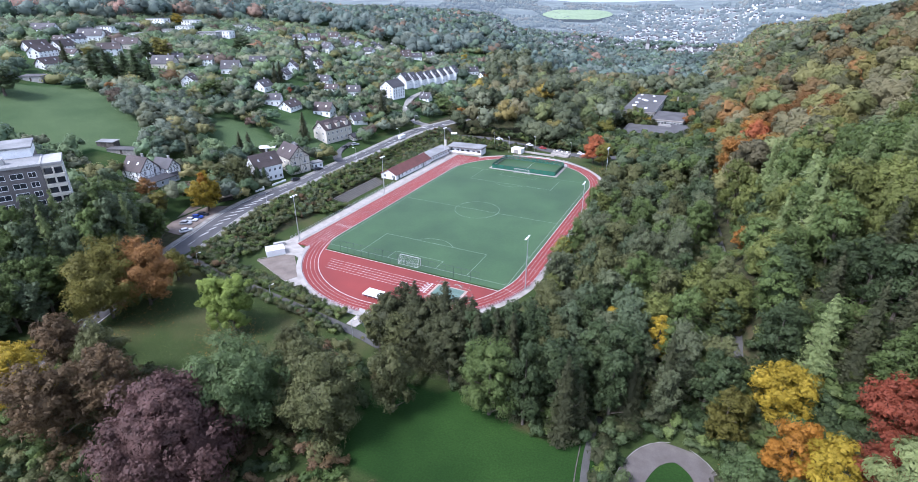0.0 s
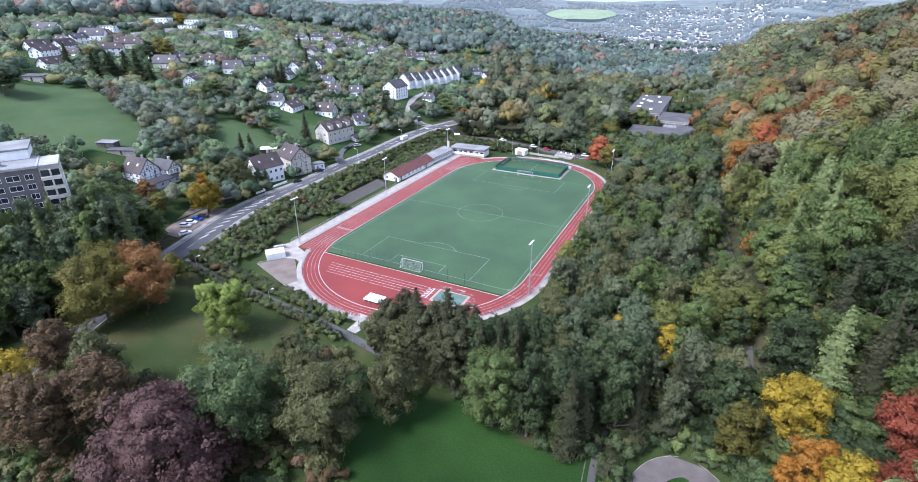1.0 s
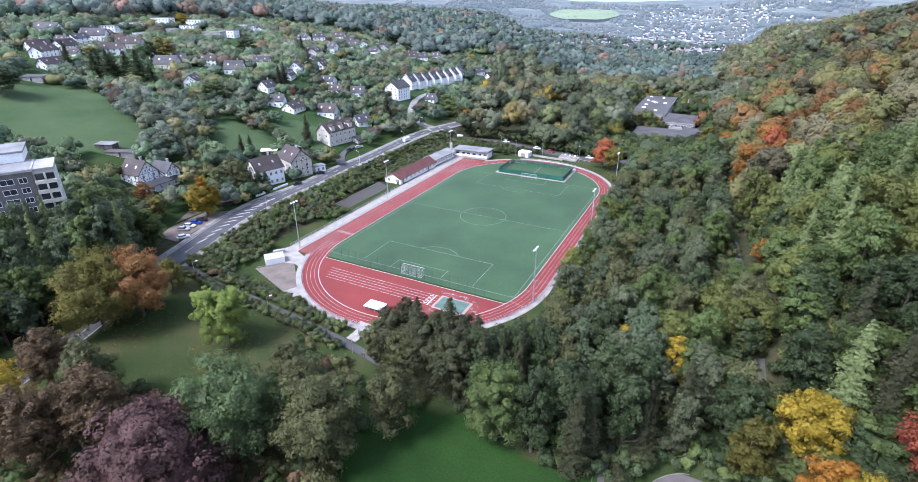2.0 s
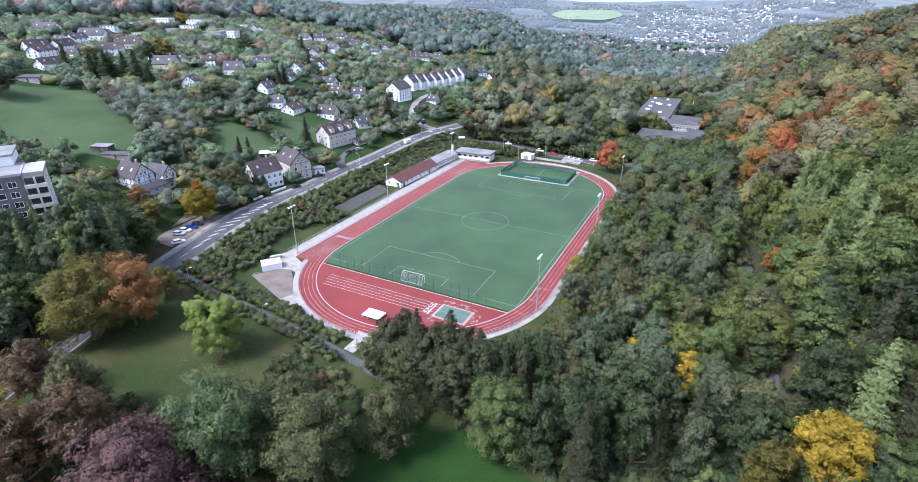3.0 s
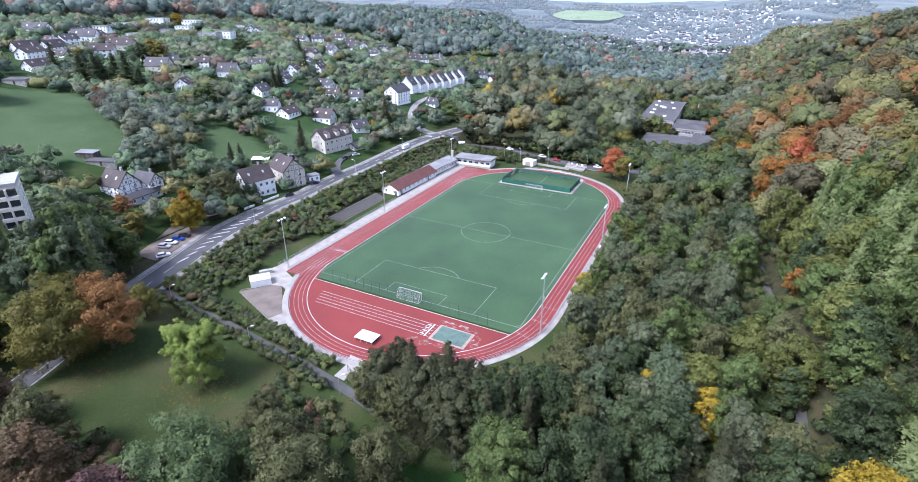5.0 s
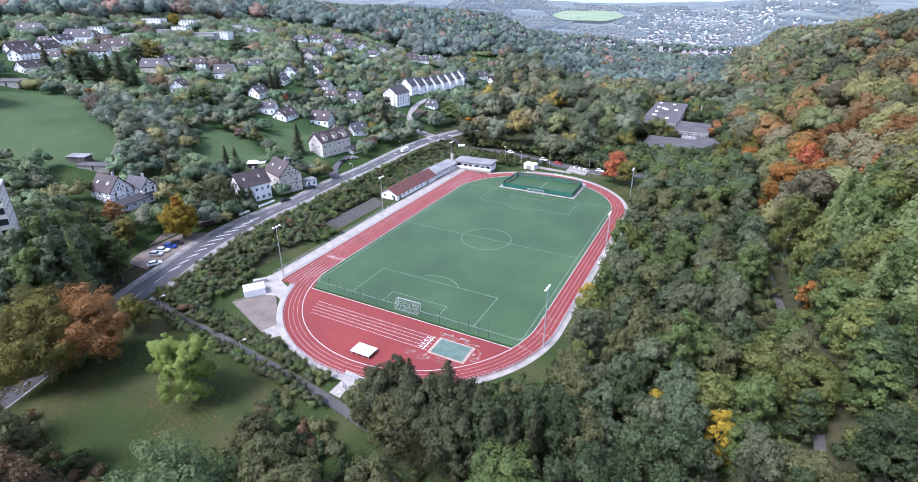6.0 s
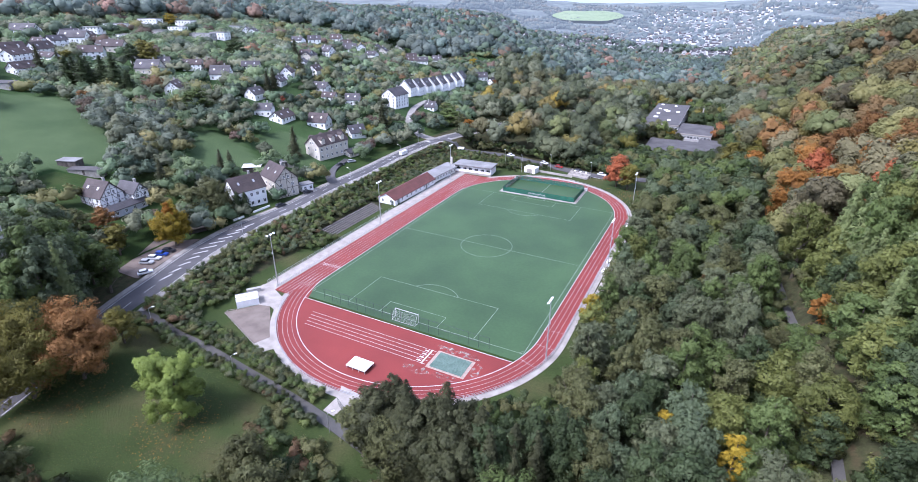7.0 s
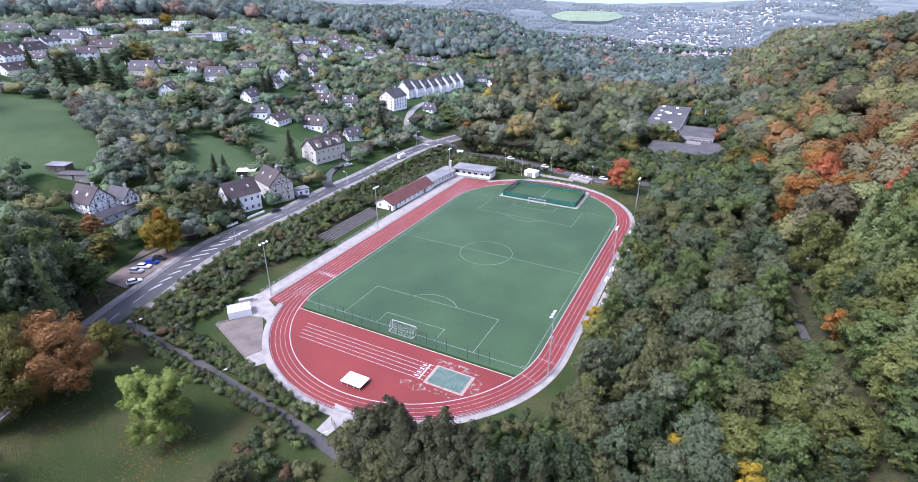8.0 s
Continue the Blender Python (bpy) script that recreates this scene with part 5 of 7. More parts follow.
def jump_pit():
    pit = tagged(part("sand_pit", prism([(14.6, -68.4), (24.8, -68.4), (24.8, -61.4), (14.6, -61.4)], -0.1, 0.05), SAND), "long jump sand pit edged with spilt sand", "sand pit", kind="structure")
    bm = bmesh.new()
    n, m = 34, 22
    v = {(i, j): bm.verts.new((15.4 + 8.6 * i / n, -67.9 + 6.0 * j / m, 0.13 + 0.09 * noise.noise((i * 0.55, j * 0.35, 0)) + 0.05 * noise.noise((i * 1.7, j * 1.3, 4)))) for i in range(n + 1) for j in range(m + 1)}
    for i in range(n):
        for j in range(m):
            bm.faces.new((v[i, j], v[i + 1, j], v[i + 1, j + 1], v[i, j + 1]))
    tagged(part("pit_cover", bm, TARP), "wrinkled blue-green tarpaulin over the jump pit", "tarpaulin")
    marks = tagged(part("runway_marks", prism([(12.9, -67.8), (13.3, -67.8), (13.3, -61.9), (12.9, -61.9)], 0.0, 0.012), PAINT), "white take-off board marks of the runway", "marking", kind="structure")
    for k in range(5):
        y = -62.1 - 1.38 * k
        bm = bmesh.new()
        stripe(bm, (-25.5 + 0.5 * k, y), (14.2, y), 0.12, 0.012)
        part("runway_line", bm, PAINT, marks)
    for k in range(4):
        bm = bmesh.new()
        stripe(bm, (11.4, -62.8 - 1.38 * k), (12.6, -62.8 - 1.38 * k), 0.5, 0.012)
        part("board", bm, PAINT, marks)
    spill = material("spilt_sand", [(0.36, 0.26, 0.22), (0.5, 0.42, 0.38)], 0.95, 0.8, 5.0, 0)
    n, l = spill.node_tree.nodes, spill.node_tree.links
    geo, dust, bare, thin, some = n.new("ShaderNodeNewGeometry"), n.new("ShaderNodeTexNoise"), n.new("ShaderNodeBsdfTransparent"), n.new("ShaderNodeMixShader"), n.new("ShaderNodeMapRange")
    dust.inputs["Scale"].default_value, dust.inputs["Detail"].default_value = 0.9, 8
    some.inputs["From Min"].default_value, some.inputs["From Max"].default_value = 0.5, 0.85
    l.new(geo.outputs["Position"], dust.inputs["Vector"])
    l.new(dust.outputs["Fac"], some.inputs["Value"])
    l.new(some.outputs["Result"], thin.inputs[0])
    l.new(bare.outputs[0], thin.inputs[1])
    l.new(n["Principled BSDF"].outputs[0], thin.inputs[2])
    l.new(thin.outputs[0], n["Material Output"].inputs["Surface"])
    r = np.random.default_rng(8)
    for k, (cx, cy, w, d) in enumerate(((19, -60.0, 6.5, 1.4), (13.0, -70.2, 4.0, 1.6), (20.5, -69.6, 5.0, 1.1), (26.2, -65, 1.3, 4))):
        pts = [(cx + w * math.cos(t) * r.uniform(0.7, 1.1), cy + d * math.sin(t) * r.uniform(0.7, 1.1)) for t in np.linspace(0, 2 * math.pi, 22, endpoint=False)]
        part("spilt_sand", prism(pts, 0.005, 0.016 + 0.001 * k), spill, pit)


jump_pit()
tagged(part("ramp", prism([(2.7, -91.0), (5.8, -91.3), (6.4, -86.6), (7.8, -83.6), (1.2, -83.0), (2.7, -86.0)], -0.3, 0.1), CONCRETE), "pale concrete ramp from the track down to the footpath", "ramp", kind="structure")


def mat_cover():
    root = empty("high_jump_mat", pose(0.9, -75.6, 0, 0, 0, 0), "high jump mat under a white sliding cover", "jump mat")
    part("cover", box(-2.8, -1.9, 0.78, 2.8, 1.9, 0.98, 0.05), WHITE, root)
    part("mat", box(-2.4, -1.5, 0.12, 2.4, 1.5, 0.78, 0.06), material("dark_blue_mat", [(0.03, 0.035, 0.06), (0.05, 0.055, 0.085)], 0.6, 1.0, 5.0, 0.1), root)
    for x in (-2.6, -0.9, 0.9, 2.6):
        for y in (-1.75, 1.75):
            part("leg", box(x - 0.05, y - 0.05, 0, x + 0.05, y + 0.05, 0.78), STEEL, root)


mat_cover()


def container():
    """White store beside the near bend."""
    root = empty("storage_container", pose(-45.4, -67.1, -0.3, 0, 0, 51.8), "white storage container with a ribbed roof", "container")
    part("body", box(-3.0, -2.1, 0, 3.0, 2.1, 2.4, 0.04), WHITE, root)
    part("roof_rib", box(-3.05, -0.15, 2.4, 3.05, 0.05, 2.5), FLATROOF, root)
    part("roof_edge", box(-3.1, 1.95, 2.4, 3.1, 2.2, 2.52), FLATROOF, root)
    part("door", box(3.0, -1.2, 0.1, 3.04, 1.2, 2.1), CONCRETE, root)
    bench = empty("store_shelf", pose(-48.6, -61.8, -0.1, 0, 0, 51.8), "grey flat-topped box beside the container", "box")
    part("body", box(-2.0, -0.6, 0, 2.0, 0.6, 1.3, 0.05), GREYWALL, bench)


container()


def clubhouse():
    root = house(-54.6, 34.5, 89, 33, 8.6, 2.7, 5.0, WHITE, REDROOF, "long white clubhouse with a red-brown gable roof", skylights=0, chimney=False, z=-0.1, columns=9, storeys=1, name="clubhouse")
    for u in (-14, 9):
        part("door", box(u - 0.6, -4.36, 0, u + 0.6, -4.28, 2.1), DARKSTEEL, root)
    part("gable_door", box(-16.55, -3.4, 0, -16.45, -2.2, 2.1), DARKSTEEL, root)
    SPOTS.append((-54.6, 24, 9))
    SPOTS.append((-54.6, 45, 9))
    flat = empty("club_annexe", pose(-53.6, 63.5, -0.1, 0, 0, -3), "white flat-roofed changing rooms with a grey roof", "club building")
    SPOTS.append((-53, 64, 12))
    part("wall", box(-3.2, -12, -0.5, 3.4, 12, 2.9), WHITE, flat)
    part("roof", box(-4, -12.4, 2.9, 4.4, 12.4, 3.3), FLATROOF, flat)
    for k in range(9):
        window(flat, 3.4, -10.6 + 2.6 * k, 1.0, 90, 1.3, 1.1)
    part("chimney", box(-1.2, 11.0, 2.9, -0.1, 12.1, 6.6), CREAM, flat)
    wing = empty("club_pavilion", pose(-41, 77.6, -0.1, 0, 0, 4), "white club pavilion with a roofed terrace", "club building")
    SPOTS.append((-41, 78, 11))
    part("wall", box(-9.5, -3.2, -0.5, 9.5, 4, 3.0), WHITE, wing)
    part("roof", box(-10.2, -5.2, 3.9, 10.2, 4.6, 4.4), FLATROOF, wing)
    part("upper_wall", box(-9.5, -2.6, 3.0, 9.5, 4, 3.9), SLATE, wing)
    part("balustrade", box(-9.8, -5.0, 1.0, 9.8, -4.9, 2.1), WHITE, wing)
    part("terrace", box(-9.8, -5.0, -0.4, 9.8, -3.2, 1.0), CONCRETE, wing)
    for k in range(6):
        window(wing, -8 + 3.2 * k, -3.2, 1.2, 0, 2.0, 1.5)
    for k in range(5):
        part("post", box(-9.7 + 4.8 * k, -4.95, 2.1, -9.55 + 4.8 * k, -4.8, 3.9), WHITE, wing)


clubhouse()


def terracing():
    """Old standing terraces in the bank."""
    root = empty("standing_terrace", pose(-53.5, -2, -0.1), "weathered grey concrete standing terraces in the bank", "terrace")
    for k in range(6):
        x = -0.9 * k
        part("step", box(x - 0.9, -16.5 - 0.2 * k, -1.0, x, 14.5, 0.32 * (k + 1), 0.03), MOSSY, root)
        part("step_edge", box(x - 0.16, -16.5 - 0.2 * k, 0.32 * (k + 1) - 0.05, x + 0.03, 14.5, 0.32 * (k + 1) + 0.03, 0.02), OLDCONCRETE, root)


terracing()


def far_end():
    root = empty("garage", pose(-15.5, 90.4, -0.1, 0, 0, -8), "white prefabricated garage behind the bend", "garage")
    part("body", box(-3.0, -2.2, 0, 3.0, 2.2, 2.7, 0.04), WHITE, root)
    part("roof", box(-3.15, -2.35, 2.7, 3.15, 2.35, 2.86), WHITE, root)
    part("gate", box(-1.4, -2.26, 0.05, 1.4, -2.2, 2.2), CONCRETE, root)
    for k in range(4):
        part("leg", box(-2.4 + 1.4 * k, -3.4, 0, -2.25 + 1.4 * k, -3.25, 0.9), TIMBER, root)
    wall2 = tagged(part("low_wall", box(-12, -0.3, -0.5, 6.5, 0.3, 0.9), CONCRETE), "low pale concrete wall behind the bend", "wall")
    wall2.matrix_basis = pose(-1, 91.6, 0, 0, 0, -4)
    stand = empty("stone_stand", pose(8, 94.2, -0.1, 0, 0, -14), "small stone spectator stand with steps", "stand")
    for k in range(4):
        part("step", box(-5.5, -2 + 1.1 * k, -0.5, 5.5, -0.9 + 1.1 * k, 0.5 + 0.45 * k, 0.03), CONCRETE if k % 2 else OLDCONCRETE, stand)
    r = np.random.default_rng(4)
    for k in range(7):
        part("block", box(-5 + 1.5 * k, 1.5, 1.9, -5 + 1.5 * k + r.uniform(0.4, 0.9), 2.2, 2.3 + r.uniform(0, 0.8), 0.04), WHITE if k % 2 else OLDCONCRETE, stand)
    # seats and steps along the right-hand straight
    for y0, y1 in ((-30, -8), (-6, 14), (17, 40)):
        bank = empty("spectator_steps", pose(42.6, y0, -0.1), "pale concrete spectator steps beside the straight", "steps", "spectator steps")
        for k in range(3):
            part("step", box(0.1 + 0.9 * k, 0, -0.5, 1.0 + 0.9 * k, y1 - y0, 0.25 + 0.35 * k, 0.03), CONCRETE, bank)
    for y in (38, 30, 4, -3):
        b2 = empty("team_bench", pose(42.0, y, 0.0), "small white sheltered team bench", "bench", "team benches")
        part("shelter", box(0.7, -1.6, 0.25, 0.8, 1.6, 1.9, 0.02), WHITE, b2)
        part("canopy", box(-0.3, -1.6, 1.85, 0.8, 1.6, 1.95, 0.02), WHITE, b2)
        part("seat", box(0.2, -1.5, 0.5, 0.7, 1.5, 0.58, 0.02), STEEL, b2)
    bar = empty("barrier", pose(17, 93.5, -0.1, 0, 0, -12), "white tubular barrier on the grass", "barrier")
    bm = bmesh.new()
    tube(bm, (-3, 0, 1), (3, 0, 1), 0.06)
    part("rail", bm, PAINT, bar)
    for x in (-3, 0, 3):
        bm = bmesh.new()
        tube(bm, (x, 0, -0.2), (x, 0, 1), 0.06)
        part("post", bm, PAINT, bar)


far_end()


# ---------------------------------------------------------------- trees
def sprays(c, nrm, size, aspect, rng, droop=0.3):
    """Small tilted clumps of leaves, three-cornered: places, normals and sizes to vertices and faces."""
    n = len(c)
    nrm = nrm / (np.linalg.norm(nrm, axis=1, keepdims=True) + 1e-9)
    t = rng.normal(size=(n, 3))
    t -= (t * nrm).sum(1, keepdims=True) * nrm
    t /= np.linalg.norm(t, axis=1, keepdims=True) + 1e-9
    b = np.cross(nrm, t)
    s = size[:, None] * 0.62
    v = np.stack([c + t * s - nrm * s * droop, c - t * s * 0.6 + b * s * aspect, c - t * s * 0.6 - b * s * aspect + nrm * s * 0.1], 1)
    return v.reshape(-1, 3), np.arange(3 * n).reshape(-1, 3)


def cores(c, r):
    """Plain hearts of the lumps of a crown (twelve corners, twenty faces), which keep the light from shining through."""
    t = np.arange(5) * 2 * np.pi / 5
    base = np.array([(0, 0, -1)] + [(0.894 * np.cos(u), 0.894 * np.sin(u), -0.447) for u in t] + [(0.894 * np.cos(u + np.pi / 5), 0.894 * np.sin(u + np.pi / 5), 0.447) for u in t] + [(0, 0, 1)])
    f = []
    for k in range(5):
        j = (k + 1) % 5
        f += [(0, 1 + j, 1 + k), (1 + k, 1 + j, 6 + k), (1 + j, 6 + j, 6 + k), (6 + k, 6 + j, 11)]
    v = (c[:, None] + base[None] * r[:, None]).reshape(-1, 3)
    return v, (np.array(f)[None] + 12 * np.arange(len(c))[:, None, None]).reshape(-1, 3)


def sphere_dirs(n, rng, up=0.25):
    d = rng.normal(size=(n, 3))
    d[:, 2] += up
    return d / np.linalg.norm(d, axis=1, keepdims=True)


def broad_blobs(rng, h, r, low, count):
    """The lumps that a broad-leaved crown is made of."""
    ang = np.arange(count) * 2.4 + rng.uniform(0, 6)
    k = (np.arange(count) + 0.5) / count
    z = low * h + (h - low * h) * (0.18 + 0.62 * k) + rng.normal(0, 0.03 * h, count)
    wide = np.sqrt(np.clip(1 - ((k - 0.32) / 0.75) ** 2, 0.05, 1))
    rad = r * 0.62 * wide * rng.uniform(0.6, 1.08, count)
    rad[-1] *= 0.3
    c = np.stack([rad * np.cos(ang), rad * np.sin(ang), z], 1)
    rr = r * rng.uniform(0.34, 0.5, count) * (0.75 + 0.35 * wide)
    return c, np.stack([rr, rr, rr * rng.uniform(0.75, 1.0, count)], 1)


def broad_crown(rng, h, r, low=0.22, count=13, leaves=2600, leaf=0.75):
    """Lumps that carry smaller lumps, which carry the clumps of leaves: vertices, faces and normals."""
    c, rr = broad_blobs(rng, h, r, low, count)
    sub = 13
    d = sphere_dirs(count * sub, rng, 0.35)
    src = np.repeat(np.arange(count), sub)
    c2 = c[src] + d * rr[src] * rng.uniform(0.55, 0.95, (count * sub, 1))
    r2 = rr[src] * rng.uniform(0.2, 0.42, (count * sub, 1))
    vol = r2[:, 0] ** 2
    pick = rng.choice(count * sub, leaves, p=vol / vol.sum())
    e = sphere_dirs(leaves, rng, 0.35)
    p = c2[pick] + e * r2[pick] * rng.uniform(0.55, 1.2, (leaves, 1))
    tilt = rng.normal(0, 0.36, (leaves, 3))
    v, f = sprays(p, e + 0.6 * d[pick] + tilt + (0, 0, 0.3), leaf * rng.uniform(0.6, 1.5, leaves), 0.62, rng)
    v2, f2 = cores(c, rr * 0.52)
    mid = np.array((0, 0, h * (low + 0.42 * (1 - low))))
    whole = (p - mid) / (r, r, 0.5 * h)
    nv = np.repeat(e + 0.3 * d[pick] + 0.35 * whole + 0.9 * tilt + (0, 0, 0.15), 3, 0)
    return np.vstack([v, v2]), np.vstack([f, f2 + len(v)]), np.vstack([nv, (v2 - mid) / (r, r, 0.5 * h)])


def conifer_crown(rng, h, r, low=0.1, leaves=2600, leaf=0.8):
    """Whorls of drooping boughs that taper to a point; each bough is a row of needle sprays."""
    tiers = max(14, int(h / 0.95))
    per = 9
    k = (np.arange(tiers) + 0.5) / tiers
    t = np.repeat(k, per) + rng.normal(0, 0.012, tiers * per)
    ang = np.tile(np.arange(per) * 2 * np.pi / per, tiers) + np.repeat(np.arange(tiers) * 2.4, per) + rng.normal(0, 0.2, tiers * per)
    reach = r * np.clip(1 - t, 0.02, 1) ** 0.75 * rng.uniform(0.6, 1.1, tiers * per) + 0.2
    w = reach ** 1.3
    pick = rng.choice(tiers * per, leaves, p=w / w.sum())
    q = rng.uniform(0.25, 1.0, leaves)
    side = rng.normal(0, 0.16, leaves) * (0.4 + q)
    a, L_ = ang[pick], reach[pick]
    p = np.stack([L_ * (q * np.cos(a) - side * np.sin(a)), L_ * (q * np.sin(a) + side * np.cos(a)), h * (low + (1 - low) * t[pick]) - L_ * 0.3 * q ** 1.6 + rng.normal(0, 0.12, leaves)], 1)
    out = np.stack([0.5 * np.cos(a), 0.5 * np.sin(a), 0 * a + 1.0], 1) + rng.normal(0, 0.3, (leaves, 3))
    v, f = sprays(p, out, leaf * rng.uniform(0.6, 1.4, leaves), 0.5, rng, 0.45)
    nv = np.repeat(out + np.stack([0.7 * np.cos(a), 0.7 * np.sin(a), 0 * a - 0.2], 1), 3, 0)
    zz = np.linspace(0.06, 0.85, 7)
    c = np.stack([0 * zz, 0 * zz, h * (low + (1 - low) * zz)], 1)
    rr = np.stack([r * 0.5 * (1 - zz) ** 0.8, r * 0.5 * (1 - zz) ** 0.8, 0 * zz + h * 0.12], 1)
    v2, f2 = cores(c, rr)
    return np.vstack([v, v2]), np.vstack([f, f2 + len(v)]), np.vstack([nv, v2 * (1, 1, 0) + (0, 0, 0.3)])


def trunk_mesh(rng, h, r, low):
    bm = bmesh.new()
    tube(bm, (0, 0, -1.5), (0.1, 0.05, h * low * 1.3), 0.028 * h ** 0.8 + 0.12, 0.12 + 0.012 * h, 8)
    tube(bm, (0.1, 0.05, h * low * 1.3), (0, 0, h * 0.85), 0.12 + 0.012 * h, 0.04, 6)
    for k in range(6):
        a, z = k * 2.3 + rng.uniform(0, 1), h * (low + 0.1 * k * (0.8 - low))
        e = r * rng.uniform(0.5, 0.75)
        tube(bm, (0.05, 0.03, z), (e * math.cos(a), e * math.sin(a), z + e * 0.7), 0.09 + 0.006 * h, 0.03, 5)
    return bm


LABELS = {
    "green": "broad-leaved tree with mid-green summer foliage", "dark": "dark green broad-leaved tree at the wood's edge", "olive": "olive-green tree turning brown in early autumn",
    "fresh": "round tree with pale fresh-green leaves", "lime": "bright lime-green tree standing alone on grass", "yellow": "autumn tree with golden yellow leaves",
    "orange": "autumn tree with orange leaves", "rust": "tree with rusty brown autumn leaves", "red": "maple tree with bright red autumn leaves",
    "purple": "copper beech with dark purple leaves", "conifer": "dark spruce with drooping boughs", "brown": "half-bare tree with dull brown leaves", "blue": "blue-green tree with dense leaves", "gold_green": "green tree with yellow autumn patches", "sap": "tall yellow-green tree beside the wood", "copper": "autumn tree with copper-orange leaves", "salmon": "autumn tree with salmon-red leaves", "pale": "grey-green tree with dull pale leaves", "larch": "tall pale green conifer with drooping boughs",
}
TREES = {}


def tree(kind, x, y, top, r, shape="broad", leaves=2600, leaf=0.75, low=0.1, seed=0, base=None):
    """One tree with its own trunk and crown; top is the height of its tip over the field."""
    z = gz(x, y) if base is None else base
    h = top - z
    rng = np.random.default_rng(seed + int(abs(x) * 7 + abs(y) * 13))
    root = empty("tree" if shape == "broad" else "conifer", pose(x, y, z, 0, 0, 0), LABELS[kind], "tree")
    part("trunk", trunk_mesh(rng, h, r, low), BARK, root)
    leaves, leaf = int(leaves * 2.6), leaf * 0.62
    v, f, nv = broad_crown(rng, h, r, low, 9 + int(r), leaves, leaf) if shape == "broad" else conifer_crown(rng, h, r, low, leaves, leaf)
    part("crown", mesh_from("crown", v, f, [LEAF[kind]], normals=nv), None, root)
    return root


def stock(kind, shape, seed, leaves, leaf):
    """A tree of 18 m to be copied, made once."""
    key = (kind, shape, seed, leaves)
    if key not in TREES:
        rng = np.random.default_rng(seed * 31 + 5)
        low = 0.1 if shape == "broad" else 0.06
        r = 5.0 if shape == "broad" else 3.6
        tm = bpy.data.meshes.new("trunk")
        bm = trunk_mesh(rng, 18, r, low)
        bm.to_mesh(tm)
        bm.free()
        tm.materials.append(BARK)
        v, f, nv = broad_crown(rng, 18, r, low, 14, leaves, leaf) if shape == "broad" else conifer_crown(rng, 18, r, low, leaves, leaf)
        TREES[key] = (tm, mesh_from("crown", v, f, [LEAF[kind]], normals=nv))
    return TREES[key]


def planted(kind, x, y, h, wide=1.0, shape="broad", seed=0, turn=0.0, leaves=1500, leaf=0.9):
    tm, cm = stock(kind, shape, seed, leaves, leaf)
    root = empty("tree" if shape == "broad" else "conifer", pose(x, y, gz(x, y), 0, 0, turn) @ Matrix.Diagonal((h / 18 * wide, h / 18 * wide, h / 18, 1)), LABELS[kind], "tree", "trees round the sports ground")
    part("trunk", tm, None, root)
    part("crown", cm, None, root)
    return root


def scatter(rng, x0, y0, x1, y1, gap, keep):
    """Uneven rows of places, one about every gap metres, where keep(x, y) holds."""
    xs, ys = np.arange(x0, x1, gap), np.arange(y0, y1, gap * 0.9)
    X, Y = np.meshgrid(xs, ys)
    X = X + (np.arange(len(ys)) % 2)[:, None] * gap / 2
    X, Y = X + rng.uniform(-0.36, 0.36, X.shape) * gap, Y + rng.uniform(-0.36, 0.36, X.shape) * gap
    X, Y = X.ravel(), Y.ravel()
    k = keep(X, Y)
    return X[k], Y[k]


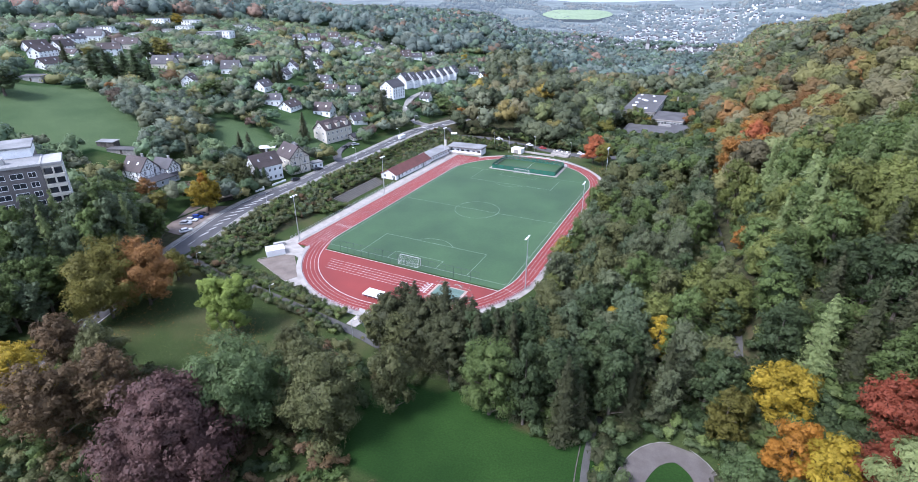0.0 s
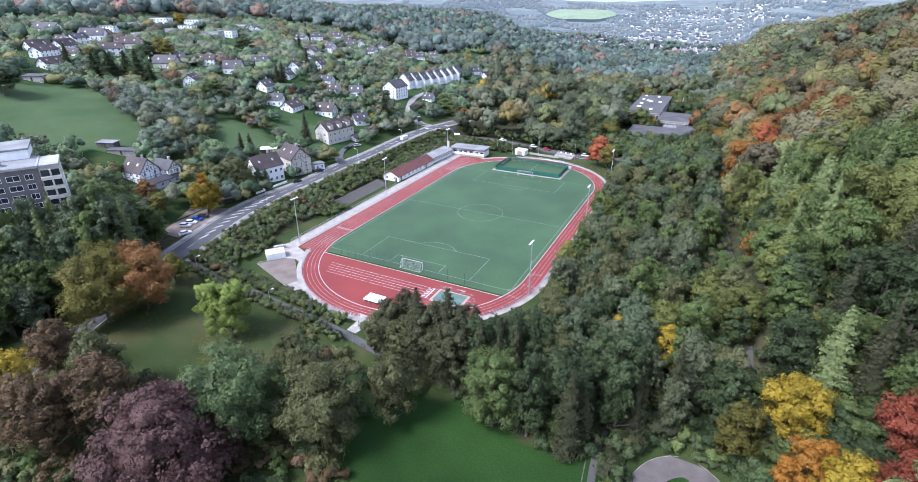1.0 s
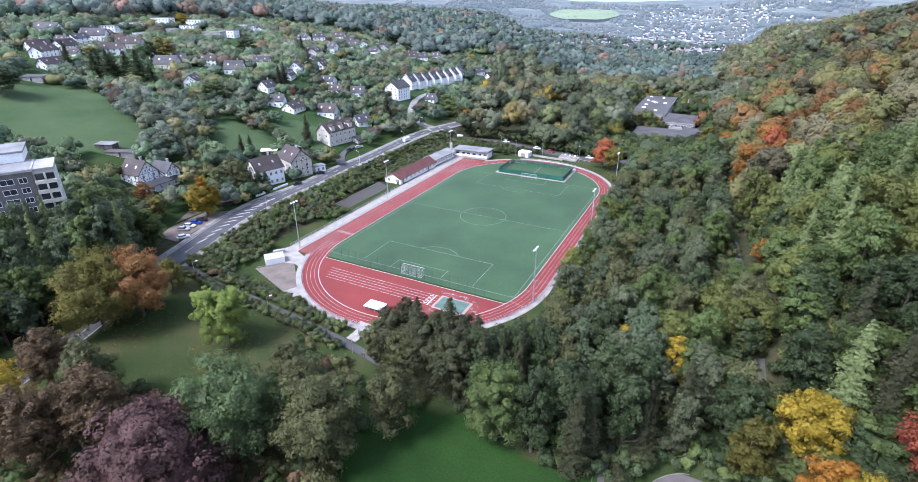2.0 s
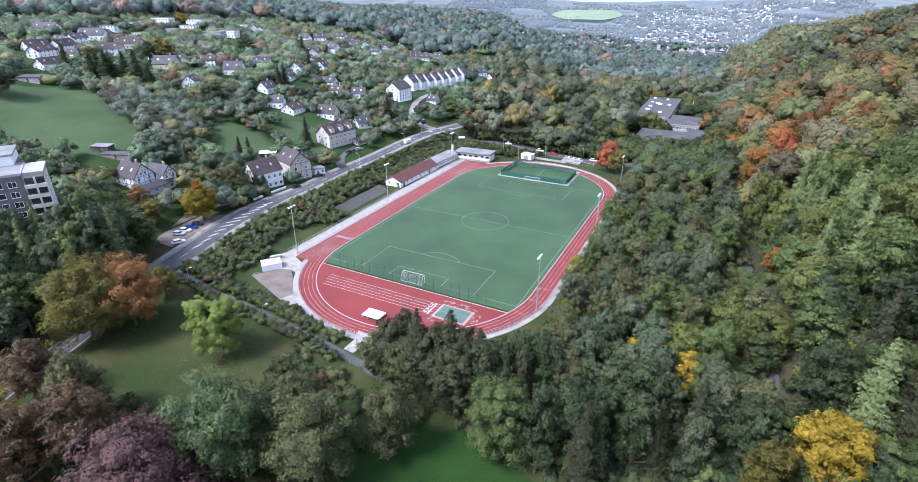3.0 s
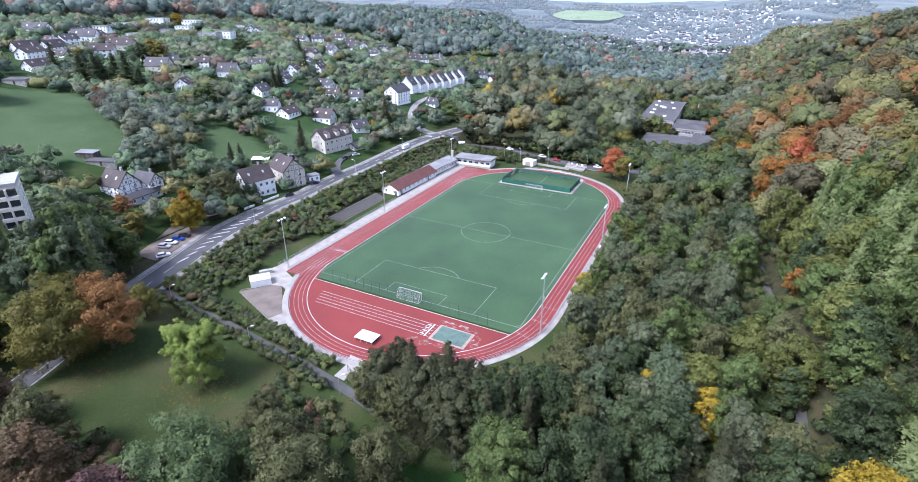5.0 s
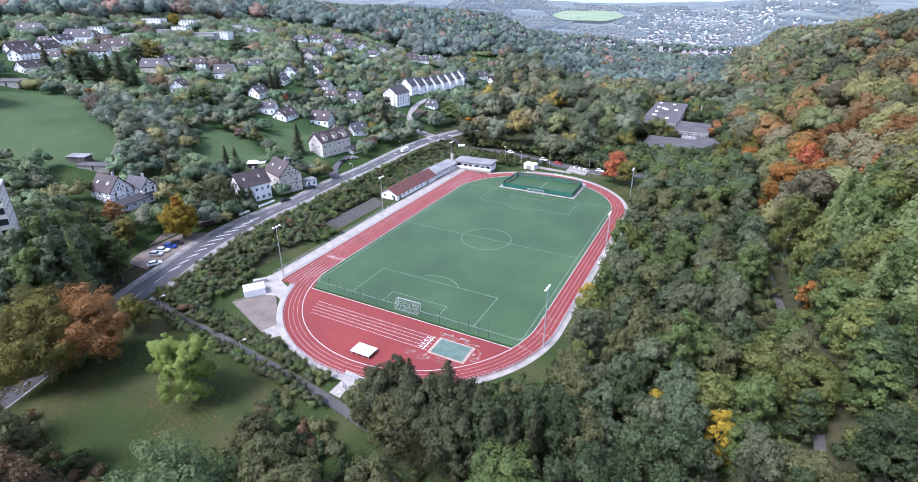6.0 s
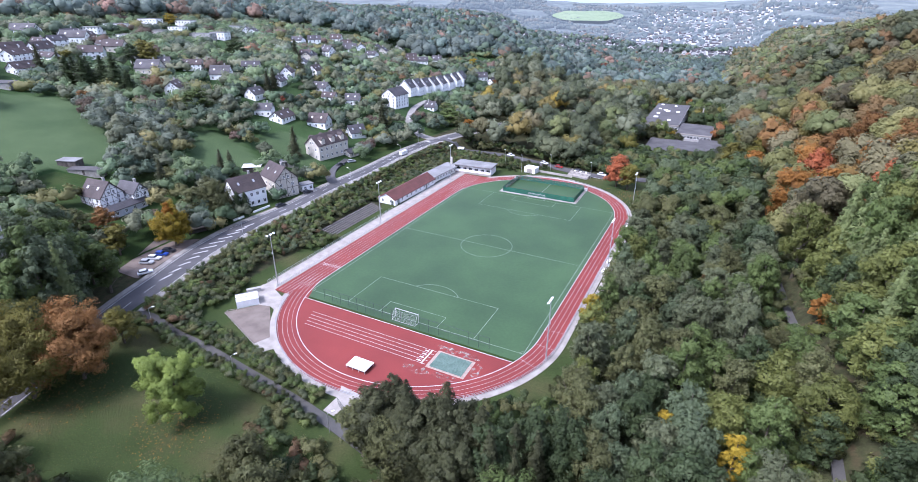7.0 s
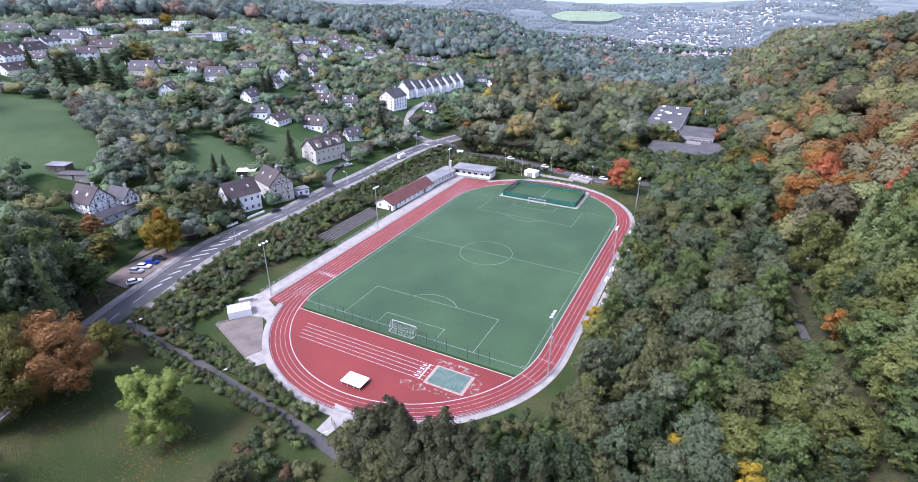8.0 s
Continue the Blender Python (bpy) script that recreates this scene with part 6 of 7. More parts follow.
def woods(name, label, X, Y, H, R, kinds, pick, leaves, leaf, lumps, seed, far=False):
    """Many domed crowns joined into one piece of woodland. pick: the index of each crown's kind."""
    rng = np.random.default_rng(seed)
    n = len(X)
    if not n:
        return None
    Z = ground(X, Y)
    tall = np.minimum(R * rng.uniform(1.0, 1.35, n), H * 0.46)
    mid = np.stack([X, Y, Z + H - tall], 1)
    size3 = np.stack([R * rng.uniform(0.88, 1.12, n), R * rng.uniform(0.88, 1.12, n), tall], 1)
    # the lumps sit in a spiral on the upper part of each dome
    m = n * lumps
    k = (np.arange(lumps) + 0.5) / lumps
    up = np.clip(1 - 1.3 * k + rng.normal(0, 0.09, (n, lumps)), -0.45, 0.98)
    ang = rng.uniform(0, 2 * np.pi, (n, 1)) + 2.4 * np.arange(lumps) + rng.normal(0, 0.3, (n, lumps))
    flat = np.sqrt(1 - up ** 2)
    out = np.stack([flat * np.cos(ang), flat * np.sin(ang), up], -1).reshape(m, 3)
    tree_of = np.repeat(np.arange(n), lumps)
    c = mid[tree_of] + out * size3[tree_of] * rng.uniform(0.56, 0.76, (m, 1))
    rr = (R[tree_of] * rng.uniform(0.34, 0.5, m) * (1.35 if lumps < 5 else 1.0))[:, None] * (1, 1, 0.85)
    per = max(1, leaves // lumps)
    d = rng.normal(size=(m * per, 3)) * 0.75 + np.repeat(out, per, 0) * 0.75 + (0, 0, 0.12)
    d /= np.linalg.norm(d, axis=1, keepdims=True)
    src = np.repeat(np.arange(m), per)
    p = c[src] + d * rr[src] * rng.uniform(0.72, 1.14, (m * per, 1))
    size = np.broadcast_to(leaf, n)[tree_of][src] * rng.uniform(0.6, 1.5, m * per)
    tilt = rng.normal(0, 0.3, (m * per, 3))
    v, f = sprays(p, d + tilt + (0, 0, 0.1), size, 0.65, rng)
    nv = np.repeat(0.6 * d + 0.75 * (p - mid[tree_of][src]) / size3[tree_of][src] + 0.75 * tilt, 3, 0)
    hearts = np.vstack([c, mid])
    v2, f2 = cores(hearts, np.vstack([rr * 0.74, size3 * 0.5]))
    n2 = (v2 - np.repeat(np.vstack([mid[tree_of], mid]), 12, 0)) / np.repeat(np.vstack([size3[tree_of], size3]), 12, 0) + 0.6 * (v2 - np.repeat(hearts, 12, 0)) / np.repeat(np.vstack([rr, size3]), 12, 0)
    owner = np.concatenate([np.repeat(tree_of, per), np.repeat(np.concatenate([tree_of, np.arange(n)]), 20)])
    me = mesh_from(name, np.vstack([v, v2]), np.vstack([f, f2 + len(v)]), [{0: LEAF, 1: FAR_HAZE_LEAF, 2: VALLEY_HAZE_LEAF, 3: MID_HAZE_LEAF}[int(far)][q] for q in kinds], pick[owner], normals=np.vstack([nv, n2]))
    tone = rng.uniform(-0.34, 0.3, n)
    me.attributes.new("tone", "FLOAT", "FACE").data.foreach_set("value", tone[owner].astype(np.float32))
    return tagged(part(name, me, None), label, "woodland", kind="stuff")


def FIELD_HARD(X, Y):
    return np.hypot(X, np.clip(np.abs(Y) - STRAIGHT, 0, None)) < R_IN + 8


def right_of_field(X, Y):
    return (np.hypot(X - 88, Y + 62) > 9) & (np.hypot(X - 77, Y + 70) > 6) & (X > 47) & (X < 92) & (Y > -92) & (Y < 112) & (line_gap(X, Y, RIGHT_PATH) > 3.2) & (line_gap(X, Y, np.array([(90.5, -20), (86, -48)], float)) > 3.6)


def belt(X, Y):
    return (X > 43) & (X < 96) & (Y > -106 + 0.0 * X) & (Y < -88 + 0.02 * X) & ~inside(X, Y, LAWNS["park_lawn"]) & (np.hypot(X - 86, Y + 105) > 12.5) & (line_gap(X, Y, PATH_LINE) > 6)


rng0 = np.random.default_rng(11)
# trees that stand out
tree("purple", 6, -144, 22, 12, leaves=9500, leaf=1.0, seed=1, low=0.05)
tree("fresh", 8, -131.5, 24, 10, leaves=8000, leaf=0.8, seed=2, low=0.05)
tree("brown", -17, -140.5, 21, 6.8, leaves=3200, leaf=0.85, seed=3, low=0.05)
tree("brown", -22, -149, 21, 7.5, leaves=3400, leaf=0.85, seed=4, low=0.05)
tree("olive", -28, -135, 19, 6, leaves=2800, leaf=0.85, seed=24, low=0.05)
tree("brown", -44, -135, 16.5, 6.2, leaves=3200, leaf=0.8, seed=63, low=0.05)
tree("yellow", -33, -148, 22, 7, leaves=2600, leaf=0.85, seed=5)
tree("olive", 24, -124.5, 20.5, 8.5, leaves=5200, leaf=0.75, seed=6, low=0.05)
tree("olive", 14.5, -119, 18, 6.8, leaves=3600, leaf=0.75, seed=7, low=0.05)
tree("olive", 31.5, -113, 17.5, 5.8, leaves=3000, leaf=0.75, seed=27, low=0.05)
tree("olive", 4, -112, 13.5, 5.2, leaves=2200, leaf=0.7, seed=29, low=0.05)
tree("lime", -21.4, -106.4, 18.4, 6.2, leaves=8000, leaf=0.65, seed=8, low=0.02)
tree("lime", -28.6, -105.6, 16.8, 4.0, leaves=2800, leaf=0.65, seed=38, low=0.04)
tree("rust", -51, -109, 22.5, 9.6, leaves=9500, leaf=0.7, seed=10, low=0.03)
tree("gold_green", -54.5, -117.5, 24, 10.5, leaves=10000, leaf=0.75, seed=11, low=0.03)
tree("gold_green", -55, -97, 13, 4.4, leaves=1800, leaf=0.7, seed=39, low=0.05)
tree("green", 50, -105, 21.5, 6.6, leaves=7500, leaf=0.6, seed=12, low=0.02)
tree("green", 63.5, -102.5, 6, 3.6, leaves=1800, leaf=0.5, seed=61, low=0.02)
tree("lime", 74.5, -110.5, 3.2, 1.7, leaves=500, leaf=0.4, seed=62, low=0.02)
tree("yellow", 101.5, -89, 21.5, 6, leaves=3600, leaf=0.7, seed=13, low=0.05)
tree("orange", 102.8, -101.5, 18, 5, leaves=3200, leaf=0.7, seed=14, low=0.05)
tree("yellow", 107.8, -103.5, 17.5, 5.2, leaves=3200, leaf=0.7, seed=40, low=0.05)
tree("red", 116, -94.5, 26, 6.2, leaves=3600, leaf=0.7, seed=15, low=0.05)
tree("red", 114.5, -105, 23, 5.6, leaves=2800, leaf=0.7, seed=59, low=0.05)
tree("gold_green", 93.5, -93, 15, 4.6, leaves=2600, leaf=0.65, seed=60, low=0.03)
tree("fresh", 97.5, -103, 8.5, 4.6, leaves=1800, leaf=0.6, seed=41, low=0.03)
tree("yellow", 68, -74, 15.5, 2.8, leaves=1000, leaf=0.7, seed=16)
tree("yellow", 79, -79, 20, 3.0, leaves=1100, leaf=0.7, seed=17)
tree("sap", 85.5, -58, 21.5, 6.5, leaves=3600, leaf=0.75, seed=42, low=0.04)
tree("sap", 91.5, -66, 25, 6, leaves=3600, leaf=0.75, seed=43, low=0.04)
tree("sap", 77, -70, 19.5, 6, leaves=3400, leaf=0.75, seed=44, low=0.04)
tree("copper", 94.2, -33, 24, 3.2, leaves=1200, leaf=0.8, seed=45)
tree("rust", 74, -13, 17, 4.5, leaves=1600, leaf=0.8, seed=46)
tree("yellow", 46, -36, 13, 3.4, leaves=1200, leaf=0.75, seed=47)
# autumn trees on the front of the hill
HILL_WARM = [("copper", 90.5, 31, 36.5, 7.5), ("salmon", 96.5, 41, 40, 6.5), ("copper", 98, 22, 40, 5.5), ("copper", 96, 62, 37, 7), ("rust", 105.5, 69, 42, 7.5), ("rust", 114, 75, 47, 7), ("copper", 111, 38, 46, 6.5), ("rust", 120, 47, 50, 6.5), ("salmon", 108, 8, 47, 5), ("gold_green", 84.5, 112, 25, 6), ("copper", 82, 98, 24, 5.5), ("rust", 93, 108, 33, 7), ("copper", 90, 149, 31, 7), ("rust", 121, 147, 45, 7)]
for k, (kind, x, y, top, r) in enumerate(HILL_WARM):
    tree(kind, x, y, top, r, leaves=2400, leaf=0.95, seed=48 + k, low=0.1)
tree("gold_green", 74, 127, 19, 5.5, leaves=1800, leaf=1.0, seed=53)
tree("salmon", 27.5, 88, 16.8, 6.6, leaves=2400, leaf=0.8, seed=18, low=0.05)
tree("gold_green", 33, 86, 13.5, 5.2, leaves=2200, leaf=0.8, seed=19, low=0.05)
tree("orange", -89, -56.5, 20.4, 2.2, leaves=1100, leaf=0.8, seed=20, low=0.6)
tree("yellow", -89.5, -56, 19.4, 6.4, leaves=4200, leaf=0.8, seed=21, low=0.06)
tree("olive", -98.5, -33, 19, 7.6, leaves=4200, leaf=0.8, seed=54, low=0.04)
for x, y in ((-92.2, -23.5), (-92.8, -27)):
    planted("dark", x, y, 8.5, 1.7, "conifer", 1, 20 * y, 1500, 0.9)
tree("dark", -94, -25.5, 13, 3.4, shape="conifer", leaves=1500, leaf=0.7, seed=55, low=0.02)
tree("conifer", -116, -8, 22, 3.6, shape="conifer", leaves=1700, leaf=0.8, seed=56, low=0.03)
for x, y, top, r in ((20.5, -95.5, 18, 6.4), (28, -96.8, 22.5, 6.6), (34.7, -94.6, 23.2, 6.6), (41.5, -95, 21.2, 5.4), (47, -94, 19, 4.6), (38, -99.5, 20, 6), (25, -94.5, 20.5, 5.6), (31.4, -95.2, 22.4, 6), (37.8, -94.4, 22, 5.5)):
    tree("conifer", x, y, top, r, shape="conifer" if x in (28, 34.7, 41.5, 47) else "broad", leaves=5200, leaf=0.8, seed=int(x), low=0.03)
tree("olive", 17.5, -97, 15, 5, leaves=2600, leaf=0.7, seed=57, low=0.04)
tree("olive", 25, -98.5, 16, 5.5, leaves=2600, leaf=0.7, seed=58, low=0.04)

def plant(X, Y, hmin, hmax, weights, leaves, leaf, wide=(0.9, 1.25), seed=0):
    r = np.random.default_rng(seed)
    names = list(weights)
    pr = np.array([weights[k] for k in names], float)
    for x, y in zip(X, Y):
        k = names[r.choice(len(names), p=pr / pr.sum())]
        planted(k, float(x), float(y), r.uniform(hmin, hmax), r.uniform(*wide), "conifer" if k in ("conifer", "larch") else "broad", int(r.integers(3)), r.uniform(0, 360), leaves, leaf)


X, Y = scatter(rng0, 10, -112, 100, -84, 6.5, belt)
# only dark kinds, so leaf colour carries part of the belt's shade
plant(X, Y, 16, 22, {"conifer": 5, "dark": 6}, 5200, 0.52, wide=(0.75, 1.05), seed=1)
X, Y = scatter(rng0, 46, -92, 94, 30, 7.0, right_of_field)
plant(X, Y, 15, 20, {"green": 2.5, "dark": 1.2, "blue": 1.5, "olive": 3, "pale": 3.5, "sap": 0.8}, 5200, 0.5, wide=(0.75, 1.02), seed=2)
X, Y = scatter(rng0, 90, -88, 138, 2, 6.3, lambda X, Y: (X > np.interp(Y, RIGHT_PATH[:, 1], RIGHT_PATH[:, 0])) & (line_gap(X, Y, RIGHT_PATH) > 2.8) & (np.hypot(X - 102, Y + 97) > 14) & (np.hypot(X - 118, Y + 101) > 10))
# darker kinds put the deep shadow of this gap into the leaves
plant(X[Y < -62], Y[Y < -62], 14, 22, {"dark": 5, "conifer": 3, "green": 1.5, "larch": 1}, 5000, 0.5, wide=(0.85, 1.15), seed=9)
X, Y = X[Y >= -62], Y[Y >= -62]
plant(X, Y, 17, 26, {"larch": 5, "green": 1.6, "dark": 0.3, "sap": 2.4}, 5000, 0.5, wide=(0.8, 1.1), seed=6)

for k, (kind, x, y, h) in enumerate((("sap", 97, -40, 16), ("green", 96.6, -48, 17), ("larch", 99, -31, 19), ("green", 88.6, -51, 14), ("sap", 98, -58, 18), ("olive", 90, -59, 15), ("olive", 86.5, -44, 9), ("green", 99.5, -66, 17), ("dark", 91.5, -70, 13))):
    planted(kind, x, y, h, 1.1, "conifer" if kind == "larch" else "broad", k % 3, 50 * k, 5000, 0.5)

# places of the far houses, kept free of trees
_r = np.random.default_rng(77)
FAR_SPOTS = [(_r.uniform(-480, 60) + 0.15 * y * _r.uniform(0, 1), y) for y in 1080 + 1700 * _r.uniform(0, 1, 620) ** 1.3] + [(_r.uniform(-620, -200), _r.uniform(560, 1250)) for _ in range(150)]


def clear_of_far(X, Y):
    ok = np.ones(X.shape, bool)
    for x, y in FAR_SPOTS:
        ok &= (np.abs(X - x - 4) > 13) | (np.abs(Y - y + 14) > 24)
    return ok


# far woodland

def near_hill(X, Y):
    clear = np.ones(X.shape, bool)
    for _, x, y, _, r in HILL_WARM:
        clear &= np.hypot(X - x - 0.1 * r, Y - y + 0.45 * r) > 0.85 * r
    return clear & (X > 86) & (Y > -150) & (Y < 110) & (X < 190) & ~((X < 138) & (Y < 0) & (Y > -88)) & ~((X < 103) & (Y < -88)) & (line_gap(X, Y, RIGHT_PATH) > 3.0) & (np.hypot(X - 102, Y + 97) > 12) & (np.hypot(X - 118, Y + 101) > 8)


def wood_piece(name, label, keep, box_, gap, hr, leaves, leaf, lumps, weights, seed, far=False, spread=(0.5, 0.82)):
    r = np.random.default_rng(seed)
    X, Y = scatter(r, *box_, gap, keep)
    kinds = list(weights)
    pr = np.array([weights[k] for k in kinds], float)
    # kinds stand in loose groups
    g = np.sin(X * 0.09 + 1.3 * np.sin(Y * 0.05)) * np.cos(Y * 0.08 + seed)
    warm = 0.14 * np.exp(-((X - 108) / 28) ** 2 - ((Y - 85) / 75) ** 2)
    u = np.clip(r.uniform(0, 1, len(X)) * 0.86 + 0.14 * (0.5 + 0.5 * g) + warm, 0, 0.9999)
    pick = np.searchsorted(np.cumsum(pr / pr.sum()), u)
    H = r.uniform(*hr, len(X))
    R = gap * r.uniform(*spread, len(X))
    return woods(name, label, X, Y, H, R, kinds, pick, leaves, leaf, lumps, seed, far=far)


HILLMIX = {"dark": 0.9, "green": 1.8, "sap": 2.4, "olive": 3.6, "gold_green": 2.2, "brown": 0.6, "rust": 1.1, "copper": 0.6}
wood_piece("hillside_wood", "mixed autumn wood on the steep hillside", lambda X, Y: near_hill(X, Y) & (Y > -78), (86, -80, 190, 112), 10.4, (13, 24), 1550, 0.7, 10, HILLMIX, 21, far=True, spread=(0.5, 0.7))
wood_piece("hillside_wood", "green wood at the foot of the steep hill", lambda X, Y: near_hill(X, Y) & (Y < -76) & (np.hypot(X - 114, Y + 100) > 14), (100, -124, 170, -76), 8.6, (12, 22), 900, 0.8, 7, {"dark": 1, "green": 3, "larch": 2, "olive": 2}, 26)
wood_piece("edge_wood", "green wood between the track and the hill", lambda X, Y: right_of_field(X, Y) & (Y > 30), (34, 28, 94, 82), 6.5, (14, 19), 520, 0.9, 4, {"green": 3, "dark": 3, "blue": 2, "olive": 3}, 20)
wood_piece("edge_wood", "green wood beyond the track's bend", lambda X, Y: right_of_field(X, Y), (44, 82, 94, 112), 6.2, (8, 12), 420, 0.9, 4, {"green": 3, "dark": 3, "blue": 2, "olive": 3}, 18)
wood_piece("edge_wood", "low trees in front of the school", lambda X, Y: (X > 44) | (Y > np.interp(X, SIDE_ROAD[:, 0], SIDE_ROAD[:, 1]) + 5), (4, 104, 90, 160), 5.0, (4, 7), 300, 0.95, 3, {"green": 3, "dark": 2, "blue": 2, "olive": 3}, 19)
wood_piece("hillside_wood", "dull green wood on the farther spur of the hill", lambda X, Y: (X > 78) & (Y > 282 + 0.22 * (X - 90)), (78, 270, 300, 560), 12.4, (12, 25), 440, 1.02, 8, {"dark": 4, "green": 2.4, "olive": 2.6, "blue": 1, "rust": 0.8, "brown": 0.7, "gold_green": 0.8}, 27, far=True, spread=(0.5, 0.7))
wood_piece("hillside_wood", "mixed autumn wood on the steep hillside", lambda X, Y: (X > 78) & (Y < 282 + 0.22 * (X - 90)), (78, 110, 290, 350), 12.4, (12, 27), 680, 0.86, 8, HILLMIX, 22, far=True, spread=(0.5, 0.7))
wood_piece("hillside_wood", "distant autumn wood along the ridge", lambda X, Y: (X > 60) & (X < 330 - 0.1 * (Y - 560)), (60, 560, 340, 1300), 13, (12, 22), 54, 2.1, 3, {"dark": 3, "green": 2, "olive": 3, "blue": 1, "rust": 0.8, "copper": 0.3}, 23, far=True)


def school_grounds(X, Y):
    ok = np.ones(X.shape, bool)
    for x0, y0, x1, y1 in ((17, 226, 41, 310), (41, 209, 62, 243), (28, 150, 56, 196), (56, 166, 69, 204)):
        ok &= (X < x0 - 4) | (X > x1 + 4) | (Y < y0 - 14) | (Y > y1 + 4)
    return ok


wood_piece("school_trees", "mixed trees round the school buildings", school_grounds, (4, 150, 84, 336), 7.5, (8, 14), 260, 1.1, 4, {"green": 3, "olive": 2, "dark": 2, "gold_green": 1, "rust": 0.5}, 36)
SCHOOL = [(20, 150), (76, 150), (76, 250), (60, 335), (5, 335), (10, 240)]
VALMIX = {"green": 3, "blue": 3, "dark": 7, "olive": 2.2, "gold_green": 0.8, "yellow": 0.25, "rust": 0.7, "orange": 0.15, "red": 0.15}
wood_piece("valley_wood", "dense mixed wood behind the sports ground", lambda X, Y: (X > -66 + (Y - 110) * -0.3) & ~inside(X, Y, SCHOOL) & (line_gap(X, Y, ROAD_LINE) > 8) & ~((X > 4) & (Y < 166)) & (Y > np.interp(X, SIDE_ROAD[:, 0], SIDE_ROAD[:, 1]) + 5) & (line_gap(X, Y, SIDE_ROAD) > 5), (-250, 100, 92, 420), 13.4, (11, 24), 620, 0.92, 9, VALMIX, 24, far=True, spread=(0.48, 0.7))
wood_piece("edge_wood", "bushes hiding the front of the school", lambda X, Y: X > 0 * Y, (8, 199, 40, 221), 5.0, (5, 8), 160, 1.2, 3, {"green": 3, "olive": 2, "yellow": 0.5, "dark": 1}, 17)
wood_piece("far_shrubs", "bushes along the side road below the wood", lambda X, Y: (line_gap(X, Y, SIDE_ROAD) > 3.6) & (line_gap(X, Y, SIDE_ROAD) < 13) & (Y > np.interp(X, SIDE_ROAD[:, 0], SIDE_ROAD[:, 1])), (-70, 100, 42, 128), 3.2, (2.5, 6), 120, 0.8, 2, {"dark": 3, "green": 3, "olive": 2}, 16)
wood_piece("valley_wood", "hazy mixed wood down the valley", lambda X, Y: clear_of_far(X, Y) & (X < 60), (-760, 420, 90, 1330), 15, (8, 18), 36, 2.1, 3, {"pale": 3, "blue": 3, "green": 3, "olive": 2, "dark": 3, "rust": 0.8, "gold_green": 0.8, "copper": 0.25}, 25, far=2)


def clear_of_things(X, Y, gap=1.0):
    ok = np.ones(X.shape, bool)
    for x, y, r in SPOTS:
        ok &= np.hypot(X - x, Y - y) > r + gap
        if x < -100:
            ok &= (np.hypot(X - x - 5, Y - y + 8) > r) & (np.hypot(X - x - 10, Y - y + 15) > r * 0.8)
    for line, w in ((ROAD_LINE, 8.5), (UP_ROAD, 5.5), (SIDE_ROAD, 5.5), (LANE_A, 4)):
        ok &= line_gap(X, Y, line) > w
    return ok


def left_slope(X, Y):
    lumpy = np.sin(X * 0.071 + 2 * np.sin(Y * 0.043)) + np.sin(Y * 0.063 + 1.7 * np.sin(X * 0.039))
    ok = clear_of_things(X, Y) & (X < -88)
    for m in HILL_MEADOWS:
        ok &= ~inside(X, Y, m)
    return ok & (lumpy > np.where(Y < -20, -1.9, -1.35)) & ~inside(X, Y, [(-98, -78), (-80, -78), (-82, -50), (-98, -50)])


# trees that stand out on the slope
for k, (x, y) in enumerate(((-266, 20), (-256, 22), (-246, 24), (-237, 25), (-228, 26), (-261, 14), (-250, 16), (-287, 14), (-295, 28), (-243, 171), (-184, 83), (-199, 129), (-122, -8), (-124, -34), (-251, 180), (-205, 360), (-350, 301), (-192, 96), (-116, 30), (-110, 96))):
    grove = k < 7
    planted("dark" if grove else "conifer", x, y, (15 if grove else 11) + 2.2 * (k % 4), 2.1 if grove else 1.3, "conifer", k % 3, 47 * k, 2600, 0.75)
for kind, x, y, h, wide in (("dark", -248, -40, 18, 1.9), ("dark", -262, -44, 17, 1.8), ("green", -183, 32, 15, 2.0), ("gold_green", -278, 73, 18, 1.8), ("dark", -260, 129, 16, 1.9), ("dark", -284, 66, 14, 1.6), ("yellow", -394, 179, 13, 1.7), ("gold_green", -297, 34, 12, 1.6), ("rust", -223, -1, 9, 1.6), ("red", -166, 76, 8, 1.3), ("orange", -163, 87, 8, 1.3), ("yellow", -170, 343, 12, 1.6), ("green", -92, 147, 13, 2.1), ("green", -99, 156, 13, 1.8), ("rust", -118, 283, 11, 1.6)):
    planted(kind, x, y, h, wide, "broad", int(h) % 3, 31 * h, 1500, 0.9)
for kind, x, y, h, wide in (("red", -102, 640, 16, 1.8), ("gold_green", -242, 392, 14, 1.7), ("orange", -72, 133, 9, 1.9), ("olive", -80, 138, 11, 1.8), ("olive", -103, -38, 12, 1.6), ("olive", -107, -27, 11, 1.7), ("rust", -110, -66, 11, 1.5), ("gold_green", -98, -70, 12, 1.4), ("olive", -114, -72, 11, 1.6), ("green", -121, -76, 12, 1.5)):
    planted(kind, x, y, h, wide, "broad", int(h) % 3, 31 * h, 1500, 0.9)
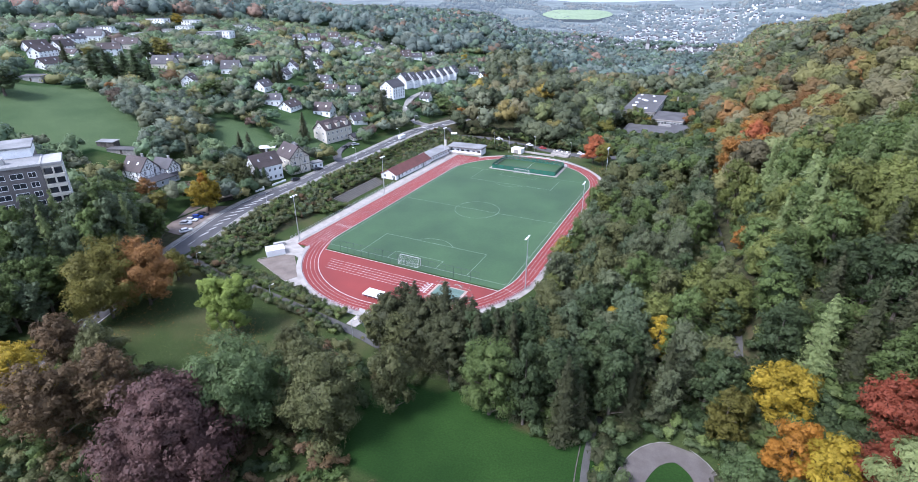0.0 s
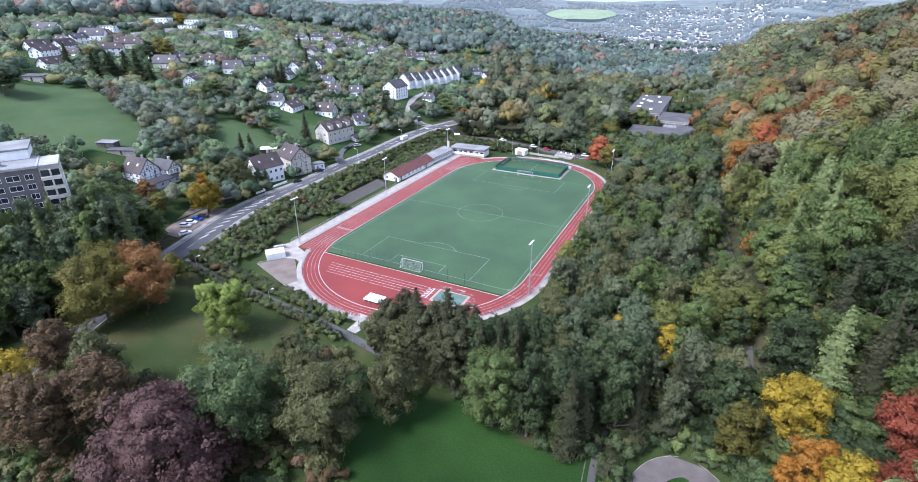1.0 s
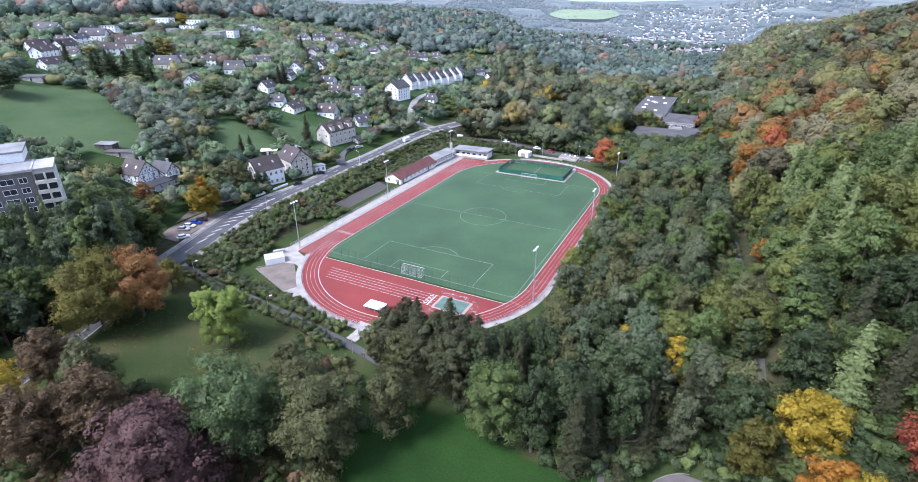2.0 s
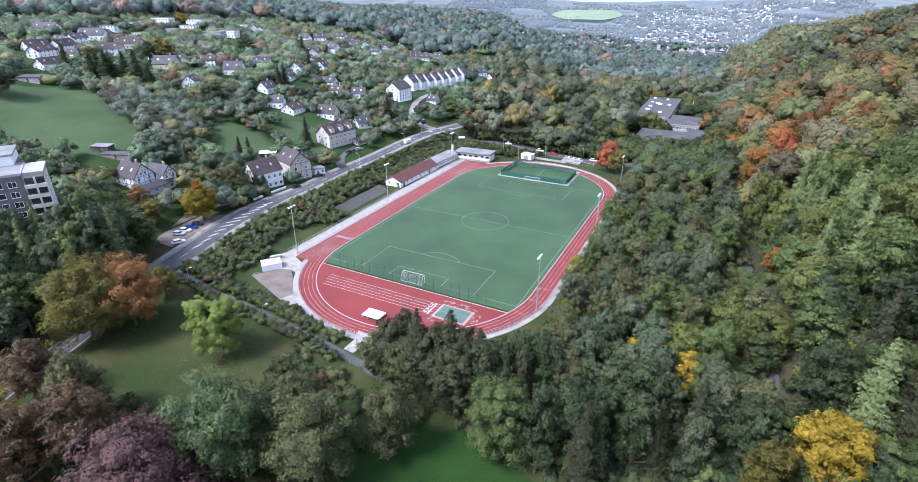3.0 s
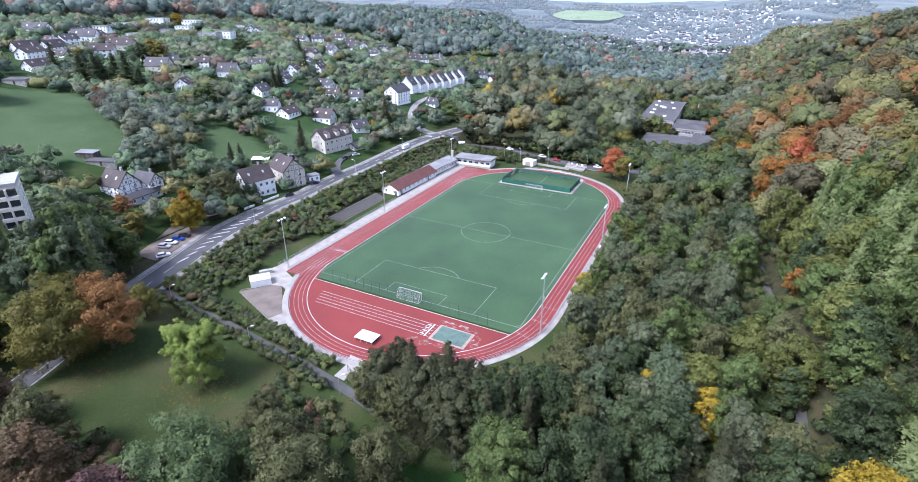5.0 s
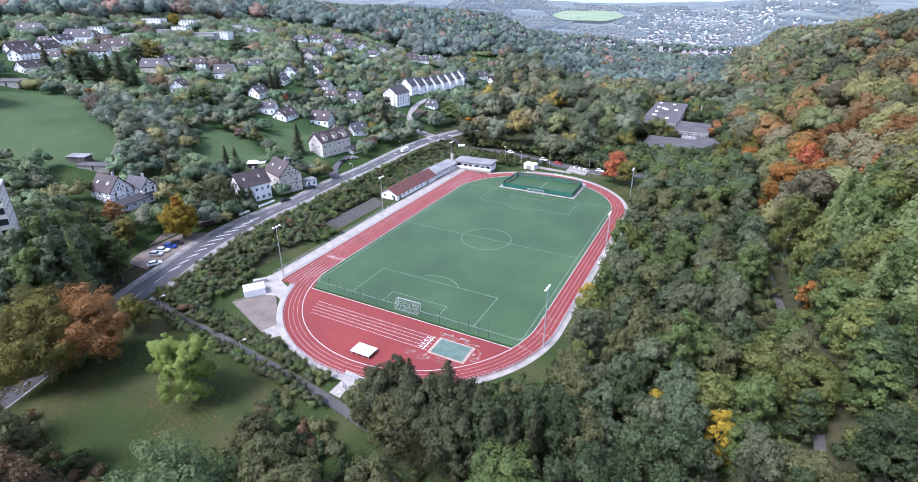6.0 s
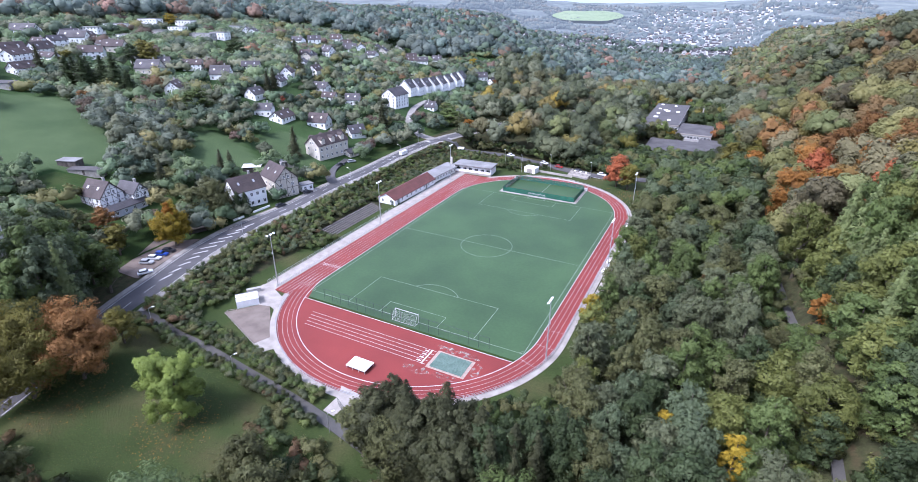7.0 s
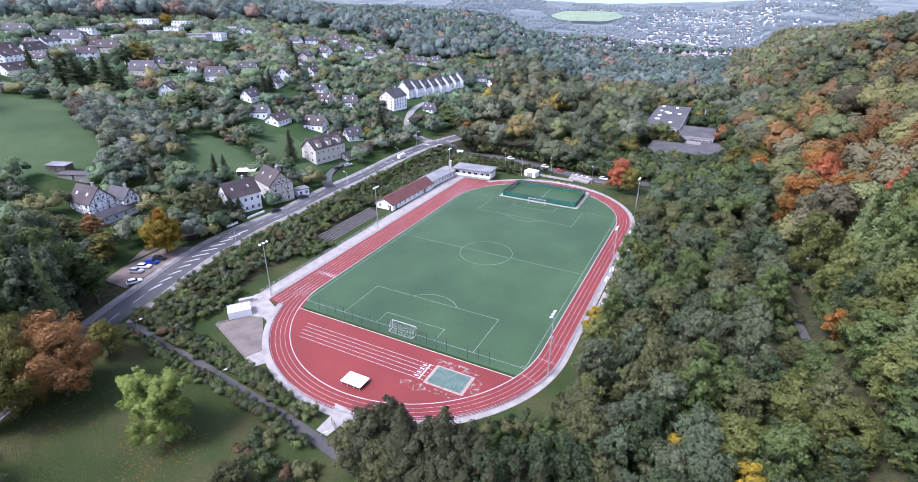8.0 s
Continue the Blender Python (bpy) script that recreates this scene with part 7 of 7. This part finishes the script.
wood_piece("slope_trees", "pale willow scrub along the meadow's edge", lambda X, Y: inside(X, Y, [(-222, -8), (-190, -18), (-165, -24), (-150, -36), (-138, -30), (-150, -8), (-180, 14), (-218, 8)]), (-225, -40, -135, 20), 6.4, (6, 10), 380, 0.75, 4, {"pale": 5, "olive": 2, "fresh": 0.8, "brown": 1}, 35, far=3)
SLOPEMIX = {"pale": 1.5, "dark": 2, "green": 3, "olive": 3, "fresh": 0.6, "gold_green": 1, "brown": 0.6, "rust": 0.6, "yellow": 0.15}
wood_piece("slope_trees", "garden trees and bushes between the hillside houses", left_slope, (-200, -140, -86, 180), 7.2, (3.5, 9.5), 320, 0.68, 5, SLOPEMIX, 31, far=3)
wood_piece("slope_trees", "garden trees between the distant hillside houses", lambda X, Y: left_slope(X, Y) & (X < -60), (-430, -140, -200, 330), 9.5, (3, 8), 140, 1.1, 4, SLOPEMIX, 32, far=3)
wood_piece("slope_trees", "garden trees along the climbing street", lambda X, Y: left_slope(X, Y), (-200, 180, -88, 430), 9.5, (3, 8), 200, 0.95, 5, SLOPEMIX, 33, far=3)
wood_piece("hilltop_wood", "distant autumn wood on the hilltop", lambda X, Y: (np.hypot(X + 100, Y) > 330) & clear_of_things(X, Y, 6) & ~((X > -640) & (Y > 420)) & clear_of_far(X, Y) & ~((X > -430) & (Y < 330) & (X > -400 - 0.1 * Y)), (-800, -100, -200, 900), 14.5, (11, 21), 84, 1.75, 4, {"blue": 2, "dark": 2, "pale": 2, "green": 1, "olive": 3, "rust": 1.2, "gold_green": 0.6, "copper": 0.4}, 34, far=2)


def road_wood(X, Y):
    """The dark wood between the flats and the road's lower end."""
    return (line_gap(X, Y, ROAD_LINE) > 5.5) & (X < -50) & (X > -125) & (Y < -76) & (Y > -165) & clear_of_things(X, Y) & ((X + Y * 0.55) < -112)


X, Y = scatter(np.random.default_rng(41), -125, -165, -50, -78, 7.5, road_wood)
plant(X, Y, 15, 21, {"blue": 5, "dark": 1, "green": 3}, 4600, 0.55, seed=3)
# trees in front of the flats and over the road's lower end
for k, u in enumerate((-9, -4, 1, 6, 11, 15.5, 20)):
    for row, off in enumerate((7, 13)):
        x, y = -89.5 + 0.5 * (u + 2 * row) + 0.866 * off, -112.2 + 0.866 * (u + 2 * row) - 0.5 * off
        planted(("blue", "green", "blue", "larch")[(k + row) % 4], x, y, 30 - 3.5 * row + (k % 3), 0.78, "conifer" if (k + row) % 4 == 3 else "broad", k % 3, 40 * k, 4600, 0.55)
for k, (x, y) in enumerate(((-80, -95), (-86, -91), (-93, -88), (-64, -139), (-70, -132), (-58, -150), (-67, -146), (-72, -123))):
    planted(("dark", "green", "blue")[k % 3], x, y, (27 if y > -100 else 18) + k % 3, 0.95, "broad", k % 3, 55 * k, 4600, 0.55)


def bank_shrubs(X, Y):
    return (X < -51 - 9 * sstep(14, 20, Y) * (1 - sstep(76, 80, Y))) & (X > -74) & (Y < 104) & (Y > -84) & (line_gap(X, Y, ROAD_LINE) > 8.0) & ~((X > -60) & (Y > -21) & (Y < 14)) & ~((X > -62) & (Y > 12) & (Y < 18)) & (line_gap(X, Y, PATH_LINE) > 2.6) & ~((X > -53 - 6 * np.sin(Y * 0.1)) & (Y > -60) & (Y < 0)) & ~inside(X, Y, [(-52, -76), (-29, -83), (-29, -60), (-52, -56)])


wood_piece("bank_shrubs", "dense green shrubs on the road embankment", bank_shrubs, (-76, -86, -50, 106), 1.9, (1.2, 2.8), 100, 0.39, 2, {"green": 5, "olive": 4, "blue": 1, "brown": 0.4, "dark": 1, "pale": 4}, 51, spread=(0.75, 1.25))
wood_piece("path_hedge", "hedge of mixed shrubs along the footpath", lambda X, Y: (line_gap(X, Y, PATH_LINE) > 1.9) & (line_gap(X, Y, PATH_LINE) < np.where(Y > np.interp(X, PATH_LINE[:, 0], PATH_LINE[:, 1]), 5.8, 3.5)) & ~FIELD_HARD(X, Y) & ~((X > 0) & (X < 9) & (Y > -92)) & (X < 4), (-64, -100, 10, -80), 1.3, (1.3, 2.8), 110, 0.32, 3, {"blue": 1.5, "pale": 2, "green": 4, "olive": 2.5, "dark": 1, "brown": 1}, 52, spread=(0.95, 1.4))
wood_piece("far_shrubs", "green bushes between the pitch and the side road", lambda X, Y: (line_gap(X, Y, SIDE_ROAD) > 4) & clear_of_things(X, Y, 0) & (Y < 112) & (Y > 88 + np.abs(X + 10) * -0.05) & ((X < -22) | (Y > 97)), (-62, 84, 20, 114), 2.6, (1.2, 3.0), 60, 0.6, 2, {"green": 3, "olive": 2, "dark": 2}, 53)


UNDER = {"dark": 3, "olive": 3, "green": 2, "brown": 2}
wood_piece("park_bushes", "dark undergrowth beneath the park trees", lambda X, Y: ~inside(X, Y, LAWNS["park_lawn"]) & ~inside(X, Y, LAWNS["meadow"]) & (line_gap(X, Y, PATH_LINE) > 6) & (line_gap(X, Y, ROAD_LINE) > 8) & (Y < -98 - 0.15 * X) & (np.hypot(X - 86, Y + 105) > 13), (-48, -160, 78, -96), 3.4, (1.0, 3.2), 90, 0.6, 2, UNDER, 61)
# mostly dark kinds: the deep shade by the drive is put into leaf colour
wood_piece("park_bushes", "bushes beside the park drive, leaves dark for shade", lambda X, Y: (np.hypot(X - 86, Y + 105) > 10) & ((X < 77) | (X > 95.5) | (Y > -96)) & ~inside(X, Y, LAWNS["park_lawn"]) & (np.abs(X - 71.2) > 1.7) & (np.hypot(X - 98, Y + 107) > 0), (60, -124, 116, -86), 2.5, (1.0, 3.2), 110, 0.5, 2, {"dark": 5, "conifer": 2, "green": 0.7, "blue": 0.5}, 62, spread=(0.9, 1.3))
wood_piece("hill_scrub", "bushes and saplings beneath the trees along the woodland path", lambda X, Y: (line_gap(X, Y, RIGHT_PATH) > 2.3) & (line_gap(X, Y, RIGHT_PATH) < 22) & (X > 60), (60, -84, 118, 60), 2.9, (2.0, 5.5), 110, 0.58, 2, {"dark": 2, "green": 3, "olive": 3, "sap": 2, "brown": 0.6}, 66, spread=(0.75, 1.15))
wood_piece("hill_scrub", "green scrub at the foot of the hill", lambda X, Y: (np.hypot(X - 86, Y + 105) > 14) & (X > 97), (96, -118, 140, -84), 3.2, (2.0, 5.0), 100, 0.6, 2, {"dark": 2, "green": 3, "olive": 2, "larch": 1}, 65, spread=(0.85, 1.25))


wood_piece("park_bushes", "dark undergrowth filling the tree belt", lambda X, Y: ~inside(X, Y, LAWNS["park_lawn"]) & (np.hypot(X - 86, Y + 105) > 10) & (np.abs(X - 71.6) > 1.4) & (np.hypot(X, np.clip(-STRAIGHT - Y, 0, None)) > 50), (40, -106, 98, -78), 3.0, (1.5, 4.5), 80, 0.6, 2, {"dark": 4, "conifer": 2, "green": 1, "olive": 1}, 64)
wood_piece("bend_bushes", "wild bushes on the grass outside the bend", lambda X, Y: (np.hypot(X, Y + STRAIGHT) > 47 - 2 * np.sin(X * 0.4)) & (np.hypot(X, Y + STRAIGHT) < 56) & (X > 14), (12, -98, 60, -50), 2.6, (1.5, 4.5), 100, 0.6, 2, {"olive": 3, "green": 3, "dark": 2}, 63)


def tufts(name, label, keep, box_, count, kinds, low, high, flat, seed):
    """Blades and fallen leaves too many to count: small single triangles on the ground."""
    r = np.random.default_rng(seed)
    X, Y = r.uniform(box_[0], box_[2], count), r.uniform(box_[1], box_[3], count)
    k = keep(X, Y)
    X, Y = X[k], Y[k]
    c = np.stack([X, Y, ground(X, Y) + (0.06 if flat else 0.12)], 1)
    nrm = r.normal(size=(len(X), 3)) * (0.25, 0.25, 0.1) + ((0, 0, 1) if flat else (0, -0.6, 0.5))
    v, f = sprays(c, nrm, r.uniform(low, high, len(X)), 0.7, r, 0.1)
    me = mesh_from(name, v, f, [LEAF[q] for q in kinds], r.integers(0, len(kinds), len(X)))
    tagged(part(name, me, None), label, "ground cover", kind="stuff")


tufts("grass_tufts", "rough tufts of meadow grass", lambda X, Y: inside(X, Y, LAWNS["meadow"]) | ((Y > -108) & (line_gap(X, Y, PATH_LINE) > 5)), (-68, -132, 6, -90), 26000, ["green", "olive", "dark"], 0.1, 0.3, False, 71)
for x, y, r0 in ((-23.5, -106, 10), (-50, -110, 11), (6, -144, 13), (-19, -144, 13), (104, -96, 12), (31, 80, 11)):
    tufts("fallen_leaves", "brown fallen leaves under the autumn trees", lambda X, Y: np.hypot(X - x - 2, Y - y + 3) < r0 * np.random.default_rng(3).uniform(0.3, 1.05, X.shape), (x - r0, y - r0 - 3, x + r0 + 4, y + r0), 2200, ["rust", "brown", "orange"], 0.2, 0.45, True, int(abs(x)))


# ---------------------------------------------------------------- the far town and hills
def far_town():
    """Hundreds of small houses far down the valley, joined."""
    r = np.random.default_rng(77)
    v, f, idx = [], [], []
    for x, y in FAR_SPOTS:
        z, t = gz(x, y), r.uniform(0, math.pi)
        w, d, e = r.uniform(3.8, 7.5), r.uniform(3.2, 5), r.uniform(2.5, 5.5)
        h = e + r.uniform(2.5, 4.5)
        e2, h2 = e + 2, h + 2
        c, s = math.cos(t), math.sin(t)
        loc = [(-w, -d, -6), (w, -d, -6), (w, d, -6), (-w, d, -6), (-w, -d, e2), (w, -d, e2), (w, d, e2), (-w, d, e2), (-w, 0, h2), (w, 0, h2)]
        b = len(v)
        v += [(x + c * px - s * py, y + s * px + c * py, z + pz) for px, py, pz in loc]
        for q, m in (((0, 1, 5, 4), 0), ((2, 3, 7, 6), 0), ((1, 2, 6, 5), 0), ((3, 0, 4, 7), 0), ((5, 6, 9, 9), 0), ((7, 4, 8, 8), 0), ((4, 5, 9, 8), 1), ((6, 7, 8, 9), 1)):
            f.append([b + j for j in q])
            idx.append(m)
    me = bpy.data.meshes.new("far_town")
    me.from_pydata(v, [], [list(dict.fromkeys(q)) for q in f])
    # white walls greyed so that their colour holds the distance haze
    for m in (material("far_hazed_wall", [(0.42, 0.42, 0.41), (0.6, 0.6, 0.59)], 0.9, 0.02, 0.3, 0), DARKROOF):
        me.materials.append(m)
    me.polygons.foreach_set("material_index", idx)
    tagged(part("far_town", me, None), "distant white houses of a town in the valley", "town", kind="stuff")


far_town()


def spire(x, y, h, r, label):
    root = empty("church_tower", pose(x, y, gz(x, y)), label, "church tower")
    part("tower", box(-r, -r, -5, r, r, h * 0.55), GREYWALL, root)
    bm = bmesh.new()
    base = [bm.verts.new(p) for p in ((-r, -r, h * 0.55), (r, -r, h * 0.55), (r, r, h * 0.55), (-r, r, h * 0.55))]
    tip = bm.verts.new((0, 0, h))
    for k in range(4):
        bm.faces.new((base[k], base[(k + 1) % 4], tip))
    bm.faces.new(base[::-1])
    part("spire", bm, DARKROOF, root)


spire(-89, 1161, 38, 4, "distant church tower with a pointed dark spire")
spire(-202, 857, 26, 4, "distant grey church tower above the trees")


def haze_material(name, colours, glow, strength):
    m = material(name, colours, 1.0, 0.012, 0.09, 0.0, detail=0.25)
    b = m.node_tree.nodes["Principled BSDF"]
    # a faint emission stands in for haze over the far valley
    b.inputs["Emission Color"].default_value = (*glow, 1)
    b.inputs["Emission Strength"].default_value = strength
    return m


def far_valley():
    """The hazy end of the valley with its woods, more than a kilometre off."""
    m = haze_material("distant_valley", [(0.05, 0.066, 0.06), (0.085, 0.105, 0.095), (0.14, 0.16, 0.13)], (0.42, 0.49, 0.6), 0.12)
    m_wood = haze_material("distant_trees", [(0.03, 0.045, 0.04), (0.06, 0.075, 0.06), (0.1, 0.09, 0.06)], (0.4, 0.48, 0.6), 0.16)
    xs, ys = np.linspace(-2400, 1300, 130), np.linspace(1330, 4200, 100)
    X, Y = np.meshgrid(xs, ys)
    Z = ground(X, Y) + 2.5
    k = (np.arange(99)[:, None] * 130 + np.arange(129)).ravel()
    v, f = [np.stack([X, Y, Z], -1).reshape(-1, 3)], [np.stack([np.stack([k, k + 1, k + 131], 1), np.stack([k, k + 131, k + 130], 1)], 1).reshape(-1, 3)]
    r = np.random.default_rng(9)
    tx, ty = r.uniform(-1300, 500, 6500), 1330 + 1600 * r.uniform(0, 1, 6500) ** 1.3
    ok = np.sin(tx * 0.017) + np.sin(ty * 0.013 + tx * 0.008) > -0.7
    ok &= clear_of_far(tx, ty)
    tx, ty = tx[ok], ty[ok]
    c = np.stack([tx, ty, ground(tx, ty) + 7], 1)
    rr = np.stack([r.uniform(4, 10, len(tx)), r.uniform(4, 10, len(tx)), r.uniform(5, 9, len(tx))], 1)
    v2, f2 = cores(c, rr)
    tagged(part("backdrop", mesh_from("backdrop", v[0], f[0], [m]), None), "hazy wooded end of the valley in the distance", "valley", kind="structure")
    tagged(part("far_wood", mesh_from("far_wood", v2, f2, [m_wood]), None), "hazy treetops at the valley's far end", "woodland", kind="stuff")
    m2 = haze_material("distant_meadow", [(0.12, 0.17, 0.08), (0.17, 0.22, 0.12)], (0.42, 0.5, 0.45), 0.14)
    pts = np.array([(-560 + 150 * math.cos(t), 2350 + 230 * math.sin(t)) for t in np.linspace(0, 2 * math.pi, 28, endpoint=False)])
    v = np.vstack([np.c_[pts, ground(pts[:, 0], pts[:, 1]) + 14], [[-560, 2350, gz(-560, 2350) + 16]]])
    tagged(part("backdrop", mesh_from("meadow", v, [(k, (k + 1) % 28, 28) for k in range(28)], [m2]), None), "hazy pale green meadow on a distant hill", "meadow", kind="structure")


far_valley()


def far_hills():
    """Ranges of hills that close the horizon; their pale haze is painted and glowing."""
    m = bpy.data.materials.new("hazed_hills")
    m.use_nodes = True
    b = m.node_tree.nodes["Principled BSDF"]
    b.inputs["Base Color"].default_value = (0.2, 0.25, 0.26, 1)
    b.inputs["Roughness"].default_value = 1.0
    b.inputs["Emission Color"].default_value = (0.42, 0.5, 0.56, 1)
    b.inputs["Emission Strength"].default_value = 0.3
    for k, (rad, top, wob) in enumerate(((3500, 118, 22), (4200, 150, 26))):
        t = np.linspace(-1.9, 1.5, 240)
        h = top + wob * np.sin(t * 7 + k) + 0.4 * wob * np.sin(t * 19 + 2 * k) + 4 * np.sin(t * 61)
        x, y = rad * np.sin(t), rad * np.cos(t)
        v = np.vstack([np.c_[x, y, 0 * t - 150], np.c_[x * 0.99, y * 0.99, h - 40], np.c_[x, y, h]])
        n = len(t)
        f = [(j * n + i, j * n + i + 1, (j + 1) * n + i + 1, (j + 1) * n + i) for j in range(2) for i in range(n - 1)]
        tagged(part("backdrop", mesh_from("backdrop", v, f, [m]), None), "distant hills on the horizon, pale with painted haze", "hills", kind="structure")


far_hills()
